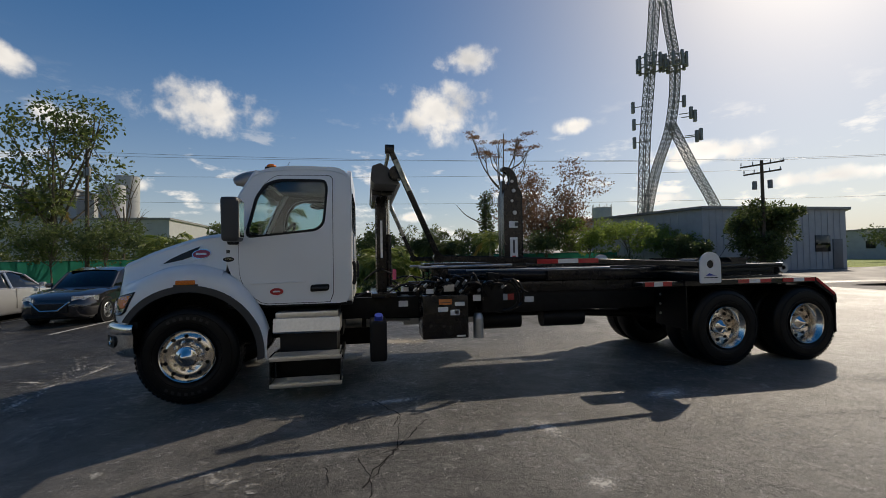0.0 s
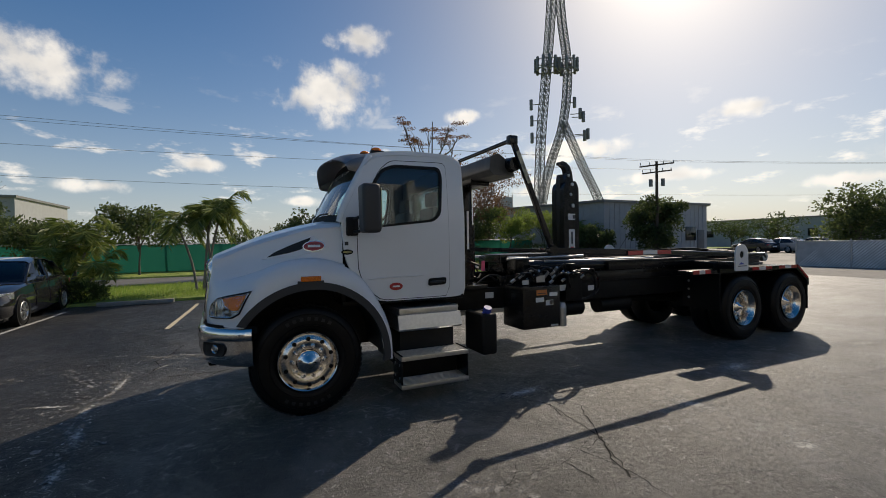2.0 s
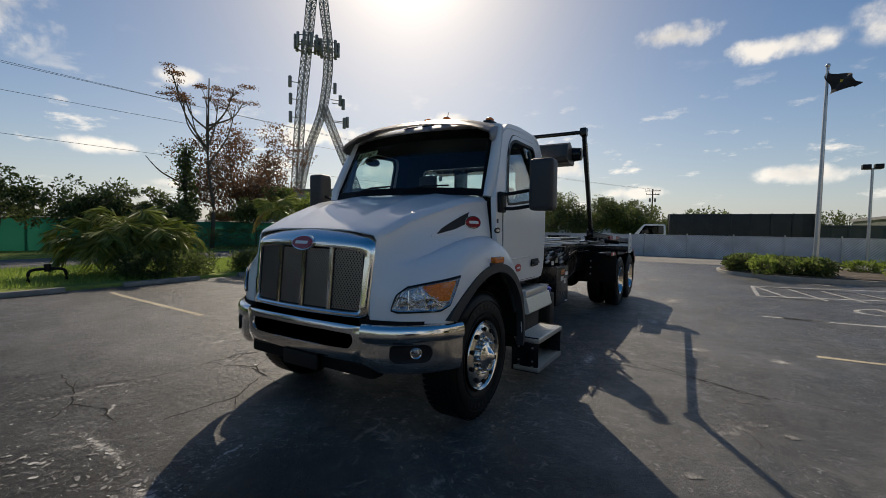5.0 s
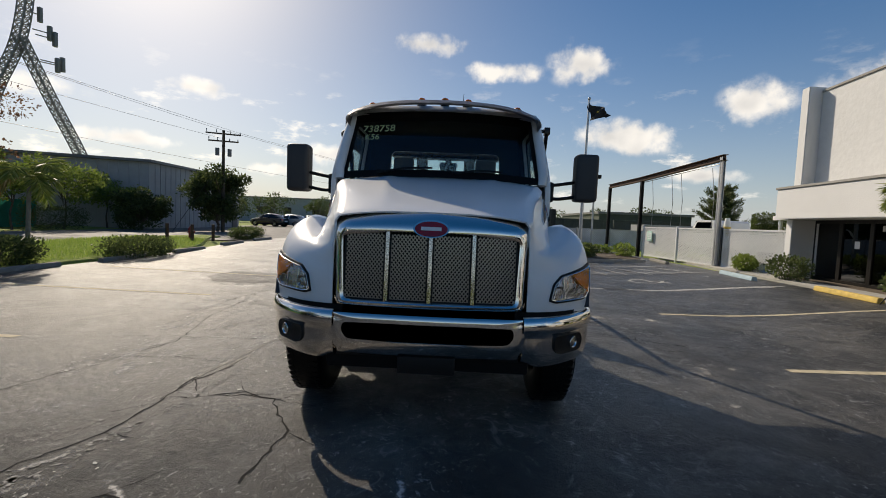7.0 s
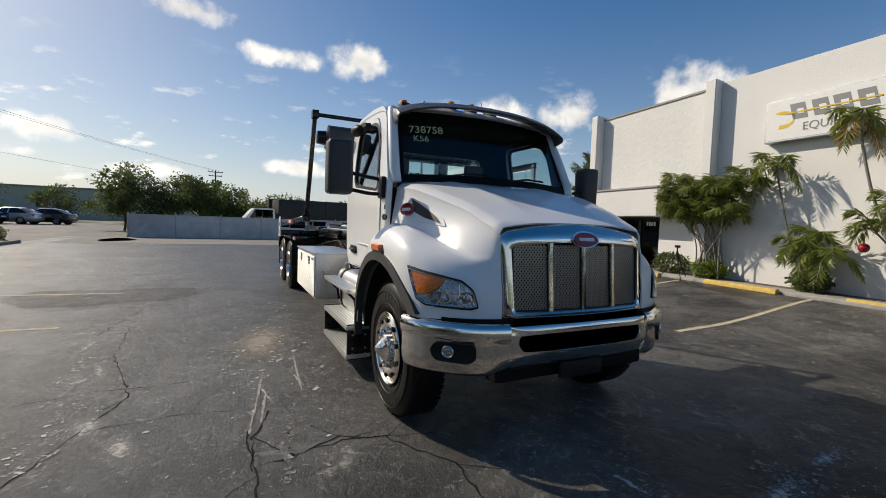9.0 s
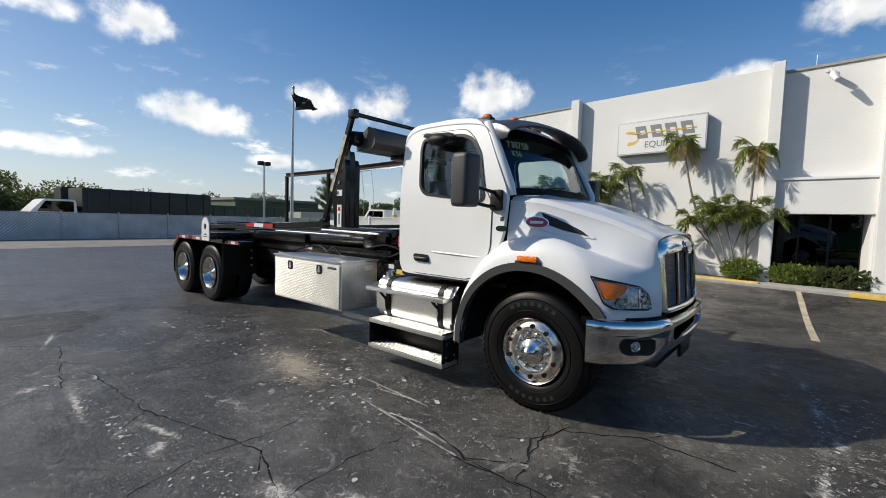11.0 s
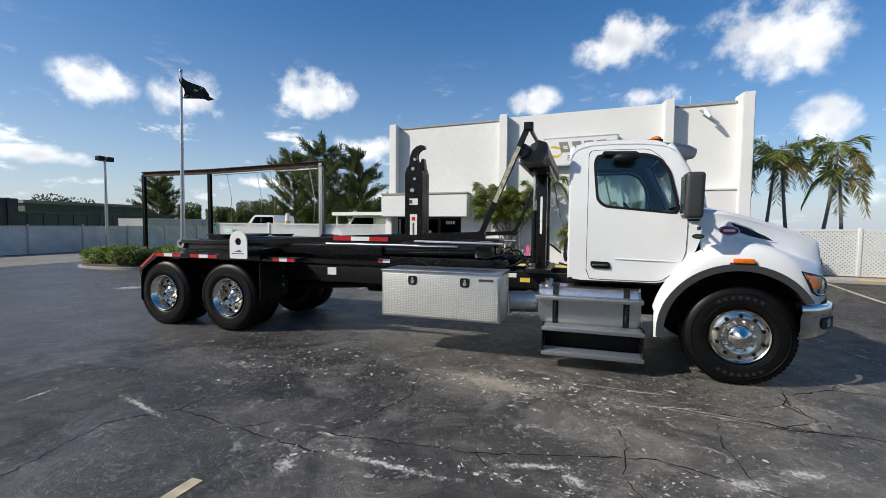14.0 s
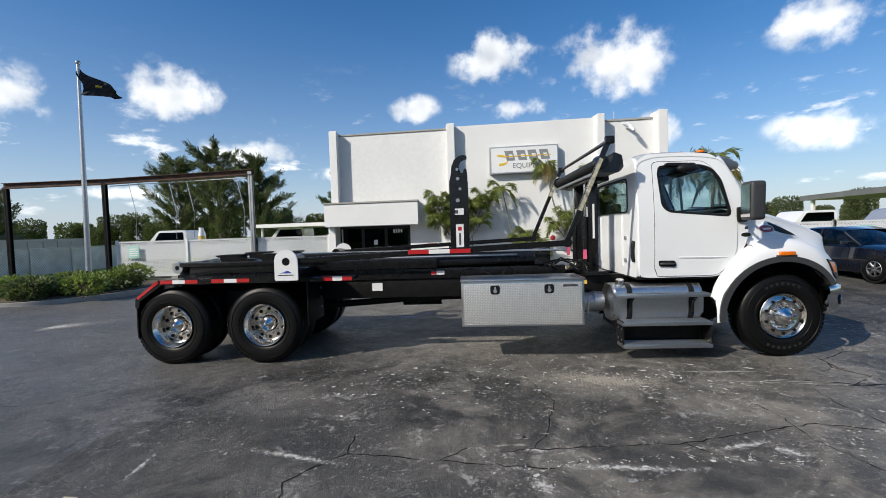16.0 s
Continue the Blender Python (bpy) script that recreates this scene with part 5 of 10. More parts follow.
# wheels --------------------------------------------------------------
def wheel(x, s, face, front_axle):
    """A wheel whose tyre's outer face lies at |y| = face."""
    R, W = 0.548, 0.29
    bm = bmesh.new()
    rod(bm, (x, s * (face - 0.42), 0.55), (x, s * (face - 0.2), 0.55), 0.2, seg=28)
    w = part("wheel", bm, BLACK_STEEL, truck, "polished aluminium front wheel with pointed hub cap" if front_axle else "polished deep-dish rear wheel on dual tyres")
    prof = [(0.04, 0.292), (0.012, 0.31), (-0.002, 0.345), (-0.008, 0.40), (-0.006, 0.45), (0.004, 0.49), (0.018, 0.515), (0.03, 0.532), (0.06, R - 0.004), (0.1, R), (W / 2, R + 0.002)]
    prof = [(-a, r) for a, r in prof]
    prof += [(-W - a, r) for a, r in reversed(prof)]
    bm = bmesh.new()
    lathe(bm, prof, (x, s * face, 0.55), "Y", 64, s)
    tyre = part("tyre", bm, RUBBER, w, "black rubber tyre", smooth=50)
    bm = bmesh.new()
    for k in range(60):
        a = 2 * math.pi * k / 60
        for yy, ww in ((0.052, 0.05), (0.118, 0.05), (0.178, 0.05), (0.242, 0.05)):
            sk = 0.4 if yy < 0.15 else -0.4
            c = Vector((x + math.cos(a + 0.02 * (yy > 0.15)) * (R - 0.0005), s * (face - yy), 0.55 + math.sin(a + 0.02 * (yy > 0.15)) * (R - 0.0005)))
            m = Matrix.Translation(c) @ Matrix.Rotation(-a, 4, "Y") @ Matrix.Rotation(sk * s, 4, "X") @ Matrix.Diagonal((0.005, ww * 0.9, 0.04, 1))
            bmesh.ops.create_cube(bm, size=1.0, matrix=m)
    part("tread", bm, RUBBER, tyre, smooth=0)
    for rr in (0.365, 0.47):
        bm = bmesh.new()
        lathe(bm, [(0.004, rr - 0.004), (0.0105, rr), (0.004, rr + 0.004)], (x, s * face, 0.55), "Y", 48, s)
        part("sidewall_ring", bm, RUBBER, tyre)
    # raised maker's marks on the sidewall, as plain bars
    if front_axle:
        for a0 in (60, 240):
            for k in range(7):
                a = radians(a0 + k * 9.5)
                bm = bmesh.new()
                m = Matrix.Translation((x + 0.425 * math.cos(a), s * (face + 0.0075), 0.55 + 0.425 * math.sin(a))) @ Matrix.Rotation(-a, 4, "Y") @ Matrix.Diagonal((0.034, 0.004, 0.034, 1))
                bmesh.ops.create_cube(bm, size=1.0, matrix=m)
                part("sidewall_mark", bm, SIDEWALL_MARK, tyre, smooth=0)
    # rim
    if front_axle:
        rim = [(-0.06, 0.27), (-0.03, 0.285), (0.004, 0.298), (0.012, 0.292), (0.004, 0.28), (-0.02, 0.268), (-0.012, 0.25), (0.008, 0.225), (0.012, 0.2), (0.0, 0.17), (-0.01, 0.15), (-0.01, 0.12)]
        disc_y, hole_r, hole_at, nut_r = 0.010, 0.021, 0.228, 0.143
    else:
        rim = [(-0.06, 0.27), (-0.02, 0.285), (0.004, 0.298), (0.012, 0.292), (0.002, 0.28), (-0.05, 0.268), (-0.055, 0.262), (-0.15, 0.255), (-0.175, 0.245), (-0.18, 0.21), (-0.17, 0.16), (-0.17, 0.12)]
        disc_y, hole_r, hole_at, nut_r = -0.178, 0.024, 0.205, 0.145
    bm = bmesh.new()
    lathe(bm, rim, (x, s * face, 0.55), "Y", 64, s)
    rimo = part("rim", bm, RIM_ALU, w, "polished aluminium rim", smooth=50)
    n = 10
    for k in range(n):
        a = 2 * math.pi * (k + 0.5) / n
        c = Vector((x + hole_at * math.cos(a), s * (face + disc_y - 0.006), 0.55 + hole_at * math.sin(a)))
        bm = bmesh.new()
        rod(bm, c, c + Vector((0, s * 0.016, 0)), hole_r, hole_r, 16)
        part("hand_hole", bm, BLACK_STEEL, rimo)
    base = face + (0.0 if front_axle else -0.17)
    for k in range(n):
        a = 2 * math.pi * k / n
        bm = bmesh.new()
        c = Vector((x + nut_r * math.cos(a), s * (base - 0.01), 0.55 + nut_r * math.sin(a)))
        rod(bm, c, c + Vector((0, s * 0.035, 0)), 0.019, 0.019, 6)
        rod(bm, c + Vector((0, s * 0.034, 0)), c + Vector((0, s * 0.06, 0)), 0.014, 0.006, 10)
        part("lug_nut", bm, CHROME, rimo)
    bm = bmesh.new()
    hub = [(-0.02, 0.118), (0.03, 0.112), (0.04, 0.1), (0.042, 0.088), (0.075, 0.055), (0.105, 0.02), (0.112, 0.0)] if front_axle else [(-0.03, 0.112), (0.06, 0.102), (0.075, 0.09), (0.08, 0.075), (0.115, 0.04), (0.14, 0.015), (0.146, 0.0)]
    lathe(bm, hub, (x, s * base, 0.55), "Y", 32, s)
    part("hub_cap", bm, CHROME, w, "pointed chrome hub cap")
    if not front_axle:
        bm = bmesh.new()
        lathe(bm, prof, (x, s * (face - 0.33), 0.55), "Y", 48, s)
        part("inner_tyre", bm, RUBBER, w)
    return w


for s in (-1, 1):
    wheel(0.02, s, 1.17, True)
    for x in (7.04, 8.39):
        wheel(x, s, 1.13, False)

# chassis --------------------------------------------------------------
for s in (-1, 1):
    bm = boxed(-0.75, 8.75, s * 0.38, s * 0.47, 0.80, 1.08, 0.008)
    part("frame_rail", bm, BLACK_STEEL, truck)
for x in (-0.6, 1.2, 2.6, 4.2, 5.6, 7.7, 8.7):
    part("cross_member", boxed(x - 0.06, x + 0.06, -0.4, 0.4, 0.82, 1.04, 0.01), BLACK_STEEL, truck)
bm = bmesh.new()
rod(bm, (0.02, -0.92, 0.5), (0.02, 0.92, 0.5), 0.075, seg=16)
box(bm, -0.05, 0.09, -0.7, 0.7, 0.4, 0.54, 0.02)
part("front_axle", bm, BLACK_STEEL, truck)
for x in (7.04, 8.39):
    bm = bmesh.new()
    rod(bm, (x, -1.0, 0.55), (x, 1.0, 0.55), 0.085, seg=16)
    bmesh.ops.create_uvsphere(bm, u_segments=20, v_segments=12, radius=0.23, matrix=Matrix.Translation((x, 0, 0.56)))
    part("rear_axle", bm, BLACK_STEEL, truck)
bm = bmesh.new()
rod(bm, (2.0, 0, 0.78), (5.0, 0, 0.72), 0.055, seg=14)
rod(bm, (5.0, 0, 0.72), (6.9, 0, 0.6), 0.055, seg=14)
rod(bm, (4.95, 0, 0.72), (5.1, 0, 0.72), 0.1, seg=14)
part("drive_shaft", bm, BLACK_STEEL, truck)
bm = boxed(0.5, 1.7, -0.3, 0.3, 0.55, 1.05, 0.06)
box(bm, -0.5, 0.45, -0.35, 0.35, 0.62, 1.4, 0.08)
part("engine_block", bm, BLACK_STEEL, truck)
for s in (-1, 1):
    bm = bmesh.new()
    for k in range(4):
        pipe(bm, curve_pts([(-0.55, s * 0.45, 0.72 - 0.02 * k), (0.02, s * 0.45, 0.58 - 0.022 * k), (0.62, s * 0.45, 0.74 - 0.02 * k)], 6), 0.012, 6)
    part("leaf_spring", bm, BLACK_STEEL, truck)
    bm = bmesh.new()
    box(bm, 6.9, 8.5, s * 0.46, s * 0.54, 0.62, 0.72, 0.02)
    box(bm, 7.55, 7.9, s * 0.44, s * 0.58, 0.6, 0.98, 0.03)
    part("bogie_beam", bm, BLACK_STEEL, truck)
for x in (3.6, 4.6):
    bm = bmesh.new()
    rod(bm, (x, -0.3, 0.68), (x + 0.65, -0.3, 0.68), 0.13, seg=20)
    part("air_tank", bm, BLACK_STEEL, truck)

# left side: step box, steps, tank, battery box
step = part("left_step_box", boxed(0.97, 1.68, -1.19, -0.6, 0.93, 1.0, 0.012), ALU, truck, "bright aluminium step box below the driver door")
bm = bmesh.new()
slab(bm, [(-1.2, 0.93), (-1.24, 0.78), (-1.22, 0.76), (-0.7, 0.76), (-0.7, 0.93)], "x", 0.95, 1.7)
part("step_face", bm, ALU, step)
bm = bmesh.new()
for k in range(9):
    box(bm, 1.5 + 0.021 * k, 1.51 + 0.021 * k, -1.2, -1.1, 1.0, 1.006)
part("grip_ridges", bm, ALU, step, smooth=0)
part("battery_case", boxed(1.0, 1.66, -1.1, -0.5, 0.42, 0.76, 0.02), BLACK_PLASTIC, truck)
for s, x0, x1, y0, y1 in ((-1, 0.93, 1.72, 1.08, 1.36), (1, 0.97, 2.12, 1.02, 1.28)):
    st = part("cab_steps", boxed(x0 + 0.02, x1 - 0.02, s * (y0 - 0.02), s * (y0 - 0.01), 0.18, 0.5, 0.002), BLACK_STEEL, truck, "two aluminium tread steps in a black frame")
    for z in (0.47, 0.17):
        bm = boxed(x0, x1, s * y0, s * y1, z, z + 0.05, 0.008)
        part("tread", bm, ALU, st, "ribbed aluminium tread")
        for k in range(7):
            yk = y0 + 0.03 + (y1 - y0 - 0.06) * k / 6
            part("tread_rib", boxed(x0 + 0.03, x1 - 0.03, s * yk - 0.006, s * yk + 0.006, z + 0.05, z + 0.056), ALU, st, smooth=0)
    for x in (x0 + 0.01, x1 - 0.01):
        part("step_side", boxed(x - 0.008, x + 0.008, s * (y0 - 0.02), s * (y1 - 0.01), 0.16, 0.53, 0.006), BLACK_PAINT, st)
        for z in (0.22, 0.28, 0.42, 0.48):
            for y in (y0 + 0.06, y1 - 0.07):
                xx = x + (0.009 if x > (x0 + x1) / 2 else -0.009)
                bm = bmesh.new()
                rod(bm, (xx - 0.003, s * y, z), (xx + 0.003, s * y, z), 0.012, seg=10)
                part("step_bolt", bm, STEEL, st)
        part("step_bracket", boxed(x - 0.02, x + 0.02, s * 0.47, s * (y0 + 0.02), 0.4, 0.5, 0.006), BLACK_STEEL, st)
bm = bmesh.new()
box(bm, 2.05, 2.26, -1.1, -0.62, 0.34, 0.84, 0.04, 3)
dt = part("fluid_tank", bm, BLACK_PLASTIC, truck, "black plastic fluid tank with blue cap")
bm = bmesh.new()
rod(bm, (2.16, -1.0, 0.82), (2.16, -1.04, 0.91), 0.055, 0.05, 16)
part("tank_cap", bm, BLUE_CAP, dt, "blue screw cap")
bb = part("hydraulic_box", boxed(2.72, 3.32, -0.98, -0.5, 0.56, 1.12, 0.015), BLACK_PAINT, truck, "black steel hydraulic tank with warning stickers")
for x0, x1, z0, z1, mat in ((2.93, 3.1, 1.0, 1.07, ORANGE_DECAL), (2.92, 3.05, 0.91, 0.97, WHITE_DECAL), (3.14, 3.27, 0.98, 1.03, WHITE_DECAL), (3.08, 3.2, 0.86, 0.93, WHITE_DECAL), (3.14, 3.19, 0.87, 0.92, RED), (3.16, 3.28, 0.58, 0.6, WHITE_DECAL)):
    part("sticker", boxed(x0, x1, -0.9845, -0.9805, z0, z1), mat, bb)
part("sticker", boxed(2.95, 3.08, -0.986, -0.9845, 1.02, 1.03), DARK_INK, bb)
for x0, x1 in ((2.45, 2.58), (3.7, 3.82), (4.28, 4.42)):
    part("frame_sticker", boxed(x0, x1, -0.4755, -0.4705, 0.94, 1.02), WHITE_DECAL, truck)
bm = bmesh.new()
rod(bm, (3.5, -0.78, 0.52), (3.5, -0.78, 0.78), 0.07, 0.07, 20)
rod(bm, (3.5, -0.78, 0.78), (3.5, -0.78, 0.85), 0.075, 0.05, 20)
part("oil_filter", bm, STEEL, truck, "grey cylindrical oil filter")
# valves, hoses and fittings
rnd = random.Random(4)
for k in range(9):
    x, y, z = 2.8 + 0.12 * k, -0.75 + rnd.uniform(-0.12, 0.12), 1.2 + rnd.uniform(-0.03, 0.1)
    part("valve_block", boxed(x, x + 0.09, y, y + 0.12, z, z + 0.1, 0.01), BLACK_STEEL, truck)
for k in range(8):
    x, y, z = 2.85 + 0.11 * k, -0.82 + rnd.uniform(-0.06, 0.06), 1.24 + rnd.uniform(-0.03, 0.08)
    bm = bmesh.new()
    rod(bm, (x, y, z), (x + rnd.uniform(-0.04, 0.04), y - 0.05, z + rnd.uniform(0.02, 0.08)), 0.02, seg=8)
    part("valve_fitting", bm, STEEL, truck)
for k in range(26):
    a = Vector((rnd.uniform(1.95, 3.9), rnd.uniform(-0.85, 0.75), rnd.uniform(1.1, 1.32)))
    b = a + Vector((rnd.uniform(-0.7, 0.7), rnd.uniform(-0.3, 0.3), rnd.uniform(-0.15, 0.1)))
    m = (a + b) / 2 + Vector((0, rnd.uniform(-0.15, 0.1), rnd.uniform(-0.1, 0.14)))
    bm = bmesh.new()
    pipe(bm, curve_pts([a, m, b], 6), rnd.choice((0.011, 0.014, 0.017)), 7)
    part("hydraulic_hose", bm, rnd.choice((BLACK_PLASTIC, BLACK_PLASTIC, BLACK_STEEL, BLACK_STEEL)), truck)
for k, (x0, z0) in enumerate(((3.78, 1.28), (3.85, 1.3))):
    bm = bmesh.new()
    pipe(bm, curve_pts([(x0, -0.8, z0), (x0 + 0.2, -0.88, z0 - 0.05), (x0 + 0.26, -0.86, z0 - 0.3), (x0 + 0.05, -0.8, z0 - 0.42), (x0 - 0.15, -0.7, z0 - 0.35)], 6), 0.018, 8)
    part("hydraulic_hose", bm, BLACK_PAINT if k else BLACK_PLASTIC, truck)
for k in range(9):
    x0, y0, z0 = 2.62 + 0.15 * k + rnd.uniform(-0.05, 0.05), -0.82 + rnd.uniform(-0.08, 0.06), 1.2 + rnd.uniform(-0.04, 0.06)
    bm = bmesh.new()
    pipe(bm, curve_pts([(x0, y0, z0), (x0 + rnd.uniform(0.05, 0.15), y0 - 0.1, z0 + rnd.uniform(0.05, 0.16)), (x0 + rnd.uniform(0.15, 0.3), y0 - 0.04, z0 + rnd.uniform(-0.02, 0.12)), (x0 + rnd.uniform(0.1, 0.35), y0 + 0.05, z0 - rnd.uniform(0.05, 0.25))], 6), 0.015, 8)
    part("hydraulic_hose", bm, BLACK_PLASTIC if k % 3 else BLACK_PAINT, truck)
    bm = bmesh.new()
    rod(bm, (x0 - 0.03, y0 + 0.02, z0 - 0.03), (x0 + 0.01, y0 - 0.01, z0 + 0.01), 0.022, 0.02, 8)
    part("hose_fitting", bm, STEEL, truck)
for x0, x1, z0, z1, y, m in ((3.42, 3.56, 1.02, 1.1, -0.83, WHITE_DECAL), (3.9, 4.02, 0.98, 1.07, -0.4762, WHITE_DECAL), (4.02, 4.12, 0.98, 1.07, -0.4762, RED), (2.78, 2.88, 1.14, 1.2, -0.88, WHITE_DECAL), (3.02, 3.16, 1.16, 1.25, -0.86, STEEL)):
    part("sticker", boxed(x0, x1, y - 0.004, y, z0, z1), m, truck)
part("service_bracket", boxed(3.55, 3.85, -0.82, -0.5, 0.86, 1.25, 0.02), BLACK_STEEL, truck)

# right side: fuel tank and tool box
bm = bmesh.new()
sec = fillet([(0.62, 0.49), (1.1, 0.49), (1.115, 0.99), (0.62, 0.99)], 0.15, 8)
slab(bm, sec, "x", 1.0, 2.18, 0.03)
tank = part("fuel_tank", bm, ALU, truck, "round polished aluminium fuel tank with black straps")
for x in (1.16, 1.97):
    bm = bmesh.new()
    big = [(0.865 + (y - 0.865) * 1.03, 0.74 + (z - 0.74) * 1.03) for y, z in sec]
    slab(bm, big, "x", x - 0.035, x + 0.035)
    part("tank_strap", bm, BLACK_PLASTIC, tank)
    bm = bmesh.new()
    pipe(bm, [(x, 1.13, 0.62), (x, 1.15, 0.75), (x, 1.24, 0.84)], 0.016, 6)
    pipe(bm, [(x, 1.13, 0.84), (x, 1.24, 0.85)], 0.016, 6)
    part("step_strut", bm, BLACK_PAINT, tank)
part("tank_step", boxed(0.99, 2.2, 1.12, 1.27, 0.84, 0.89, 0.012), ALU, tank, "aluminium step bar along the tank")
bm = bmesh.new()
rod(bm, (2.06, 0.98, 0.96), (2.06, 1.0, 1.06), 0.06, 0.055, 18)
part("filler_cap", bm, CHROME, tank)
bm = bmesh.new()
rod(bm, (2.22, 0.72, 0.72), (2.72, 0.72, 0.7), 0.14, seg=24)
rod(bm, (2.3, 0.72, 0.72), (2.36, 0.72, 0.72), 0.15, seg=24)
part("muffler", bm, STEEL, truck, "dull steel exhaust muffler")
part("frame_sticker", boxed(2.36, 2.5, 0.4705, 0.4755, 0.94, 1.0), YELLOW_DECAL, truck)
part("frame_sticker", boxed(2.55, 2.66, 0.4705, 0.4755, 1.0, 1.06), WHITE_DECAL, truck)

tool = part("tool_box", boxed(2.74, 4.36, 0.62, 1.2, 0.505, 1.125, 0.01), ALU, truck, "aluminium diamond plate tool box with two black latches")
# one metal in two tones: lug glints coloured brighter, the ground between darker
LIT_PLATE = material("lit_diamond_plate", (0.85, 0.85, 0.81), 0.4, metal=0.95, noise_scale=25, noise_amt=0.08, rough_var=0.08)
SHADED_PLATE = material("shaded_plate_ground", (0.66, 0.66, 0.63), 0.46, metal=0.95, noise_scale=25, noise_amt=0.15, rough_var=0.1)
part("tool_box_door", boxed(2.77, 4.33, 1.2, 1.215, 0.53, 1.085, 0.004), SHADED_PLATE, tool)
bm = bmesh.new()


def lug(bm, p, u, v, n, a=0.014, b=0.0045, h=0.0028):
    p, u, v, n = Vector(p), Vector(u), Vector(v), Vector(n)
    r = [bm.verts.new(p + u * a), bm.verts.new(p + v * b), bm.verts.new(p - u * a), bm.verts.new(p - v * b)]
    t = bm.verts.new(p + n * h)
    for i in range(4):
        bm.faces.new((r[i], r[(i + 1) % 4], t))


q = math.sqrt(0.5)
for i in range(70):
    for j in range(25):
        sg = 1 if (i + j) % 2 else -1
        lug(bm, (2.785 + i * 0.0222, 1.2155, 0.54 + j * 0.0222), (q, 0, q * sg), (-q * sg, 0, q), (0, 1, 0), 0.0132, 0.0055, 0.0042)
for i in range(25):
    for j in range(26):
        sg = 1 if (i + j) % 2 else -1
        lug(bm, (2.7395, 0.635 + i * 0.0222, 0.535 + j * 0.0222), (0, q, q * sg), (0, -q * sg, q), (-1, 0, 0), 0.0132, 0.0055, 0.0042)
ob = part("plate_relief", bm, LIT_PLATE, tool, smooth=0)
tagged(ob, kind="stuff")
for x in (3.2, 3.91):
    bm = bmesh.new()
    slab(bm, fillet([(x - 0.06, 0.94), (x + 0.06, 0.94), (x + 0.065, 1.06), (x - 0.065, 1.06)], 0.035), "y", 1.214, 1.222)
    la = part("latch_plate", bm, BLACK_PLASTIC, tool, "black paddle latch")
    bm = bmesh.new()
    box(bm, x - 0.012, x + 0.012, 1.22, 1.232, 0.975, 1.04, 0.004)
    rod(bm, (x, 1.22, 0.985), (x, 1.23, 0.985), 0.025, seg=14)
    part("latch_paddle", bm, STEEL, la)
part("maker_plate", boxed(2.83, 3.02, 1.2155, 1.219, 1.025, 1.055), DARK_INK, tool)
part("tool_box_lip", boxed(2.73, 4.37, 0.6, 1.225, 1.115, 1.135, 0.004), ALU, tool)
for k in range(2):
    bm = bmesh.new()
    pipe(bm, [(2.7, 0.66 + 0.02 * k, 0.56), (2.66, 1.05, 0.62), (2.66, 1.12, 0.9)], 0.016, 6)
    part("box_bracket", bm, ALU, tool)
part("sticker", boxed(2.7355, 2.739, 0.72, 0.84, 1.0, 1.07), WHITE_DECAL, tool)

tool.location = (-0.12, 0.1, 0.0)

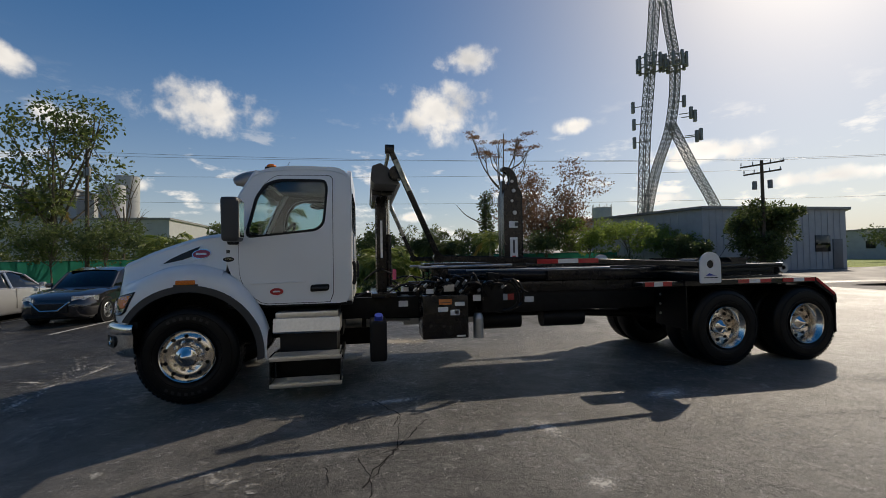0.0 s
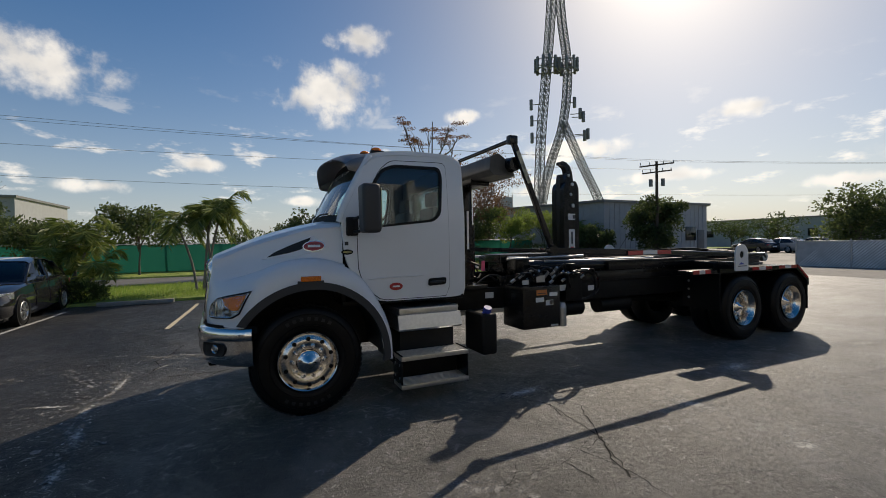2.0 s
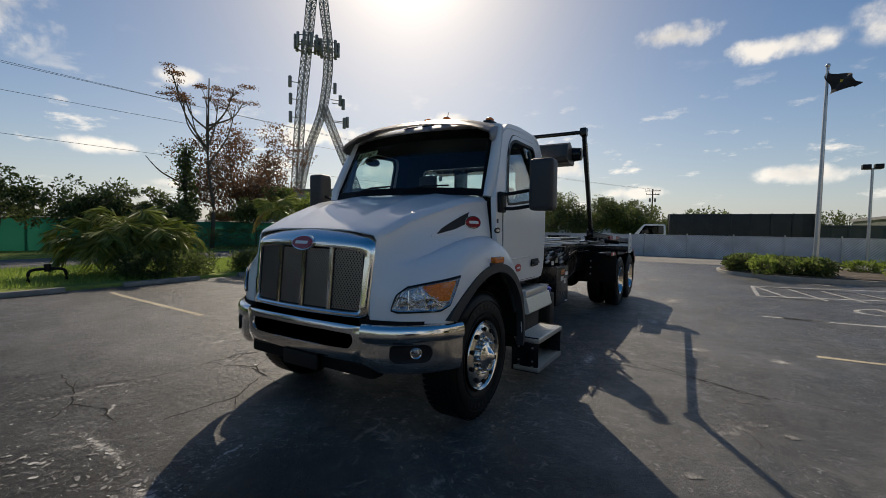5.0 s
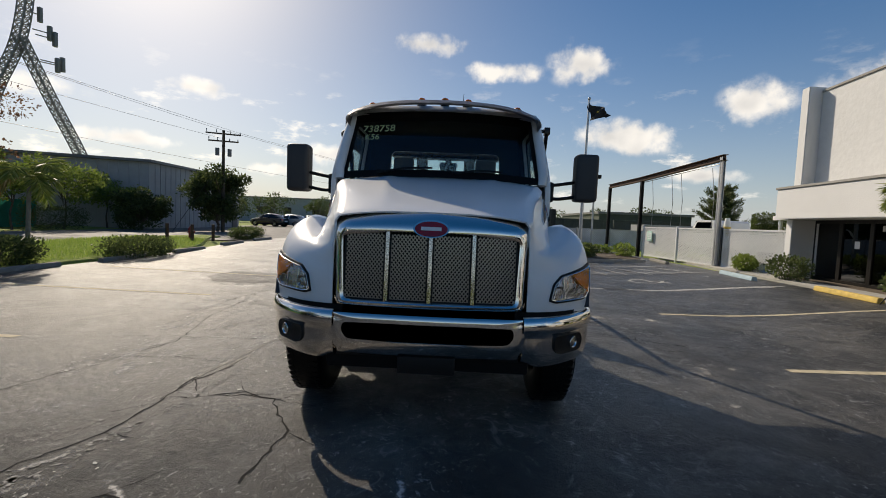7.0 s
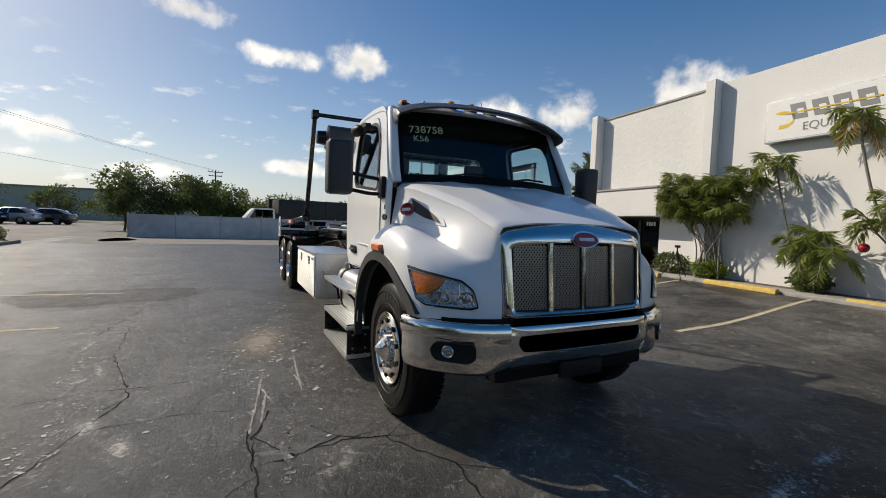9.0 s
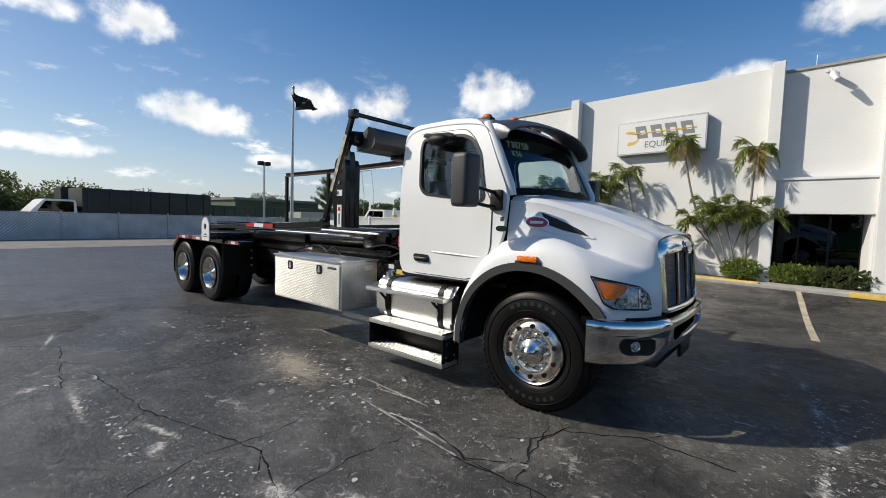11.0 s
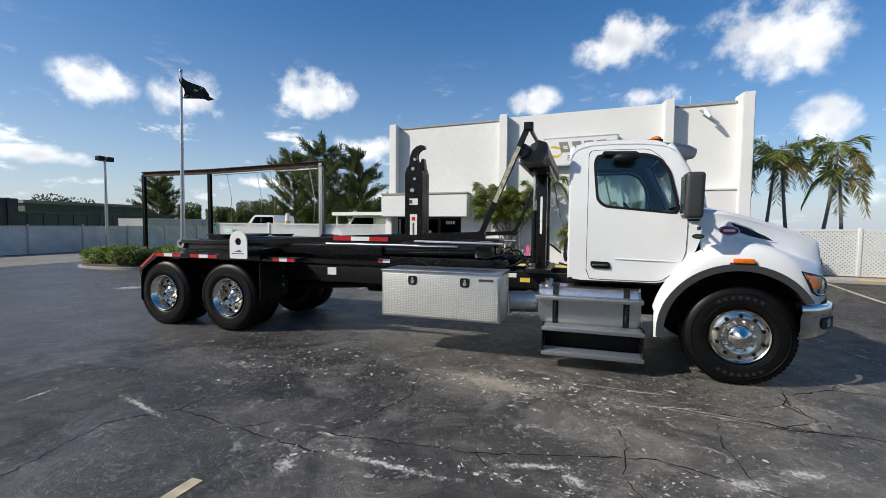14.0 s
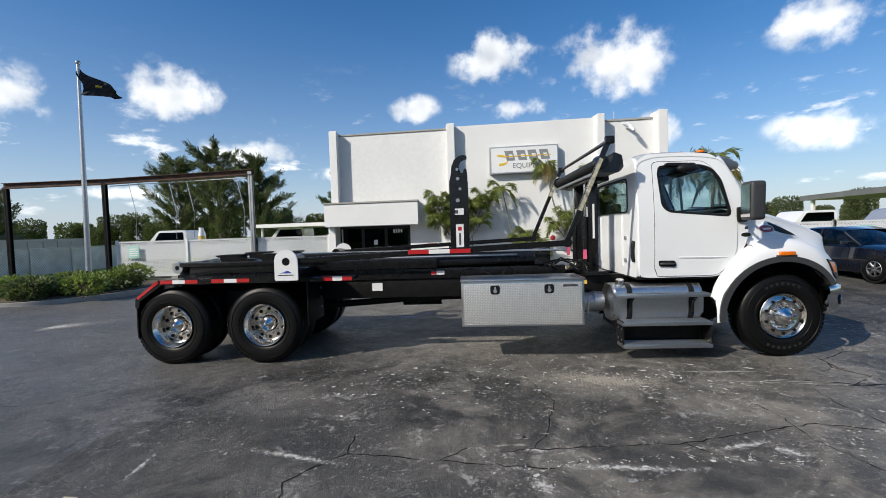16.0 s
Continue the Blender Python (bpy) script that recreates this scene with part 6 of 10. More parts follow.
# hook lift body ---------------------------------------------------------
lift = part("hook_lift", boxed(6.3, 8.6, -0.6, 0.6, 1.36, 1.43, 0.015), BLACK_PAINT, truck, "glossy black steel hook-lift hoist")
for s in (-1, 1):
    part("sub_frame", boxed(2.68, 8.7, s * 0.40, s * 0.50, 1.085, 1.24, 0.01), BLACK_PAINT, lift)
    part("slide_rail", boxed(4.6, 8.45, s * 0.47, s * 0.58, 1.25, 1.40, 0.012), BLACK_PAINT, lift)
    part("main_arm", boxed(2.9, 6.4, s * 0.2, s * 0.34, 1.26, 1.44, 0.015), BLACK_PAINT, lift)
    # lift cylinders
    bm = bmesh.new()
    rod(bm, (3.05, s * 0.44, 1.36), (5.1, s * 0.44, 1.32), 0.085, seg=20)
    c = part("lift_cylinder", bm, BLACK_PAINT, lift)
    bm = bmesh.new()
    rod(bm, (5.1, s * 0.44, 1.32), (6.2, s * 0.44, 1.30), 0.045, seg=16)
    part("piston_rod", bm, CHROME, c)
    bm = bmesh.new()
    rod(bm, (2.72, s * 0.62, 1.475), (4.05, s * 0.62, 1.49), 0.017, seg=10)
    part("hydraulic_pipe", bm, STEEL, lift)
    bm = bmesh.new()
    rod(bm, (3.4, s * 0.55, 1.42), (5.6, s * 0.55, 1.42), 0.013, seg=8)
    part("hydraulic_pipe", bm, STEEL, lift)
    # rear hinge rollers
    bm = bmesh.new()
    lathe(bm, [(0.0, 0.035), (0.0, 0.085), (0.06, 0.09), (0.12, 0.085), (0.12, 0.035)], (8.66, s * 0.44, 1.35), "Y", 28, s)
    part("rear_roller", bm, STEEL, lift, "worn steel rear roller")
    part("roller_bracket", boxed(8.45, 8.72, s * 0.36, s * 0.43, 1.1, 1.40, 0.03), BLACK_PAINT, lift)
    for x0, x1 in ((7.06, 7.38), (7.62, 8.02)):
        bm = bmesh.new()
        slab(bm, [(x0 + 0.06, 1.40), (x1 - 0.09, 1.40), (x1 - 0.07, 1.49), (x1, 1.51), (x1, 1.53), (x0, 1.535), (x0, 1.515), (x0 + 0.05, 1.49)], "y", s * 0.3, s * 0.58)
        part("body_stop", bm, BLACK_PAINT, lift)
    bm = bmesh.new()
    slab(bm, fillet([(7.45, 1.40), (7.8, 1.40), (7.8, 1.455), (7.45, 1.465)], 0.015), "y", s * 0.42, s * 0.59)
    part("wear_pad", bm, BLACK_PAINT, lift)
    for x in (8.09, 8.27):
        bm = bmesh.new()
        slab(bm, [(x + 0.09, 1.36), (x - 0.08, 1.36), (x - 0.05, 1.42)] + arc(x, 1.405, 0.038, 150, 20, 7), "y", s * 0.38, s * 0.5)
        part("guide_lug", bm, BLACK_PAINT, lift)
    # white side plates with a round hole
    bm = bmesh.new()
    outline = [(6.42, 1.2), (6.74, 1.2)] + arc(6.58, 1.46, 0.16, 0, 180, 14)
    hole = [(6.58 + 0.055 * math.cos(k * math.pi / 12), 1.455 + 0.055 * math.sin(k * math.pi / 12)) for k in range(24)]
    ring_panel(bm, outline, hole, lambda u, v, d: (u, s * (1.378 - d), v), 0.02)
    pl = part("side_plate", bm, WHITE_DECAL, lift, "white arched steel plate with a round hole")
    bm = bmesh.new()
    slab(bm, [(6.5, 1.3), (6.56, 1.335), (6.62, 1.31), (6.67, 1.3)], "y", s * 1.3785, s * 1.381)
    part("plate_mark", bm, BLUE_CAP, pl)
    part("plate_mark", boxed(6.48, 6.69, s * 1.3785, s * 1.381, 1.268, 1.28), DARK_INK, pl)
    part("plate_post", boxed(6.45, 6.71, s * 0.55, s * 1.356, 1.22, 1.34, 0.02), BLACK_PAINT, lift)
    bm = bmesh.new()
    lathe(bm, [(0.0, 0.0), (0.0, 0.075), (0.3, 0.075), (0.3, 0.0)], (6.58, s * 0.86, 1.455), "Y", 20, s)
    part("plate_boss", bm, BLACK_PAINT, lift)
part("pivot_tube", boxed(2.9, 3.15, -0.55, 0.55, 1.25, 1.5, 0.05), BLACK_PAINT, lift)
bm = bmesh.new()
box(bm, 2.85, 4.42, -0.24, 0.24, 1.40, 1.53, 0.02)
part("jib_box", bm, BLACK_PAINT, lift)
bm = bmesh.new()
box(bm, 4.05, 7.2, -0.19, 0.19, 1.43, 1.5, 0.015)
part("jib_slide", bm, BLACK_PAINT, lift)
HOOK = [(4.10, 1.50), (4.40, 1.50), (4.40, 2.60), (4.365, 2.70), (4.36, 2.83), (4.32, 2.93), (4.25, 2.99), (4.17, 3.01), (4.115, 2.995), (4.11, 2.95), (4.17, 2.945), (4.22, 2.915), (4.25, 2.86), (4.25, 2.79), (4.225, 2.73), (4.19, 2.705), (4.165, 2.73), (4.16, 2.79), (4.12, 2.79), (4.105, 2.68)]
bm = bmesh.new()
slab(bm, HOOK, "y", -0.055, 0.055, 0.008)
hook = part("hook", bm, BLACK_PAINT, lift, "tall black lifting hook arm")
for s in (-1, 1):
    bm = bmesh.new()
    slab(bm, fillet([(4.10, 1.5), (4.40, 1.5), (4.40, 2.56), (4.35, 2.68), (4.14, 2.66), (4.10, 2.56)], 0.03), "y", s * 0.056, s * 0.15, 0.006)
    part("hook_cheek", bm, BLACK_PAINT, hook)
    for x, z, r in ((4.27, 2.78, 0.022), (4.26, 2.62, 0.028), (4.23, 2.46, 0.022), (4.27, 2.28, 0.032)):
        bm = bmesh.new()
        y0 = 0.055 if z > 2.7 else 0.15
        rod(bm, (x, s * y0, z), (x, s * (y0 + 0.02), z), r, seg=16)
        part("hook_pin", bm, STEEL, hook)
    part("hook_sticker", boxed(4.18, 4.32, s * 0.1505, s * 0.154, 2.05, 2.15), WHITE_DECAL, hook)
    part("hook_sticker", boxed(4.27, 4.32, s * 0.154, s * 0.156, 2.07, 2.13), DARK_INK, hook)
    sign = part("hook_sign", boxed(4.19, 4.31, s * 0.1505, s * 0.154, 1.53, 1.9), WHITE_DECAL, hook, "white vertical sign with red square")
    part("sign_mark", boxed(4.22, 4.28, s * 0.154, s * 0.156, 1.8 if s > 0 else 1.56, 1.86 if s > 0 else 1.62), RED, sign)
    part("sign_bar", boxed(4.235, 4.265, s * 0.154, s * 0.156, 1.57 if s > 0 else 1.66, 1.76 if s > 0 else 1.86), DARK_INK, sign)

# red and white reflective tape
def tape(x0, x1, y, z0, z1, parent, s):
    n = 3
    for k in range(n):
        a, b = x0 + (x1 - x0) * k / n, x0 + (x1 - x0) * (k + 1) / n
        part("reflective_tape", boxed(a, b, y, y + s * 0.004, z0, z1), WHITE_DECAL if k == 1 else RED, parent)


# rear fenders, mud flaps
for s in (-1, 1):
    bm = bmesh.new()
    outline = [(6.36, 1.215), (8.52, 1.215), (8.86, 0.97), (8.89, 0.84), (8.87, 0.83), (8.84, 0.95), (8.5, 1.195), (6.36, 1.195)]
    slab(bm, outline, "y", s * 0.5, s * 1.16)
    fend = part("rear_fender", bm, BLACK_PAINT, truck, "flat black steel fender over the rear wheels")
    bm = bmesh.new()
    outline = [(6.36, 1.225), (8.525, 1.225), (8.88, 0.965), (8.89, 0.84), (8.83, 0.84), (8.82, 0.93), (8.48, 1.155), (6.36, 1.155)]
    slab(bm, outline, "y", s * 1.155, s * 1.17)
    part("fender_skirt", bm, BLACK_PAINT, fend)
    for a, b in ((7.95, 8.5), (7.2, 7.75)):
        tape(a, b, s * 1.171, 1.17, 1.222, fend, s)
    tape(5.75, 6.16, s * 1.155, 1.16, 1.22, fend, s)
    part("tape_bracket", boxed(5.72, 6.42, s * 0.9, s * 1.154, 1.15, 1.215, 0.01), BLACK_PAINT, fend)
    bm = bmesh.new()
    slab(bm, [(8.54, 1.222), (8.86, 0.985), (8.84, 0.955), (8.52, 1.19)], "y", s * 1.171, s * 1.175)
    part("reflective_tape", bm, RED, fend)
    bm = boxed(8.87, 8.89, s * 0.5, s * 1.15, 0.40, 0.95, 0.004)
    part("mud_flap", bm, RUBBER, fend, "black rubber mud flap")
    bm = boxed(6.38, 6.4, s * 0.5, s * 1.15, 0.55, 1.2, 0.004)
    part("mud_flap", bm, RUBBER, fend)
    for z in (0.72, 0.86, 1.0):
        bm = bmesh.new()
        rod(bm, (6.37, s * 0.62, z), (6.38, s * 0.62, z), 0.02, seg=10)
        part("flap_bolt", bm, STEEL, fend)
part("frame_sticker", boxed(5.46, 5.62, 0.4755, 0.4805, 0.91, 1.03), WHITE_DECAL, truck)
part("frame_sticker", boxed(4.5, 4.7, 0.5005, 0.5045, 1.14, 1.2), WHITE_DECAL, truck)
part("frame_sticker", boxed(4.62, 4.7, 0.505, 0.508, 1.145, 1.195), RED, truck)

# tarp system -------------------------------------------------------------
tarp = part("tarp_system", boxed(2.08, 2.42, -0.6, 0.6, 1.08, 1.14, 0.01), BLACK_PAINT, truck, "black tarp roller tower with folding side arms")
for y in (-0.33, 0.33):
    part("tower_post", boxed(2.16, 2.3, y - 0.075, y + 0.075, 1.12, 2.56, 0.012), BLACK_PAINT, tarp)
    bm = bmesh.new()
    rod(bm, (2.33, y, 1.2), (2.33, y, 1.95), 0.04, seg=14)
    part("tower_cylinder", bm, BLACK_PAINT, tarp)
    bm = bmesh.new()
    rod(bm, (2.33, y, 1.95), (2.33, y, 2.45), 0.022, seg=12)
    part("tower_piston", bm, CHROME, tarp)
    part("post_stripe", boxed(2.301, 2.305, y - 0.02, y + 0.02, 1.65, 2.1), WHITE_DECAL, tarp)
    sy = 1 if y > 0 else -1
    part("post_stripe", boxed(2.215, 2.245, y + sy * 0.0755, y + sy * 0.079, 1.62, 2.14), WHITE_DECAL, tarp)
part("tower_head", boxed(2.1, 2.38, -0.75, 0.75, 2.44, 2.53, 0.02), BLACK_PAINT, tarp)
bm = bmesh.new()
slab(bm, fillet([(2.08, 2.56), (2.14, 2.5), (2.42, 2.5), (2.42, 2.54), (2.32, 2.56), (2.3, 2.7), (2.2, 2.76), (2.1, 2.72)], 0.02), "y", -1.26, 1.26)
HOUSING = material("worn_grey_housing", (0.07, 0.07, 0.07), 0.45, metal=0.4, noise_scale=9, noise_amt=0.3, rough_var=0.15)
housing = part("tarp_housing", bm, HOUSING, tarp, "long dark metal tarp housing")
part("housing_edge", boxed(2.40, 2.44, -1.25, 1.25, 2.49, 2.52, 0.006), STEEL, housing)
bm = bmesh.new()
rod(bm, (2.38, -1.3, 2.63), (2.38, 1.3, 2.63), 0.07, seg=20)
part("tarp_roll", bm, BLACK_PLASTIC, tarp, "rolled black mesh tarp")
WORN_LABEL = material("worn_yellowed_label", (0.62, 0.58, 0.4), 0.5, noise_scale=14, noise_amt=0.9, color2=(0.1, 0.1, 0.1))
for s in (-1, 1):
    bm = bmesh.new()
    rod(bm, (2.38, s * 1.22, 2.63), (2.38, s * 1.36, 2.63), 0.095, 0.08, 18)
    part("roller_motor", bm, BLACK_PAINT, tarp)
    bm = bmesh.new()
    beam(bm, (2.3, s * 1.4, 2.92), (2.86, s * 1.4, 1.62), 0.05, 0.065, 0.008)
    arm = part("tarp_arm", bm, BLACK_PAINT, tarp, "black folding tarp arm with white label")
    d = Vector((0.56, 0, -1.3)).normalized()
    for f0, f1, mat in ((0.12, 0.4, WORN_LABEL),) if s < 0 else ((0.2, 0.7, WORN_LABEL),):
        bm = bmesh.new()
        a, b = Vector((2.3, s * 1.4, 2.92)).lerp(Vector((2.86, s * 1.4, 1.62)), f0), Vector((2.3, s * 1.4, 2.92)).lerp(Vector((2.86, s * 1.4, 1.62)), f1)
        beam(bm, a, b, 0.054, 0.05)
        part("arm_label", bm, mat, arm)
    bm = bmesh.new()
    beam(bm, (2.86, s * 1.4, 1.6), (6.6, s * 1.325, 1.455), 0.05, 0.075, 0.008)
    low = part("lower_arm", bm, BLACK_PAINT, tarp)
    bm = bmesh.new()
    rod(bm, (2.86, s * 1.355, 1.605), (2.86, s * 1.445, 1.605), 0.06, seg=18)
    part("arm_elbow", bm, BLACK_PAINT, tarp)
    bm = bmesh.new()
    rod(bm, (6.58, s * 1.18, 1.455), (6.58, s * 1.365, 1.455), 0.06, seg=18)
    part("arm_pivot", bm, BLACK_PAINT, tarp)
    tape(4.1, 4.92, s * 1.416, 1.51, 1.565, low, s)
    part("top_bracket", boxed(2.25, 2.36, s * 1.36, s * 1.44, 2.84, 2.94, 0.012), BLACK_PAINT, tarp)
    part("pink_tag", boxed(2.37, 2.42, s * 0.52, s * 0.526, 1.32, 1.46), PINK_DECAL, tarp)
bm = bmesh.new()
rod(bm, (2.3, -1.4, 2.89), (2.3, 1.4, 2.89), 0.025, seg=12)
part("tarp_bow", bm, BLACK_PAINT, tarp)
# ---- markings and wear on the lot ----
def flat(bm, pts, lift):
    vs = [bm.verts.new((x, y, gz(x, y) + lift)) for x, y in pts]
    bm.faces.new(vs)


def strip(bm, pts, w, lift, ragged=0.0, rnd_=random):
    """A ribbon along ground points."""
    pts = [Vector(p) for p in pts]
    left, right = [], []
    for i, p in enumerate(pts):
        d = (pts[min(i + 1, len(pts) - 1)] - pts[max(i - 1, 0)]).normalized()
        n = Vector((-d.y, d.x)) * w * 0.5 * (1 + rnd_.uniform(-ragged, ragged))
        left.append(p + n)
        right.append(p - n)
    for i in range(len(pts) - 1):
        a, b, c, d = left[i], left[i + 1], right[i + 1], right[i]
        bm.faces.new([bm.verts.new((v.x, v.y, gz(v.x, v.y) + lift)) for v in (a, b, c, d)])


def meander(pts, step, amp, r):
    out = []
    for (x0, y0), (x1, y1) in zip(pts, pts[1:]):
        n = max(2, int(math.hypot(x1 - x0, y1 - y0) / step))
        for k in range(n):
            f = k / n
            out.append((x0 + (x1 - x0) * f + r.uniform(-amp, amp), y0 + (y1 - y0) * f + r.uniform(-amp, amp)))
    return out + [pts[-1]]


R = random.Random(11)


def stall_line(x0, y0, x1, y1, mat, label, w=0.1):
    bm = bmesh.new()
    n = 14
    strip(bm, [(x0 + (x1 - x0) * k / n, y0 + (y1 - y0) * k / n) for k in range(n + 1)], w, 0.004, 0.12, R)
    return solid("stall_line", bm, mat, label, "road marking", "parking stall lines", kind="structure")


for k in range(-4, 6):
    x = -2.0 + 3.1 * k
    stall_line(x - (0.3 if k == 3 else 0.1), 4.95 if k < 2 else 4.4 if k == 2 else 4.2, x + 0.08, 9.1, LINE_WHITE if k not in (0, 1, 2, 3) else LINE_YELLOW, "worn painted stall line on asphalt")
for k in range(-5, 3):
    x = 1.12 + 3.12 * k
    stall_line(x, -4.1, x + 0.3, -8.95, LINE_YELLOW if k < 2 else LINE_WHITE, "worn yellow stall line on asphalt")
stall_line(7.35, -3.75, 7.5, -8.6, LINE_WHITE, "worn white stall line on asphalt")
# hatched access aisle with a badge shape on each side
bm = bmesh.new()
for a, b in (((10.6, -3.9), (10.75, -8.6)), ((12.5, -3.9), (12.7, -8.6)), ((10.6, -3.95), (12.5, -3.95))):
    strip(bm, [a, b], 0.1, 0.004)
for k in range(6):
    strip(bm, [(10.65, -4.6 - 0.75 * k), (12.55, -4.0 - 0.75 * k)], 0.09, 0.004)
solid("access_hatching", bm, LINE_WHITE, "white hatched access aisle paint", "road marking", kind="structure")
for cx in (9.2, 14.2):
    bm = bmesh.new()
    strip(bm, [(cx + 0.45 * math.cos(a), -6.0 + 0.45 * math.sin(a)) for a in [k * 0.3 for k in range(17)]], 0.09, 0.005)
    strip(bm, [(cx + 0.5, -6.0), (cx - 0.1, -6.1), (cx - 0.5, -6.5)], 0.1, 0.0055)
    solid("stall_symbol", bm, LINE_WHITE, "worn white stall symbol on asphalt", "road marking", kind="structure")

CRACKS = [
    [(-1.57, 3.09), (-1.66, 2.49), (-1.81, 2.04), (-1.7, 1.69), (-1.76, 1.28)], [(-1.66, 2.49), (-1.04, 2.22), (-0.54, 2.19), (0.09, 2.22)],
    [(-0.42, 2.03), (-0.24, 1.63), (-0.37, 1.31), (-0.89, 0.99), (-1.52, 1.03)], [(3.99, 3.31), (3.14, 3.48), (1.71, 3.5), (1.31, 3.76)],
    [(0.42, 2.04), (-0.02, 2.19), (-0.48, 2.21)], [(-0.43, 2.17), (-0.31, 1.6), (-0.44, 0.95)],
    [(2.07, -1.47), (2.33, -2.0), (2.27, -2.78), (1.97, -3.37)], [(2.59, -2.17), (2.02, -3.18), (2.03, -4.02)],
    [(5.36, 4.87), (5.53, 4.01), (5.18, 3.61), (4.42, 3.73), (3.53, 3.84)], [(3.9, 3.58), (2.4, 3.46), (1.12, 3.11), (-0.47, 3.6)],
    [(3.49, 3.16), (2.44, 3.64), (1.56, 3.83)], [(3.9, 3.48), (2.64, 3.88)], [(1.75, 3.7), (1.51, 2.55)],
]
for k in range(9):
    x, y = R.uniform(-6, 13), R.choice((R.uniform(2.2, 8.5), R.uniform(-7, -2.2)))
    a = R.uniform(0, 6.3)
    pts = [(x, y)]
    for _ in range(R.randint(2, 5)):
        a += R.uniform(-0.7, 0.7)
        x, y = x + 0.5 * math.cos(a), y + 0.5 * math.sin(a)
        pts.append((x, y))
    CRACKS.append(pts)
bm = bmesh.new()
for n, line in enumerate(CRACKS):
    if n in (3, 10, 11, 12):
        continue
    strip(bm, meander(line, 0.07, 0.018, R), 0.012 if n < 5 else 0.009 if n < 13 else 0.0035, 0.003, 0.85, R)
    for p in line[1:-1]:
        a = R.uniform(0, 6.3)
        strip(bm, meander([p, (p[0] + 0.3 * math.cos(a), p[1] + 0.3 * math.sin(a))], 0.06, 0.012, R), 0.007, 0.003, 0.7, R)
solid("asphalt_cracks", bm, CRACK, "branching dark cracks in the asphalt", "crack", kind="stuff", smooth=0)

PALE = material("pale_scuffed_asphalt", (0.38, 0.37, 0.345), 0.85, noise_scale=55, noise_amt=0.85, color2=(0.05, 0.05, 0.05), bump=0.3, bump_scale=80)
CHALKY = material("chalky_dust", (0.42, 0.4, 0.35), 0.9, noise_scale=30, noise_amt=0.45)
bm = bmesh.new()


def blot(bm, x, y, r, n=9, lift=0.0045):
    st, an = R.uniform(0.18, 0.75), R.uniform(0, 3.1)
    pts = []
    for k in range(n):
        a = 2 * math.pi * k / n
        rr = r * R.uniform(0.45, 1.15)
        u, v = rr * math.cos(a), rr * st * math.sin(a)
        pts.append((x + u * math.cos(an) - v * math.sin(an), y + u * math.sin(an) + v * math.cos(an)))
    flat(bm, pts, lift)


SEAMS = [([(-1.9, -2.2), (-1.88, -1.5), (-1.98, -0.8), (-2.08, -0.3), (-2.08, 0.2), (-2.0, 0.6), (-2.0, 1.5)], 0.07),
         ([(-3.35, 0.01), (-2.52, 0.14), (-1.73, 0.09)], 0.05), ([(-1.99, 2.19), (-1.48, 2.29), (-0.84, 2.05), (0.31, 1.9)], 0.045),
         ([(-1.2, 0.02), (-1.59, -0.04), (-2.02, -0.07)], 0.07), ([(-2.17, 0.34), (-2.3, 0.83), (-2.9, 2.14)], 0.08), ([(-1.13, 2.04), (-1.81, 2.3), (-2.45, 2.69)], 0.06),
         ([(4.4, -2.6), (6.5, -2.9), (9.5, -3.3)], 0.06), ([(2.2, 1.2), (3.5, 0.4), (5.0, 0.0)], 0.05)]
for line, w in SEAMS:
    for (x0, y0), (x1, y1) in zip(line, line[1:]):
        n = int(math.hypot(x1 - x0, y1 - y0) / 0.028)
        for k in range(n):
            f = k / n
            if R.random() < 0.75:
                blot(bm, x0 + (x1 - x0) * f + R.gauss(0, w * 0.55), y0 + (y1 - y0) * f + R.gauss(0, w * 0.55), R.uniform(0.008, 0.045), 7)
for x, y, n, sp in ((-1.95, -1.0, 120, 0.14), (4.0, 4.0, 36, 0.14), (3.48, 3.5, 40, 0.18), (2.9, 4.0, 40, 0.15), (0.9, 3.3, 40, 0.5), (2.4, 2.0, 150, 0.8), (1.2, 1.7, 140, 0.7), (3.9, 1.8, 120, 0.8), (5.2, 2.0, 80, 0.9), (3.0, 2.4, 60, 1.2), (7.5, 2.2, 40, 1.2), (-0.8, 3.0, 60, 0.7), (2.6, -2.0, 60, 0.6), (4.2, -2.4, 60, 0.8), (6.4, -3.3, 60, 1.0), (0.4, -3.2, 40, 0.8)):
    for _ in range(n):
        blot(bm, x + R.gauss(0, sp), y + R.gauss(0, sp * 0.6), min(0.09, 0.008 * math.exp(abs(R.gauss(0, 0.75)))), 11)
for _ in range(900):
    blot(bm, R.uniform(-7, 14), R.uniform(-8, 8.5), min(0.06, 0.006 * math.exp(abs(R.gauss(0, 0.7)))), 8)
solid("worn_spots", bm, PALE, "pale chipped spots on the asphalt", "stain", kind="stuff", smooth=0)
for pts in (((1.83, 1.68), (0.73, 1.74)), ((1.37, 2.03), (0.04, 2.21)), ((0.75, 2.05), (0.2, 2.12))):
    bm = bmesh.new()
    strip(bm, meander(list(pts), 0.05, 0.003, R), 0.016, 0.0046, 0.8, R)
    solid("scratch_mark", bm, CHALKY, "pale scratch mark in the asphalt", "scratch", "scratches in the asphalt", kind="structure")
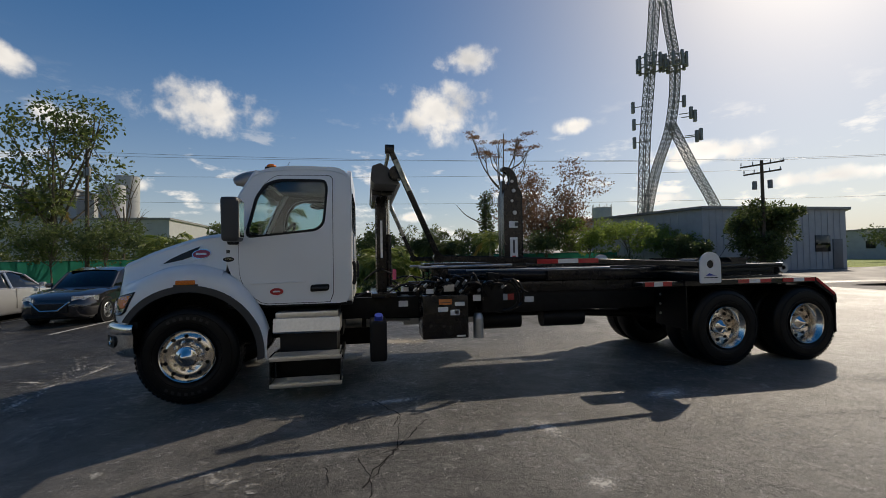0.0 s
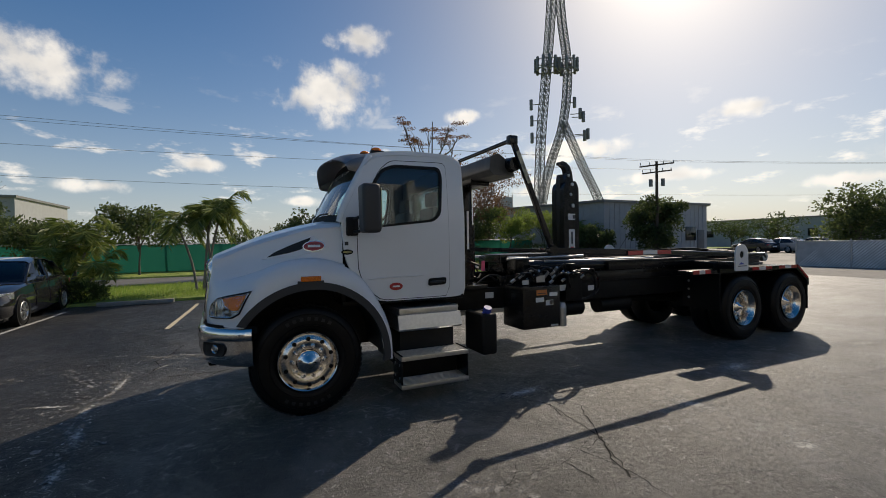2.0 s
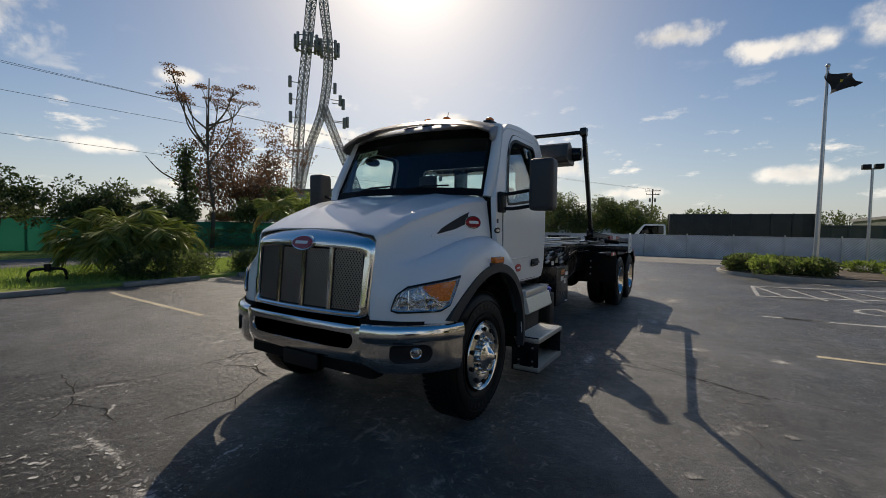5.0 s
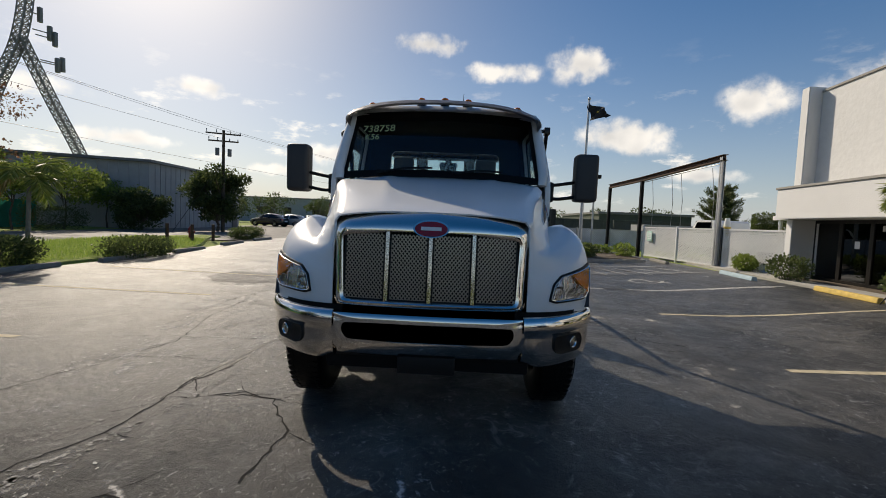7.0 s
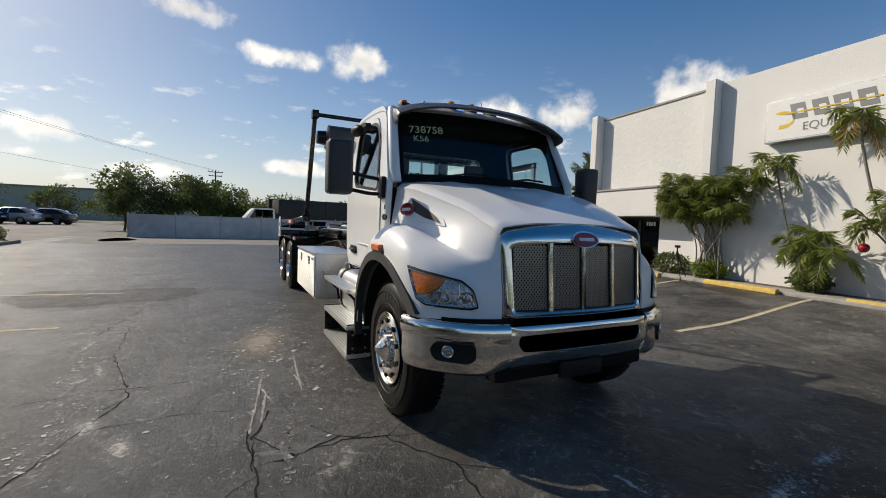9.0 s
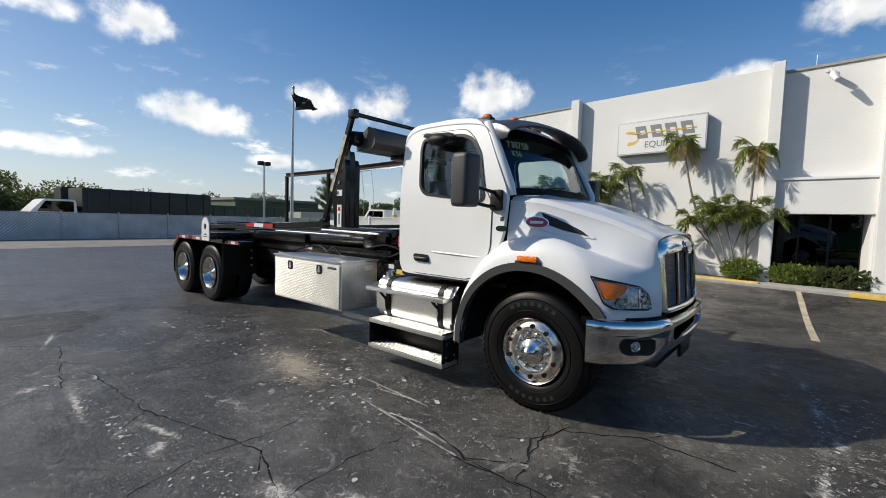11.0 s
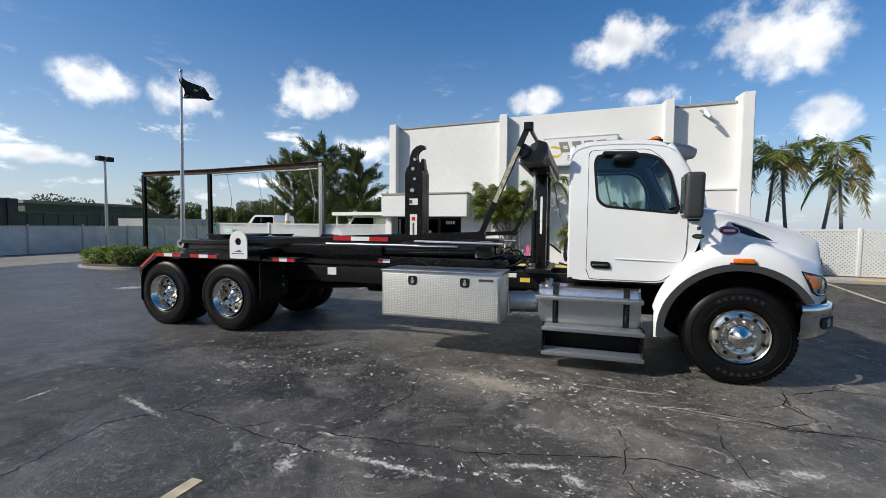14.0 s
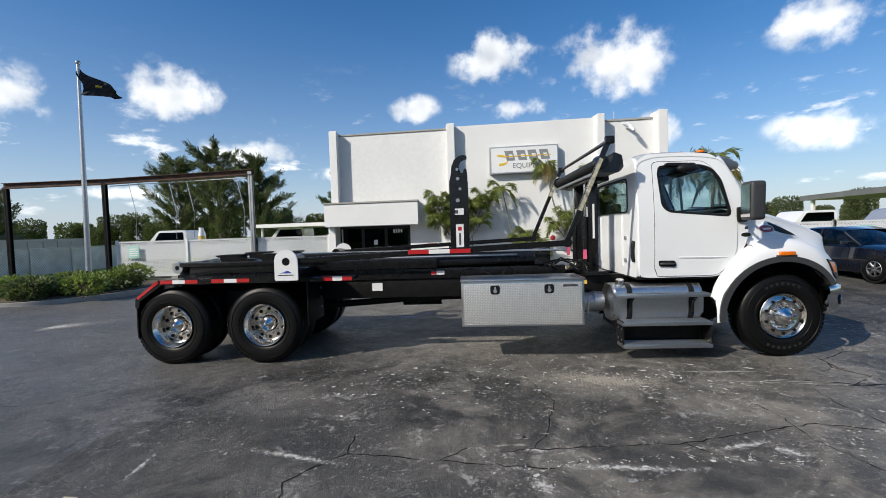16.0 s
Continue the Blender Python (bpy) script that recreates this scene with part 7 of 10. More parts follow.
# a tan dusty tyre print beside the steps, thin at its edges
def dust_material(name, color, ripple, grain, hard, amount):
    m = bpy.data.materials.new(name)
    m.use_nodes = True
    nt = m.node_tree
    b = nt.nodes["Principled BSDF"]
    b.inputs["Roughness"].default_value = 0.95
    b.inputs["Specular IOR Level"].default_value = 0.1
    tc = nt.nodes.new("ShaderNodeTexCoord")
    mp = nt.nodes.new("ShaderNodeMapping")
    mp.inputs["Location"].default_value = (-1, -1, 0)
    mp.inputs["Scale"].default_value = (2, 2, 0)
    nt.links.new(tc.outputs["Generated"], mp.inputs[0])
    gr = nt.nodes.new("ShaderNodeTexGradient")
    gr.gradient_type = "SPHERICAL"
    nt.links.new(mp.outputs[0], gr.inputs[0])
    n1 = nt.nodes.new("ShaderNodeTexNoise")
    n1.inputs["Scale"].default_value, n1.inputs["Detail"].default_value, n1.inputs["Roughness"].default_value = grain, 10.0, 0.8
    nt.links.new(tc.outputs["Object"], n1.inputs["Vector"])
    wv = nt.nodes.new("ShaderNodeTexWave")
    wv.inputs["Scale"].default_value, wv.inputs["Distortion"].default_value, wv.inputs["Detail"].default_value = 9.0, 3.5, 3.0
    nt.links.new(tc.outputs["Object"], wv.inputs["Vector"])

    def calc(op, a_, b_):
        n = nt.nodes.new("ShaderNodeMath")
        n.operation = op
        for i, v in ((0, a_), (1, b_)):
            if isinstance(v, float):
                n.inputs[i].default_value = v
            else:
                nt.links.new(v, n.inputs[i])
        return n.outputs[0]

    f = calc("ADD", calc("MULTIPLY", gr.outputs["Fac"], 2.1), calc("MULTIPLY", calc("SUBTRACT", n1.outputs[0], 0.64), hard))
    f = calc("ADD", f, calc("MULTIPLY", calc("SUBTRACT", wv.outputs["Fac"], 0.5), ripple))
    f = calc("MULTIPLY", calc("MINIMUM", calc("MAXIMUM", f, 0.0), 1.0), calc("MINIMUM", calc("MULTIPLY", gr.outputs["Fac"], 5.0), 1.0))
    nt.links.new(calc("MULTIPLY", f, amount), b.inputs["Alpha"])
    b.inputs["Base Color"].default_value = (*color, 1)
    return m


TAN_DUST = dust_material("tan_dust", (0.33, 0.3, 0.25), 0.35, 7.0, 5.5, 0.9)
GREY_DUST = dust_material("grey_dust", (0.34, 0.33, 0.31), 0.0, 9.0, 12.0, 0.75)


def dust(x, y, lx, ly, rot, mat, label, lift):
    bm = bmesh.new()
    bmesh.ops.create_grid(bm, x_segments=4, y_segments=2, size=0.5)
    bmesh.ops.scale(bm, vec=(lx, ly, 1), verts=bm.verts[:])
    ob = solid("dust_patch", bm, mat, label, "stain", "dust on the asphalt", kind="structure")
    ob.matrix_world = pose(x, y, gz(x, y) + lift, 0, 0, rot)
    return ob


dust(2.55, 1.98, 2.5, 1.05, -10, TAN_DUST, "tan dried tyre print on the asphalt", 0.0025)
for k, (x, y, lx, ly, a) in enumerate(((0.4, 3.5, 1.3, 0.5, -6), (2.15, 3.73, 0.9, 0.3, 0), (3.8, 3.85, 0.8, 0.5, 10), (-1.7, 2.2, 1.5, 0.4, 160), (-2.1, -0.4, 0.5, 2.2, 3), (-2.1, 1.1, 0.5, 1.4, 6), (3.6, 0.9, 1.6, 0.9, 25), (5.6, 2.4, 2.2, 1.0, 8), (2.0, 2.9, 1.8, 0.8, 20), (-0.6, 1.7, 1.2, 0.7, -30), (3.2, -2.6, 2.0, 0.9, 10), (0.9, -3.0, 1.8, 0.8, -20), (5.6, -3.2, 2.4, 1.0, 5), (8.0, -3.0, 2.0, 1.2, 30), (-3.6, 1.6, 1.8, 1.0, 60))):
    dust(x, y, lx, ly, a, GREY_DUST, "pale grey scuffed dust on the asphalt", 0.0018 + 0.0001 * (k % 4))
CHALK = dust_material("chalk_dust", (0.5, 0.485, 0.45), 0.0, 20.0, 7.5, 0.95)
for k, (x, y, lx, ly, a) in enumerate(((-1.99, 0.9, 0.16, 1.5, 0), (-2.1, 0.0, 0.2, 0.8, 8), (-1.97, -0.7, 0.24, 1.1, 6), (-1.87, -1.5, 0.2, 0.9, 0), (-2.5, 0.35, 0.9, 0.14, -18), (-1.4, 2.27, 0.8, 0.1, -30), (-1.66, 1.63, 0.75, 0.09, 58), (-1.5, 0.09, 0.6, 0.12, 12),
                                             (3.66, 4.06, 0.3, 0.6, 20), (1.68, 3.6, 0.5, 0.3, -25), (0.58, 3.28, 0.75, 0.4, 5), (0.14, 3.0, 0.7, 0.35, 20), (3.0, 3.83, 2.2, 0.16, -3), (3.63, 3.57, 0.4, 0.12, 0), (5.6, 3.66, 1.9, 0.14, -15), (1.95, 3.5, 1.3, 0.16, 16), (6.8, 3.8, 0.12, 0.9, 5), (1.1, 1.74, 1.4, 0.06, 8), (0.8, 2.05, 1.5, 0.06, 11),
                                             (3.66, -2.65, 0.5, 1.1, 4), (3.62, -3.65, 0.45, 0.5, 15), (2.3, -1.55, 1.6, 0.4, 8), (5.4, -2.0, 1.4, 0.6, 15), (8.4, -2.1, 2.2, 0.7, -8), (12.6, -1.2, 3.0, 1.2, 25))):
    dust(x, y, lx, ly, a, CHALK, "chalky white scuff on the asphalt", 0.0026 + 0.0001 * (k % 5))
# white paint flakes lying about the truck's near side
FLAKE = material("white_flakes", (0.62, 0.61, 0.57), 0.8, noise_scale=40, noise_amt=0.35)
bm = bmesh.new()
for x, y, n, sx, sy in ((3.3, 1.2, 26, 0.35, 0.3), (2.5, 1.5, 22, 0.4, 0.25), (4.1, 1.7, 18, 0.5, 0.5), (2.6, 2.5, 16, 0.8, 0.35), (1.2, 1.7, 12, 0.5, 0.4), (0.0, 1.9, 14, 0.5, 0.3), (5.5, 2.2, 12, 0.9, 0.5), (-1.6, 2.1, 22, 0.45, 0.12), (0.4, 3.5, 90, 0.4, 0.1), (2.1, 3.72, 60, 0.35, 0.05), (3.2, 3.76, 40, 0.5, 0.04), (2.9, 1.7, 70, 0.9, 0.35), (3.8, 3.85, 16, 0.25, 0.1), (-2.25, -0.6, 70, 0.09, 0.5), (-2.38, 0.9, 60, 0.08, 0.45), (3.2, 2.0, 70, 1.2, 0.7), (0.6, 2.4, 60, 1.2, 0.5), (5.5, 1.8, 60, 1.3, 0.7), (1.0, 3.0, 50, 1.5, 0.4), (4.0, 3.0, 40, 1.5, 0.5), (-2.0, 0.3, 90, 0.05, 0.8)):
    for _ in range(n):
        blot(bm, x + R.gauss(0, sx), y + R.gauss(0, sy), min(0.03, 0.0065 * math.exp(abs(R.gauss(0, 0.75)))), 9, 0.006)
# broad curls of old paint near the tyre print
for _ in range(150):
    x = R.uniform(0.7, 6.3)
    blot(bm, x, R.gauss(1.9, 0.32), min(0.055, 0.018 * math.exp(abs(R.gauss(0, 0.5)))), 10, 0.0062)
solid("paint_flakes", bm, FLAKE, "small white paint flakes on the asphalt", "debris", kind="stuff", smooth=0)
bm = bmesh.new()
for line in ([(3.5, 1.75), (3.3, 2.58), (3.5, 3.3), (3.75, 3.7)], [(1.36, 2.6), (1.3, 2.95), (1.36, 3.4), (1.2, 3.9)], [(0.5, 2.3), (0.58, 2.7), (0.5, 3.3)]):
    strip(bm, meander(line, 0.06, 0.016, R), 0.006, 0.0032, 0.85, R)
solid("asphalt_cracks", bm, CRACK, "thin dark cracks in the asphalt", "crack", kind="stuff", smooth=0)
for pts in ([(7.62, 5.74), (7.51, 3.05), (6.6, 2.9), (5.96, 3.34), (5.85, 4.02), (5.6, 4.6), (5.75, 5.28), (6.6, 5.9)],):
    bm = bmesh.new()
    loop = []
    for a, b in zip(pts, pts[1:] + pts[:1]):
        for k in range(6):
            loop.append((a[0] + (b[0] - a[0]) * k / 6 + R.uniform(-0.07, 0.07), a[1] + (b[1] - a[1]) * k / 6 + R.uniform(-0.07, 0.07)))
    flat(bm, loop, 0.002)
    solid("asphalt_patch", bm, DULL, "darker repaired patch of asphalt", "asphalt patch", "asphalt patches", kind="structure")
PUDDLE = material("puddle_water", (0.07, 0.062, 0.055), 0.35, noise_scale=2, noise_amt=0.4, rough_var=0.25)
bm = bmesh.new()
flat(bm, [(22.6 + 1.7 * math.cos(a) * (1 + 0.2 * math.sin(3 * a)), 7.2 + 0.7 * math.sin(a)) for a in [k * 0.35 for k in range(18)]], 0.006)
solid("puddle", bm, PUDDLE, "shallow puddle at the drive entrance", "puddle", kind="structure")
bm = bmesh.new()
rows = [[(19.4, y, gz(19.4, y) + 0.006), (25.4, y, gz(25.4, y) + 0.006)] for y in [-9 + 1.0 * k for k in range(19)]]
loft(bm, rows)
APRON = material("sunlit_concrete_apron", (0.27, 0.255, 0.23), 0.85, noise_scale=3, noise_amt=0.25, big_scale=0.4, big_amt=0.2, bump=0.3, bump_scale=50)
solid("concrete_apron", bm, APRON, "pale concrete apron before the wall", "apron", kind="structure")


# ---- kerbs and wheel stops ----
def wheel_stop(x, y, rot, mat, label, size=1.75):
    t = (x, y, gz(x, y))
    bm = bmesh.new()
    sec = fillet([(-0.085, 0.0), (0.085, 0.0), (0.06, 0.12), (-0.06, 0.12)], 0.02, 2)
    slab(bm, sec, "x", -size / 2, size / 2, 0.008)
    for v in bm.verts:
        v.co += Vector((0, 0, 0.004 * math.sin(9 * v.co.x)))
    ob = solid("wheel_stop", bm, mat, label, "wheel stop", "wheel stops along the stalls")
    ob.matrix_world = pose(*t, 0, 0, rot)
    return ob


OLD_STOP = material("weathered_concrete_stop", (0.3, 0.285, 0.25), 0.9, noise_scale=7, noise_amt=0.35, bump=0.5, bump_scale=50)
for k in range(-4, 7):
    x = -0.45 + 3.1 * k
    wheel_stop(x, 9.72 + 0.05 * math.sin(k), R.uniform(-1.5, 1.5), OLD_STOP, "weathered concrete wheel stop at the lawn edge", 1.9)
for x, y, m, l in ((2.98, -9.05, YELLOW_PAINT, "yellow painted concrete wheel stop"), (-0.05, -8.95, YELLOW_PAINT, "yellow painted concrete wheel stop"), (6.1, -9.15, YELLOW_PAINT, "yellow painted concrete wheel stop"),
                   (-3.5, -8.55, YELLOW_PAINT, "yellow painted concrete wheel stop"), (-6.6, -8.35, YELLOW_PAINT, "yellow painted concrete wheel stop"), (-9.7, -8.1, YELLOW_PAINT, "yellow painted concrete wheel stop"), (9.6, -8.95, BLUE_PAINT, "pale blue wheel stop by the entrance"), (14.6, -8.9, OLD_STOP, "weathered concrete wheel stop")):
    wheel_stop(x, y, -5.1, m, l, 1.8)


def fy(x):
    """The line of the building's front."""
    return -10.8 + (9 - x) * 0.0885


bm = bmesh.new()
xs = [-30 + 1.0 * k for k in range(49)]
loft(bm, [[(x, fy(x) + 1.15, gz(x, -9.5) - 0.1), (x, fy(x) + 1.15, 0.29), (x, fy(x) + 1.12, 0.31), (x, fy(x) + 0.45, 0.32), (x, fy(x) + 0.45, 0.2)] for x in xs])
solid("pavement", bm, CONCRETE, "pale concrete pavement with kerb along the building", "pavement", kind="structure")
bm = bmesh.new()
loft(bm, [[(x, fy(x) + 0.46, 0.30), (x, fy(x) + 0.2, 0.33), (x, fy(x) - 0.2, 0.32)] for x in [-30 + 0.5 * k for k in range(97)]])
solid("planting_bed", bm, SOIL, "mulched planting bed at the wall", "planting bed", kind="structure")
# lawn strip between lot and street
bm = bmesh.new()
rows = []
for k in range(60):
    x = -40 + k * 1.0
    end = smooth01((x - 12) / 7)
    y0, y1 = 9.95 + 2.4 * end, 15.75 - 1.4 * end
    rows.append([(x, y0, gz(x, 10) - 0.04), (x, y0 + 0.05, gz(x, 10) + 0.07), (x, (y0 + y1) / 2, gz(x, 12) + 0.11), (x, y1 - 0.1, gz(x, 15) + 0.06), (x, y1, gz(x, 15) - 0.04)])
loft(bm, rows)
solid("lawn", bm, GRASS, "strip of mown grass between lot and street", "lawn", kind="structure")
bm = bmesh.new()
loft(bm, [[(x, 21.8, 0.05), (x, 21.9, 0.16), (x, 25.4, 0.25), (x, 30, 0.25)] for x in [-60 + 4 * k for k in range(40)]])
solid("verge", bm, GRASS, "grass verge across the street", "lawn", kind="structure")


def blades(name, spots, label, h=0.07):
    V, F = [], []
    r = random.Random(5)
    for x, y, z in spots:
        a = r.uniform(0, 6.3)
        hh, w = h * r.uniform(0.5, 1.5), 0.006 * r.uniform(0.8, 1.8)
        dx, dy = math.cos(a), math.sin(a)
        lx, ly = r.uniform(-0.04, 0.04), r.uniform(-0.04, 0.04)
        k = len(V)
        V += [(x - dx * w, y - dy * w, z), (x + dx * w, y + dy * w, z), (x + lx, y + ly, z + hh)]
        F.append((k, k + 1, k + 2))
    me = bpy.data.meshes.new(name)
    me.from_pydata(V, [], F)
    me.materials.append(GRASS_BLADE)
    return tagged(new(name, me), label, "grass", kind="stuff")


spots = []
for _ in range(52000):
    x, y = R.uniform(-9, 16), R.uniform(10.0, 15.7)
    end = smooth01((x - 12) / 7)
    if 9.99 + 2.4 * end < y < 15.7 - 1.4 * end:
        f = (y - 9.95) / 2.9
        spots.append((x, y, gz(x, 12) + 0.11 - 0.045 * abs(1 - f) - 0.005))
blades("grass_blades", spots, "short green grass blades on the lawn", 0.09)

# ---- the white company building ----
bld = thing("company_building", (2.4, -10.4, 0.25), "white stucco two-storey commercial building with pilasters and sign", "building")


def along(x):
    """Place on the lot's x axis of a station of the front, bay by bay."""
    return table([(-10.5, -9.3), (-4.3, -3.1), (-1.68, -0.95), (4.28, 4.68), (8.87, 9.5), (18.87, 19.5)], x)


def wall_line(bm, x0, x1, out0, out1, z0, z1, bevel=0.0):
    """A block along the front between stations x0 and x1, from out0 to out1 metres before the front line."""
    x0, x1 = along(x0), along(x1)
    vs = []
    for z in (z0, z1):
        for x, o in ((x0, out0), (x1, out0), (x1, out1), (x0, out1)):
            vs.append(bm.verts.new((x - o * 0.088, fy(x) + o, z)))
    for f in ((0, 1, 2, 3), (4, 5, 6, 7), (0, 1, 5, 4), (1, 2, 6, 5), (2, 3, 7, 6), (3, 0, 4, 7)):
        bm.faces.new([vs[i] for i in f])
    if bevel:
        bmesh.ops.recalc_face_normals(bm, faces=bm.faces[:])
        bmesh.ops.bevel(bm, geom=bm.edges[:], offset=bevel, segments=2, affect="EDGES")
    return bm


def front_block(name, x0, x1, o0, o1, z0, z1, mat, bevel=0.012, label="", parent=None):
    return part(name, wall_line(bmesh.new(), x0, x1, o0, o1, z0, z1, bevel), mat, parent or bld, label)


TOP = 5.82
front_block("rough_wall_bay", 4.35, 8.75, -0.3, 0.0, 2.95, TOP, ROUGH_STUCCO, 0.0, "rough troweled white stucco bay")
front_block("smooth_wall_bay", -1.6, 4.2, -0.3, 0.06, 0.2, TOP + 0.1, STUCCO, 0.0)
front_block("upper_wall_bay", -4.2, -1.75, -0.3, 0.0, 3.0, TOP - 0.08, STUCCO, 0.0)
front_block("lower_wall", 4.2, 5.95, -0.3, 0.02, 0.2, 2.98, STUCCO, 0.0)
for x, w in ((8.87, 0.16), (4.28, 0.16), (-1.68, 0.16), (-4.3, 0.18)):
    front_block("pilaster", x - w, x + w, -0.2, 0.42, 2.6 if x > 8 else 0.2, TOP + 0.16, STUCCO, 0.02, "white pilaster rising past the parapet")
front_block("parapet_cap", 4.44, 8.71, -0.32, 0.04, TOP, TOP + 0.07, CONCRETE, 0.01)
front_block("parapet_cap", -4.1, -1.84, -0.32, 0.04, TOP - 0.08, TOP, CONCRETE, 0.01)
# entrance canopy with the dark glazed doors below
front_block("canopy", 5.6, 9.28, -0.2, 0.75, 2.08, 2.98, STUCCO, 0.015, "white box canopy over the entrance")
front_block("canopy_cap", 5.57, 9.31, -0.2, 0.79, 2.98, 3.05, CONCRETE, 0.01)
front_block("entrance_pier", 8.9, 9.16, -0.35, 0.45, 0.2, 2.08, STUCCO, 0.01)
# added black block that stands for the unlit inside behind the doors
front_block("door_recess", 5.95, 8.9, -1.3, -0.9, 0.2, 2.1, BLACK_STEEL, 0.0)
front_block("recess_ceiling", 5.9, 8.95, -1.3, 0.0, 2.09, 2.14, STUCCO, 0.0)
DARK_FRAME = material("bronze_door_frame", (0.03, 0.027, 0.024), 0.4, metal=0.6, noise_scale=6, noise_amt=0.2)
for x0, x1 in ((6.0, 6.95), (6.95, 7.9), (7.9, 8.85)):
    pane = front_block("glass_door", x0 + 0.05, x1 - 0.05, -0.3, -0.285, 0.35, 2.04, DOOR_GLASS, 0.0, "dark glazed entrance door")
    for a, b in ((x0, x0 + 0.06), (x1 - 0.06, x1)):
        front_block("door_frame", a, b, -0.33, -0.25, 0.28, 2.08, DARK_FRAME, 0.005, parent=bld)
    front_block("door_rail", x0 + 0.06, x1 - 0.06, -0.33, -0.25, 0.28, 0.4, DARK_FRAME, 0.005)
    front_block("door_rail", x0 + 0.06, x1 - 0.06, -0.33, -0.25, 1.98, 2.08, DARK_FRAME, 0.005)
for k in range(4):
    front_block("number_bar", 6.28 + 0.1 * k, 6.35 + 0.1 * k, -0.24, -0.235, 1.78, 1.92, WHITE_DECAL, 0.0)
front_block("door_notice", 7.3, 7.45, -0.28, -0.275, 1.3, 1.5, WHITE_DECAL, 0.0)
# second, recessed shop entrance at the other end
front_block("band_ledge", -4.28, -1.72, -0.2, 0.3, 2.95, 3.02, STUCCO, 0.01)
front_block("entrance_band", -4.28, -1.72, -0.2, 0.26, 2.1, 2.95, STUCCO, 0.01)
# another black block, for the dimness behind the shop panes
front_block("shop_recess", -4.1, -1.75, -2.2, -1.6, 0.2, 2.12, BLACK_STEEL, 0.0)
front_block("recess_side", -4.3, -4.05, -1.7, 0.2, 0.2, 2.1, STUCCO, 0.0)
for x0, x1 in ((-4.05, -3.3), (-3.3, -2.55), (-2.55, -1.8)):
    front_block("shop_pane", x0 + 0.03, x1 - 0.03, -0.62, -0.605, 0.35, 2.08, DOOR_GLASS, 0.0, "dark shop window pane")
    front_block("shop_mullion", x0 - 0.03, x0 + 0.03, -0.65, -0.57, 0.28, 2.1, DARK_FRAME, 0.004)
# side and rear walls, roof
for name, pts in (("side_wall", [(9.53, fy(9.5) - 0.25), (9.38, fy(9.5) - 0.25), (9.38, -30), (9.53, -30)]), ("side_wall", [(-3.15, fy(-3.1) - 0.25), (-3.0, fy(-3.1) - 0.25), (-3.0, -30), (-3.15, -30)]), ("rear_wall", [(-3.15, -30), (9.53, -30), (9.53, -30.2), (-3.15, -30.2)])):
    bm = bmesh.new()
    slab(bm, pts, "z", 0.2, 5.7)
    part(name, bm, STUCCO, bld)
bm = bmesh.new()
slab(bm, [(9.38, -11.0), (9.38, -30), (-3.0, -30), (-3.0, -10.05)], "z", 5.4, 5.5)
part("roof", bm, CONCRETE, bld)
# sign box
sign = front_block("sign_box", -0.05, 2.68, 0.08, 0.32, 3.93, 4.97, STEEL, 0.012, "grey framed lit sign box with company emblem")
front_block("sign_face", 0.0, 2.63, 0.318, 0.324, 3.98, 4.92, WHITE_DECAL, 0.0, parent=sign)
GOLD = material("gold_swoosh", (0.75, 0.5, 0.02), 0.5, noise_scale=4, noise_amt=0.3)
INK_GREY = material("sign_grey", (0.2, 0.21, 0.22), 0.5)


def sign_shape(name, pts, mat, o=0.3245):
    bm = bmesh.new()
    vs = [[bm.verts.new((along(x) - oo * 0.088, fy(along(x)) + oo, z)) for x, z in pts] for oo in (o, o + 0.004)]
    bm.faces.new(vs[0][::-1])
    bm.faces.new(vs[1])
    for i in range(len(pts)):
        j = (i + 1) % len(pts)
        bm.faces.new((vs[0][i], vs[0][j], vs[1][j], vs[1][i]))
    part(name, bm, mat, sign)


sw = [(2.28 + 0.33 * math.cos(a), 4.45 + 0.22 * math.sin(a)) for a in [radians(d) for d in range(60, 300, 20)]]
sw2 = [(2.22 + 0.24 * math.cos(a), 4.46 + 0.13 * math.sin(a)) for a in [radians(d) for d in range(290, 50, -20)]]
sign_shape("sign_swoosh", sw + sw2, GOLD)
for k, x in enumerate((2.0, 1.52, 1.08, 0.62)):
    sl = 0.1
    sign_shape("emblem_block", [(x + 0.0, 4.42), (x + sl, 4.8), (x - 0.34 + sl, 4.8), (x - 0.34, 4.42)], INK_GREY)
    sign_shape("emblem_slot", [(x - 0.1, 4.54), (x - 0.07, 4.66), (x - 0.22, 4.66), (x - 0.25, 4.54)], WHITE_DECAL, 0.329)
sign_shape("emblem_stripe", [(2.2, 4.57), (2.2, 4.6), (0.25, 4.6), (0.25, 4.57)], GOLD, 0.3335)
lettering("EQUIPMENT", 0.27, pose(along(0.97), fy(along(0.97)) + 0.327, 4.13, 90, 0, 180 - 5.06), INK_GREY, sign)
# floodlights on the front and a vent pipe
fl = front_block("flood_lamp", -3.1, -2.95, 0.0, 0.3, 5.42, 5.5, STEEL, 0.01, "white flood lamp on a wall arm")
bm = bmesh.new()
pipe(bm, [(-1.9, fy(-1.9), 5.62), (-1.98, fy(-1.9) + 0.25, 5.6), (-2.02, fy(-1.9) + 0.36, 5.46)], 0.02, 6)
rod(bm, (-2.02, fy(-1.9) + 0.38, 5.44), (-2.1, fy(-1.9) + 0.55, 5.25), 0.09, 0.05, 12)
part("lamp_head", bm, WHITE_DECAL, fl)
bm = bmesh.new()
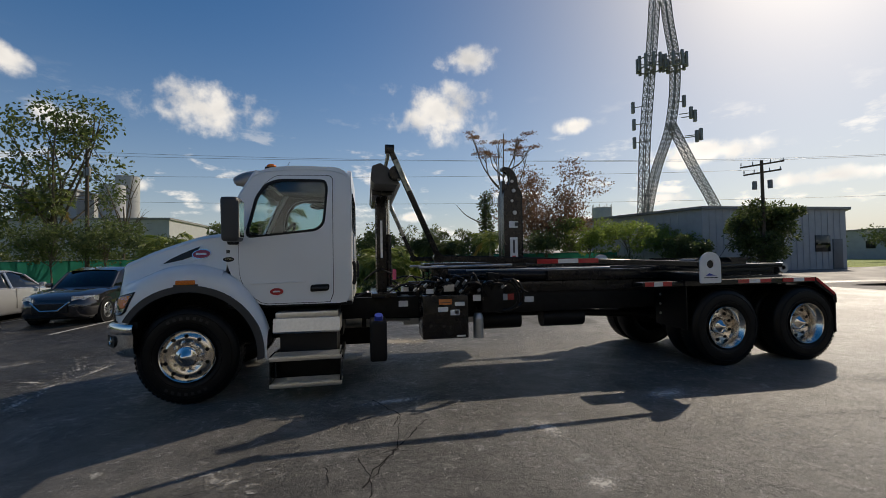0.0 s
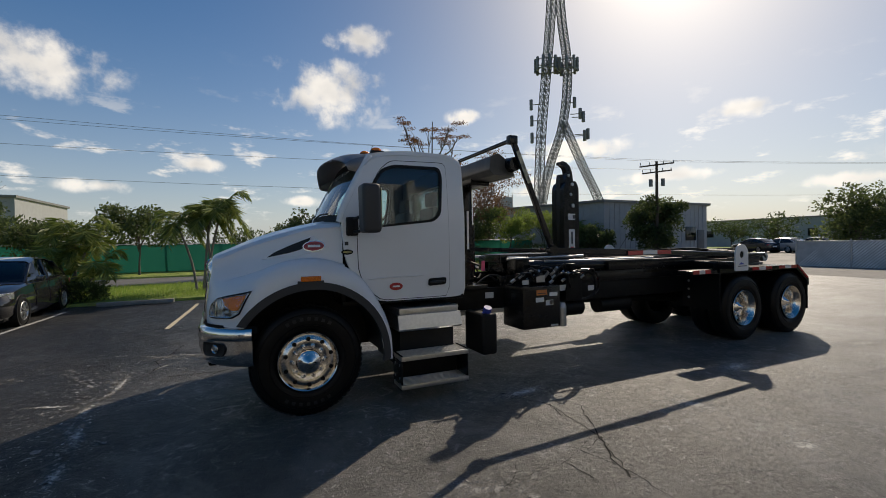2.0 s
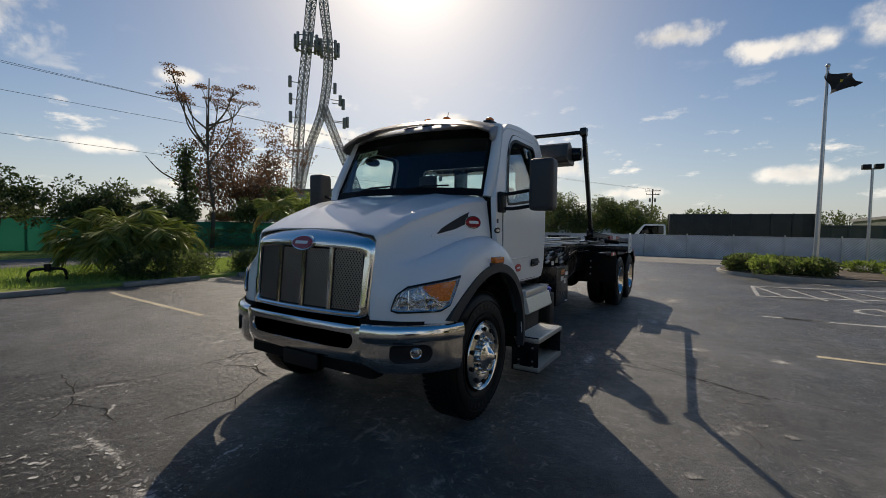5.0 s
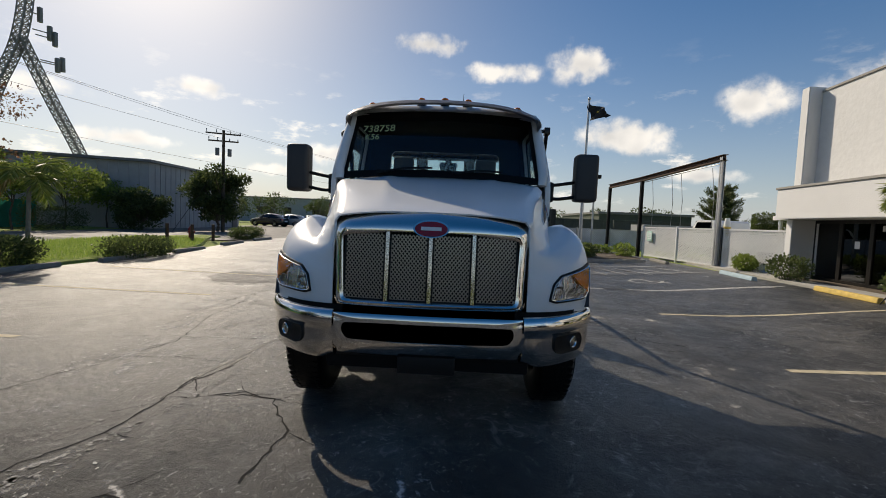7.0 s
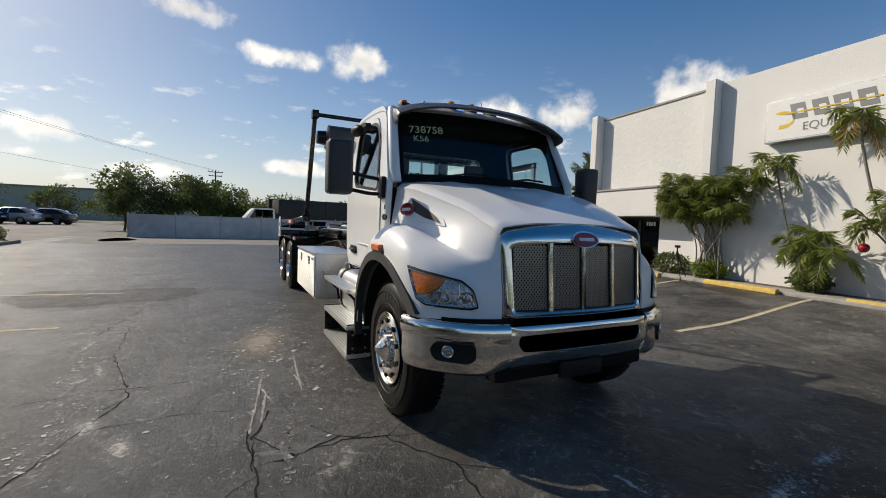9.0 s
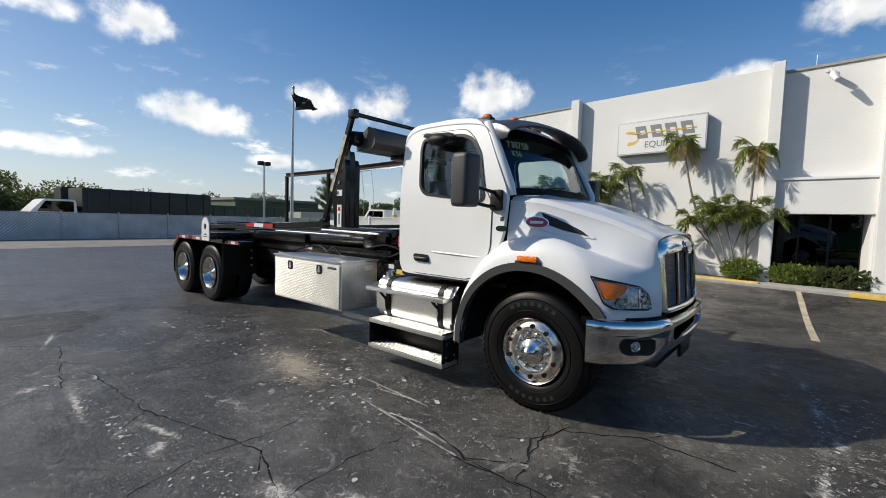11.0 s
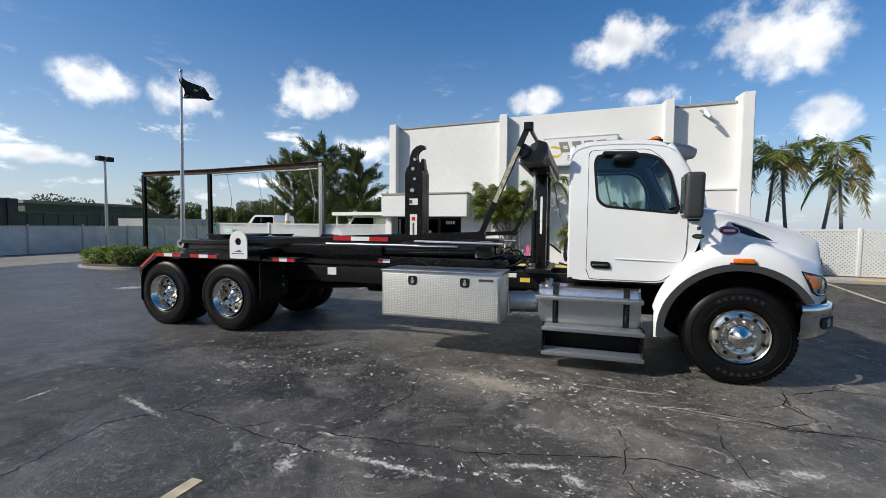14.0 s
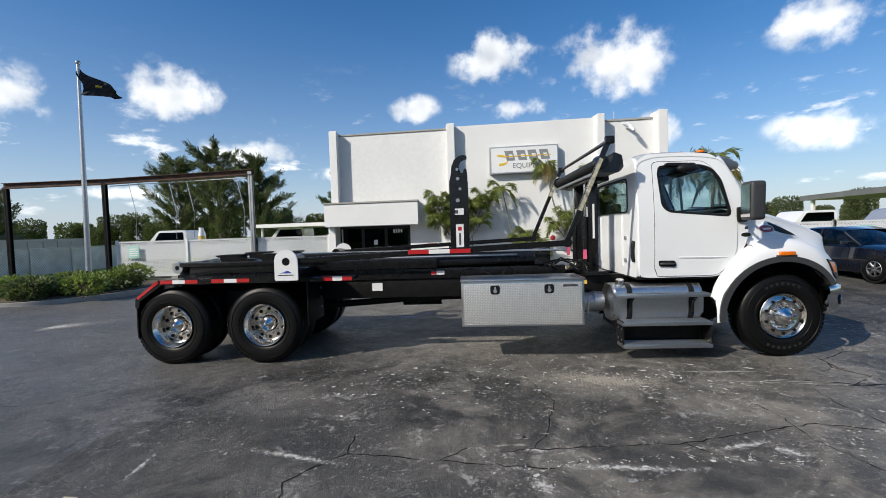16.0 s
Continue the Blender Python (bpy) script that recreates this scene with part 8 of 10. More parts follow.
rod(bm, (-1.7, fy(-1.7) - 0.4, 5.4), (-1.7, fy(-1.7) - 0.4, 6.2), 0.012, seg=6)
part("roof_antenna", bm, STEEL, bld)

# ---- open steel gantry beside the building ----
gan = thing("steel_gantry", (18.6, -9.8, 0.25), "rusty steel beam gantry on three posts over the lattice fence", "gantry")
for x, y, z, m in ((22.6, -9.48, 4.08, BLACK_STEEL), (18.65, -9.7, 4.15, BLACK_STEEL), (12.85, -10.2, 4.45, STEEL)):
    bm = bmesh.new()
    box(bm, x - 0.012, x + 0.012, y - 0.075, y + 0.075, 0.2, z)
    box(bm, x - 0.075, x + 0.075, y - 0.075, y - 0.062, 0.2, z)
    box(bm, x - 0.075, x + 0.075, y + 0.062, y + 0.075, 0.2, z)
    part("post", bm, m, gan)
for a, b in (((22.7, -9.48, 4.03), (18.6, -9.7, 4.08)), ((18.6, -9.7, 4.08), (12.7, -10.2, 4.32))):
    for z, w, h, name in ((0.0, 0.2, 0.02, "lower_flange"), (0.2, 0.2, 0.02, "upper_flange"), (0.1, 0.02, 0.18, "beam_web")):
        bm = bmesh.new()
        beam(bm, (a[0], a[1], a[2] + z), (b[0], b[1], b[2] + z), w, h)
        part(name, bm, RUST, gan)
bm = bmesh.new()
pipe(bm, [(18.4, -9.7, 4.0), (13.0, -10.15, 4.2)], 0.018, 8)
part("slack_pipe", bm, STEEL, gan)
for x in (13.4, 15.4, 16.1, 17.7):
    bm = bmesh.new()
    y = -9.7 - (18.65 - x) * 0.086
    pipe(bm, [(x, y, 4.1), (x - 0.25, y, 2.9), (x - 0.2, y, 1.8)], 0.014, 5)
    part("hanging_chain", bm, STEEL, gan)


# ---- lattice fences ----
def lattice(name, pts, z0, h, label, cell=0.11, back=None):
    """A white lattice fence along ground points, with posts, rails and crossing slats."""
    fence = thing(name, (*pts[0], z0), label, "fence", "white lattice fences")
    V, F = [], []

    def slat(a, b, w, off, n):
        d = (b - a).normalized()
        side = d.cross(n).normalized() * w / 2
        k = len(V)
        for q in (a + side, b + side, b - side, a - side):
            V.append(q + n * off)
        for q in (a + side, b + side, b - side, a - side):
            V.append(q + n * (off + 0.008))
        F.extend([(k, k + 1, k + 2, k + 3), (k + 4, k + 5, k + 6, k + 7), (k, k + 1, k + 5, k + 4), (k + 3, k + 2, k + 6, k + 7)])

    for (x0, y0), (x1, y1) in zip(pts, pts[1:]):
        a, b = Vector((x0, y0, z0)), Vector((x1, y1, z0))
        L = (b - a).length
        d = (b - a) / L
        n = d.cross(Vector((0, 0, 1)))
        k = -int(h / cell) - 1
        while k * cell < L + h:
            s = k * cell
            for sg in (1, -1):
                u0, u1 = (s, s + h) if sg == 1 else (s + h, s)
                # clip to the panel
                p0, p1 = (u0, 0.0), (u1, h)
                t0, t1 = 0.0, 1.0
                du = p1[0] - p0[0]
                ta, tb = sorted(((0 - p0[0]) / du, (L - p0[0]) / du))
                t0, t1 = max(t0, ta), min(t1, tb)
                if t1 - t0 > 0.02:
                    qa = a + d * (p0[0] + du * t0) + Vector((0, 0, h * t0 + 0.04))
                    qb = a + d * (p0[0] + du * t1) + Vector((0, 0, h * t1 + 0.04))
                    slat(qa, qb, cell * 0.42, 0.009 if sg == 1 else 0.0, n)
            k += 1
        m = max(1, round(L / 2.4))
        for i in range(m + 1):
            p = a + d * (L * i / m)
            bm = bmesh.new()
            box(bm, p.x - 0.045, p.x + 0.045, p.y - 0.045, p.y + 0.045, z0 - 0.1, z0 + h + 0.12, 0.008)
            part("fence_post", bm, WHITE_SLAT, fence)
        for zz in (0.04, h + 0.04):
            bm = bmesh.new()
            beam(bm, a + Vector((0, 0, zz)), b + Vector((0, 0, zz)), 0.05, 0.06)
            part("fence_rail", bm, WHITE_SLAT, fence)
    me = bpy.data.meshes.new("slats")
    me.from_pydata([tuple(v) for v in V], [], F)
    me.transform(Matrix.Translation((-pts[0][0], -pts[0][1], -z0)))
    me.materials.append(WHITE_SLAT)
    ob = new("slats", me)
    ob.parent = fence
    tagged(ob, kind="stuff")
    return fence


lattice("lattice_fence", [(9.9, -10.8), (12.8, -10.35), (18.4, -9.85)], 0.28, 1.4, "white diagonal lattice fence beside the building")
lattice("lattice_fence", [(-3.3, -9.65), (-9.0, -9.15), (-16.0, -8.6)], 0.3, 1.35, "white diagonal lattice fence past the building end")
NOTICE = material("pale_green_notice", (0.4, 0.62, 0.55), 0.6, noise_scale=5, noise_amt=0.2)
for x, y in ((17.7, -9.9), (-9.9, -9.02)):
    n = thing("fence_notice", (x, y, 1.1), "pale green notice board on the lattice fence", "sign", "fence notices")
    part("board", boxed(x - 0.25, x + 0.25, y + 0.06, y + 0.075, 1.05, 1.55, 0.004), NOTICE, n)
    for k in range(4):
        part("text_bar", boxed(x - 0.18, x + 0.18, y + 0.0755, y + 0.078, 1.15 + 0.09 * k, 1.19 + 0.09 * k), WHITE_DECAL, n)

# ---- white boundary wall at the end of the lot ----
wb = thing("boundary_wall", (25.6, -6, 0.25), "long white slatted boundary fence wall with dirt along its base", "wall", kind="structure")
WALL_WHITE = material("shaded_fence_mesh", (0.55, 0.555, 0.56), 0.8, noise_scale=2.5, noise_amt=0.22, big_scale=0.5, big_amt=0.18, bump=0.4, bump_scale=22)
part("wall_panel", boxed(25.55, 25.62, -22, 7.35, 0.2, 1.5, 0.0), WALL_WHITE, wb)
part("wall_panel", boxed(25.62, 60, 7.3, 7.37, 0.2, 1.5, 0.0), WALL_WHITE, wb)
part("wall_cap", boxed(25.53, 25.64, -22, 7.37, 1.5, 1.54, 0.006), STEEL, wb)
for k in range(14):
    y = 7.3 - 2.25 * k
    bm = bmesh.new()
    rod(bm, (25.5, y, 0.2), (25.5, y, 1.62), 0.035, seg=10)
    part("wall_post", bm, STEEL, wb)
V, F = [], []
for k in range(215):
    for sg in (1, -1):
        y = 7.25 - 0.137 * k
        q = len(V)
        y2 = y - 1.26 * sg
        x = 25.545 - 0.006 * sg
        V += [(x, y, 0.22), (x, y2, 1.48), (x, y2 + 0.085, 1.48), (x, y + 0.085, 0.22)]
        if -22 < y2 < 7.28:
            F.append((q, q + 1, q + 2, q + 3))
me = bpy.data.meshes.new("wire_mesh")
me.from_pydata(V, [], F)
me.transform(Matrix.Translation((-25.6, 6, -0.25)))
me.materials.append(DIRTY_SLAT)
ob = new("wire_mesh", me)
ob.parent = wb
tagged(ob, kind="stuff")

# ---- green screened fence across the street ----
gf = thing("green_fence", (0, 25.5, 0.2), "chain link fence covered with green privacy mesh", "fence")
bm = bmesh.new()
rows = []
for k in range(121):
    x = -62 + k * 0.7
    wv = 0.03 * math.sin(k * 1.3) + 0.02 * math.sin(k * 0.37)
    rows.append([(x, 25.5 + wv * z, 0.12 + 1.75 * z) for z in (0, 0.33, 0.66, 1.0)])
loft(bm, rows)
bmesh.ops.solidify(bm, geom=bm.faces[:], thickness=0.01)
part("screen", bm, GREEN_MESH, gf)
for k in range(29):
    x = -62 + 3.0 * k
    bm = bmesh.new()
    rod(bm, (x, 25.58, 0.0), (x, 25.58, 2.0), 0.035, seg=8)
    part("fence_post", bm, STEEL, gf)
bm = bmesh.new()
rod(bm, (-62, 25.58, 1.93), (22, 25.58, 1.93), 0.022, seg=6)
part("top_rail", bm, STEEL, gf)

# ---- grey warehouse, radio tower and far buildings ----
gb = thing("grey_warehouse", (34, 26, 0.2), "low grey metal-clad warehouse with flat roof", "building")
GB_CORNER, GB_RIGHT, GB_LEFT = Vector((26.7, 21.8, 0)), Vector((40.0, 22.0, 0)), Vector((22.8, 33.0, 0))
bm = bmesh.new()
slab(bm, [GB_RIGHT[:2], GB_CORNER[:2], GB_LEFT[:2], (38, 50), (54, 36)], "z", 0.0, 4.95)
part("wall", bm, GREY_WALL, gb)
bm = bmesh.new()
slab(bm, [(40.25, 21.75), (26.5, 21.55), (22.5, 33.1), (38, 50.4), (54.4, 36)], "z", 4.95, 5.14)
part("roof", bm, TOWER_STEEL, gb)
for p0, p1, out in ((GB_RIGHT, GB_CORNER, Vector((0.015, -1, 0))), (GB_CORNER, GB_LEFT, Vector((-0.944, -0.33, 0)))):
    run = (p1 - p0).length
    n = int(run / 0.6)
    for k in range(1, n):
        p = p0.lerp(p1, k / n) + out * 0.01
        bm = bmesh.new()
        beam(bm, p + Vector((0, 0, 0.2)), p + Vector((0, 0, 4.92)), 0.05, 0.03)
        part("cladding_rib", bm, GREY_WALL, gb)
for name, a, b, z0, z1, m in (("window", 1.7, 3.1, 1.6, 2.9, CAR_GLASS), ("door", 0.5, 1.4, 0.2, 2.6, DOOR_GREY)):
    p, q2 = GB_RIGHT.lerp(GB_CORNER, a / 13.3), GB_RIGHT.lerp(GB_CORNER, b / 13.3)
    part(name, boxed(q2.x, p.x, p.y - 0.1, p.y + 0.02, z0, z1, 0.015), m, gb)

tower = thing("radio_tower", (33, 36, 0.2), "tall curved lattice steel radio tower with antennas", "tower")


def truss(path, w, name):
    """A square lattice mast along points."""
    bm = bmesh.new()
    pts = curve_pts(path, 10)
    prev = None
    corners = [(-1, -1), (1, -1), (1, 1), (-1, 1)]
    for i, p in enumerate(pts):
        ring = [p + Vector((cx * w / 2, cy * w / 2, 0)) for cx, cy in corners]
        if prev:
            for k in range(4):
                beam(bm, prev[k], ring[k], 0.1, 0.1)
                beam(bm, prev[k], ring[(k + 1) % 4], 0.05, 0.05)
                beam(bm, ring[k], ring[(k + 1) % 4], 0.06, 0.06)
                beam(bm, prev[(k + 1) % 4], (ring[k] + ring[k]) / 2, 0.05, 0.05)
        prev = ring
    part(name, bm, TOWER_STEEL, tower, smooth=0)


truss([(31.3, 39.2, 0), (31.5, 39.0, 6), (31.9, 38.8, 14.7), (32.5, 38.4, 22.6), (33.0, 38.0, 30), (33.4, 37.6, 40)], 0.8, "mast_leg")
truss([(31.7, 38.9, 3), (31.9, 38.8, 6.1), (32.7, 38.2, 10.9), (34.0, 37.2, 16.2), (34.5, 36.9, 22.5), (34.0, 37.3, 29), (33.5, 37.6, 38)], 0.72, "mast_leg")
truss([(34.0, 37.2, 16.2), (35.4, 35.6, 10.9), (36.9, 34.2, 6.0), (38.1, 33.0, 0)], 0.72, "mast_leg")
for (x, y, z), rad, n in (((32.5, 38.4, 23.0), 1.3, 10), ((34.5, 36.9, 22.7), 1.15, 8)):
    bm = bmesh.new()
    lathe(bm, [(0, rad - 0.15), (0, rad), (0.12, rad), (0.12, rad - 0.15)], (x, y, z - 0.3), "Z", 20)
    lathe(bm, [(0, rad - 0.1), (0, rad), (0.08, rad), (0.08, rad - 0.1)], (x, y, z + 0.8), "Z", 20)
    part("platform", bm, TOWER_STEEL, tower)
    for k in range(n):
        a = 2 * math.pi * k / n
        bm = boxed(x + rad * math.cos(a) - 0.13, x + rad * math.cos(a) + 0.13, y + rad * math.sin(a) - 0.13, y + rad * math.sin(a) + 0.13, z - 0.5, z + 1.2, 0.03)
        part("antenna_panel", bm, TOWER_STEEL, tower)
for x, y, z in ((30.9, 39.3, 14.5), (30.9, 39.3, 16.6), (30.9, 39.4, 18.6), (35.1, 36.4, 18.5), (35.6, 36.0, 17.1), (35.9, 35.8, 16.7), (36.3, 35.5, 14.6), (35.9, 35.6, 14.4)):
    bm = boxed(x - 0.15, x + 0.15, y - 0.15, y + 0.15, z - 0.65, z + 0.65, 0.03)
    beam(bm, (x, y, z), (x + (33.5 - x) * 0.45, y + (37.5 - y) * 0.45, z), 0.08, 0.08)
    part("antenna_panel", bm, TOWER_STEEL, tower)
# it stands half as far again beyond the warehouse, and is as much larger
tower.location, tower.scale = (51.0, 55.75, -0.5), (1.5, 1.5, 1.5)
wt = thing("storage_tank", (40, 58.3, 0.2), "pale cylindrical storage tank behind the warehouse", "tank")
bm = bmesh.new()
rod(bm, (40, 58.3, 0), (40, 58.3, 9.4), 1.55, seg=24)
part("tank_shell", bm, PALE_WALL, wt)
for k in range(8):
    a = k * math.pi / 4
    bm = bmesh.new()
    rod(bm, (40 + 1.5 * math.cos(a), 58.3 + 1.5 * math.sin(a), 9.4), (40 + 1.5 * math.cos(a), 58.3 + 1.5 * math.sin(a), 9.9), 0.04, seg=6)
    part("rail_post", bm, TOWER_STEEL, wt)


def far_block(name, x0, x1, y0, y1, h, mat, label, wins=0):
    t = thing(name, ((x0 + x1) / 2, (y0 + y1) / 2, 0.2), label, "building", "far buildings")
    part("wall", boxed(x0, x1, y0, y1, 0, h), mat, t)
    part("roof", boxed(x0 - 0.2, x1 + 0.2, y0 - 0.2, y1 + 0.2, h, h + 0.25), TOWER_STEEL, t)
    for k in range(wins):
        y = y0 + (y1 - y0) * (k + 0.5) / wins
        part("window", boxed(x0 - 0.06, x0 + 0.02, y - 0.7, y + 0.7, h * 0.4, h * 0.65), CAR_GLASS, t)
    return t


far_block("far_warehouse", 84, 100, 8, 60, 5.0, PALE_WALL, "long pale warehouse beyond the car park", 9)
far_block("far_warehouse", -70, -22, 52, 66, 7.0, PALE_WALL, "long pale industrial hall behind the trees", 0)
far_block("far_factory", -45, -38, 62, 70, 12.0, PALE_WALL, "pale factory block with silos behind the trees", 0)
far_block("far_house", 44, 60, -26, -16, 3.2, OLIVE, "low olive storage building past the wall", 0)
for y, z in ((63, 15), (67, 17)):
    bm = bmesh.new()
    rod(bm, (-34, y, 0), (-34, y, z - 2), 1.6, seg=20)
    solid("silo", bm, PALE_WALL, "pale cylindrical silo behind the trees", "silo", "silos")

# neighbour's yard behind the lattice fence: awning and pavilion
aw = thing("yard_awning", (10.8, -13, 0.25), "white flat awning roof on posts in the next yard", "awning")
bm = bmesh.new()
slab(bm, [(9.5, -12.2), (14.2, -13.2), (14.2, -17.2), (9.5, -16.2)], "z", 2.2, 2.36)
part("roof", bm, STUCCO, aw)
for x, y in ((9.7, -12.4), (14.0, -13.4), (14.0, -17.0)):
    bm = bmesh.new()
    rod(bm, (x, y, 0.1), (x, y, 2.2), 0.06, seg=8)
    part("post", bm, WHITE_SLAT, aw)
pv = thing("steel_pavilion", (-24, -18, 0.25), "dark flat steel carport roof on white posts", "carport")
bm = bmesh.new()
slab(bm, [(-19.4, -16), (-34, -14), (-36, -26), (-21, -27)], "z", 3.2, 3.55)
part("roof", bm, TOWER_STEEL, pv)
for x, y in ((-20, -16.3), (-27, -15.4), (-33.6, -14.5), (-21.2, -26)):
    part("post", boxed(x - 0.1, x + 0.1, y - 0.1, y + 0.1, 0.1, 3.2, 0.01), WHITE_SLAT, pv)

# ---- containers and dump body behind the wall ----
def bin_box(name, x0, x1, y0, y1, z0, z1, mat, label, ribs=8):
    t = thing(name, ((x0 + x1) / 2, (y0 + y1) / 2, 0.25), label, "container", "containers behind the wall")
    bm = bmesh.new()
    slab(bm, [(x0, y0), (x1, y0), (x1, y1), (x0, y1)], "z", z0, z1)
    part("shell", bm, mat, t)
    for k in range(ribs + 1):
        y = y0 + (y1 - y0) * k / ribs
        part("rib", boxed(x0 - 0.06, x0, y - 0.05, y + 0.05, z0, z1, 0.01), mat, t)
    part("rim", boxed(x0 - 0.08, x0 + 0.02, y0 - 0.02, y1 + 0.02, z1 - 0.12, z1 + 0.02, 0.01), mat, t)
    return t


bin_box("steel_container", 31, 33.4, -8.2, -0.3, 0.4, 2.95, DARK_BIN, "long dark steel roll-off container", 10)
bin_box("steel_container", 33, 35.4, -13.5, -8.6, 0.3, 2.3, OLIVE, "olive green steel container", 6)
bin_box("steel_container", 34, 36.4, -20.5, -14, 0.3, 2.35, OLIVE, "olive green steel container", 7)
bin_box("steel_container", 29.2, 31.6, -20, -14.5, 0.3, 2.0, PALE_WALL, "pale open steel container", 6)

# ---- trees and plants ----
def leaf_mesh(name, items, mat, parent, fold=0.25, label=""):
    """One mesh of many small leaves. items: place, long axis, side axis."""
    V, F = [], []
    for p, u, v in items:
        k = len(V)
        n = u.cross(v) * fold / max(v.length, 1e-6)
        V += [p, p + u * 0.5 + v + n * 0.5, p + u, p + u * 0.5 - v + n * 0.5]
        F += [(k, k + 1, k + 2), (k, k + 2, k + 3)]
    me = bpy.data.meshes.new(name)
    off = Vector((0, 0, 0))
    top = parent
    while top is not None:
        off += top.location
        top = top.parent
    me.from_pydata([tuple(q - off) for q in V], [], F)
    me.materials.append(mat)
    ob = new(name, me)
    ob.parent = parent
    if label:
        ob["label"] = label
    return ob


def rand_dir(r):
    while True:
        v = Vector((r.uniform(-1, 1), r.uniform(-1, 1), r.uniform(-1, 1)))
        if 0.05 < v.length < 1:
            return v.normalized()


def clump_leaves(r, c, rad, n, size, flat_=1.0):
    out = []
    for _ in range(n):
        d = rand_dir(r)
        p = c + Vector((d.x, d.y, d.z * flat_)) * rad * r.uniform(0.35, 1.05)
        u = (d + rand_dir(r) * 0.9 + Vector((0, 0, -0.2))).normalized() * size * r.uniform(0.7, 1.4)
        v = u.cross(rand_dir(r))
        v = v.normalized() * u.length * 0.3
        out.append((p, u, v))
    return out


def broad_tree(x, y, h, w, seed, leaf, label, name="tree", leaves=2200, size=0.16, trunk_r=0.1, trunk_f=0.4, limbs=8, group="street trees", bare=0.0, base=None, bark=None):
    r = random.Random(seed)
    z0 = gz(x, y) if base is None else base
    t = thing(name, (x, y, z0), label, "tree", group)
    bm = bmesh.new()
    top = Vector((x + r.uniform(-0.2, 0.2) * w * 0.2, y, z0 + h * (trunk_f + 0.25)))
    pipe(bm, curve_pts([(x, y, z0 - 0.05), (x + r.uniform(-0.1, 0.1), y + r.uniform(-0.1, 0.1), z0 + h * trunk_f * 0.5), (x + r.uniform(-0.15, 0.15), y, z0 + h * trunk_f), top], 5), trunk_r, 10, trunk_r * 0.35)
    ends = []
    for k in range(limbs):
        a = 2 * math.pi * k / limbs + r.uniform(-0.4, 0.4)
        s = Vector((x, y, z0 + h * (trunk_f * r.uniform(0.75, 1.15))))
        e = Vector((x + math.cos(a) * w * r.uniform(0.25, 0.47), y + math.sin(a) * w * r.uniform(0.25, 0.47), z0 + h * r.uniform(trunk_f + 0.12, 0.95)))
        m = s.lerp(e, 0.5) + Vector((0, 0, h * 0.05)) + rand_dir(r) * 0.1 * w
        pipe(bm, curve_pts([s, m, e], 4), trunk_r * 0.42, 6, trunk_r * 0.1)
        ends.append(e)
        for _ in range(3):
            e2 = m.lerp(e, r.uniform(0.2, 0.9)) + rand_dir(r) * w * 0.2
            pipe(bm, [m.lerp(e, 0.3), m.lerp(e2, 0.6) + rand_dir(r) * 0.05, e2], trunk_r * 0.16, 5, trunk_r * 0.05)
            ends.append(e2)
    part("trunk", bm, bark or BARK, t, "branching grey-brown trunk")
    items = []
    centres = [(e, w * r.uniform(0.1, 0.2)) for e in ends] + [(top, w * 0.2)]
    use = [c for c in centres if r.random() >= bare]
    for c, rad in use:
        items += clump_leaves(r, c, rad, max(8, leaves // max(1, len(use))), size, 0.75)
    if items:
        leaf_mesh("crown", items, leaf, t, 0.25, "uneven leafy crown")
    return t


def frond(r, items, base, a, length, rise, droop, leaflets, lw, ll):
    """Leaflets along one arched palm frond."""
    d = Vector((math.cos(a), math.sin(a), 0))
    side = Vector((-d.y, d.x, 0))
    pts = []
    for k in range(9):
        f = k / 8
        pts.append(base + d * length * (f * 0.92 - 0.12 * f * f) + Vector((0, 0, rise * length * math.sin(f * 1.5) * (1 - 0.15 * f) - droop * length * f ** 2.2)))
    for k in range(leaflets):
        f = 0.12 + 0.88 * k / (leaflets - 1)
        i = min(7, int(f * 8))
        p = pts[i].lerp(pts[i + 1], f * 8 - i)
        t = (pts[i + 1] - pts[i]).normalized()
        L = ll * (0.55 + 0.9 * math.sin(min(1, f * 1.05) * math.pi * 0.9)) * r.uniform(0.85, 1.15)
        for sg in (1, -1):
            if r.random() < 0.1:
                continue
            u = (side * sg * 0.8 + t * r.uniform(0.35, 0.8) + Vector((0, 0, -0.1 - 0.9 * r.random() * (0.4 + f)))).normalized() * L
            v = u.cross(rand_dir(r)).normalized() * lw
            items.append((p, u, v))
    return pts


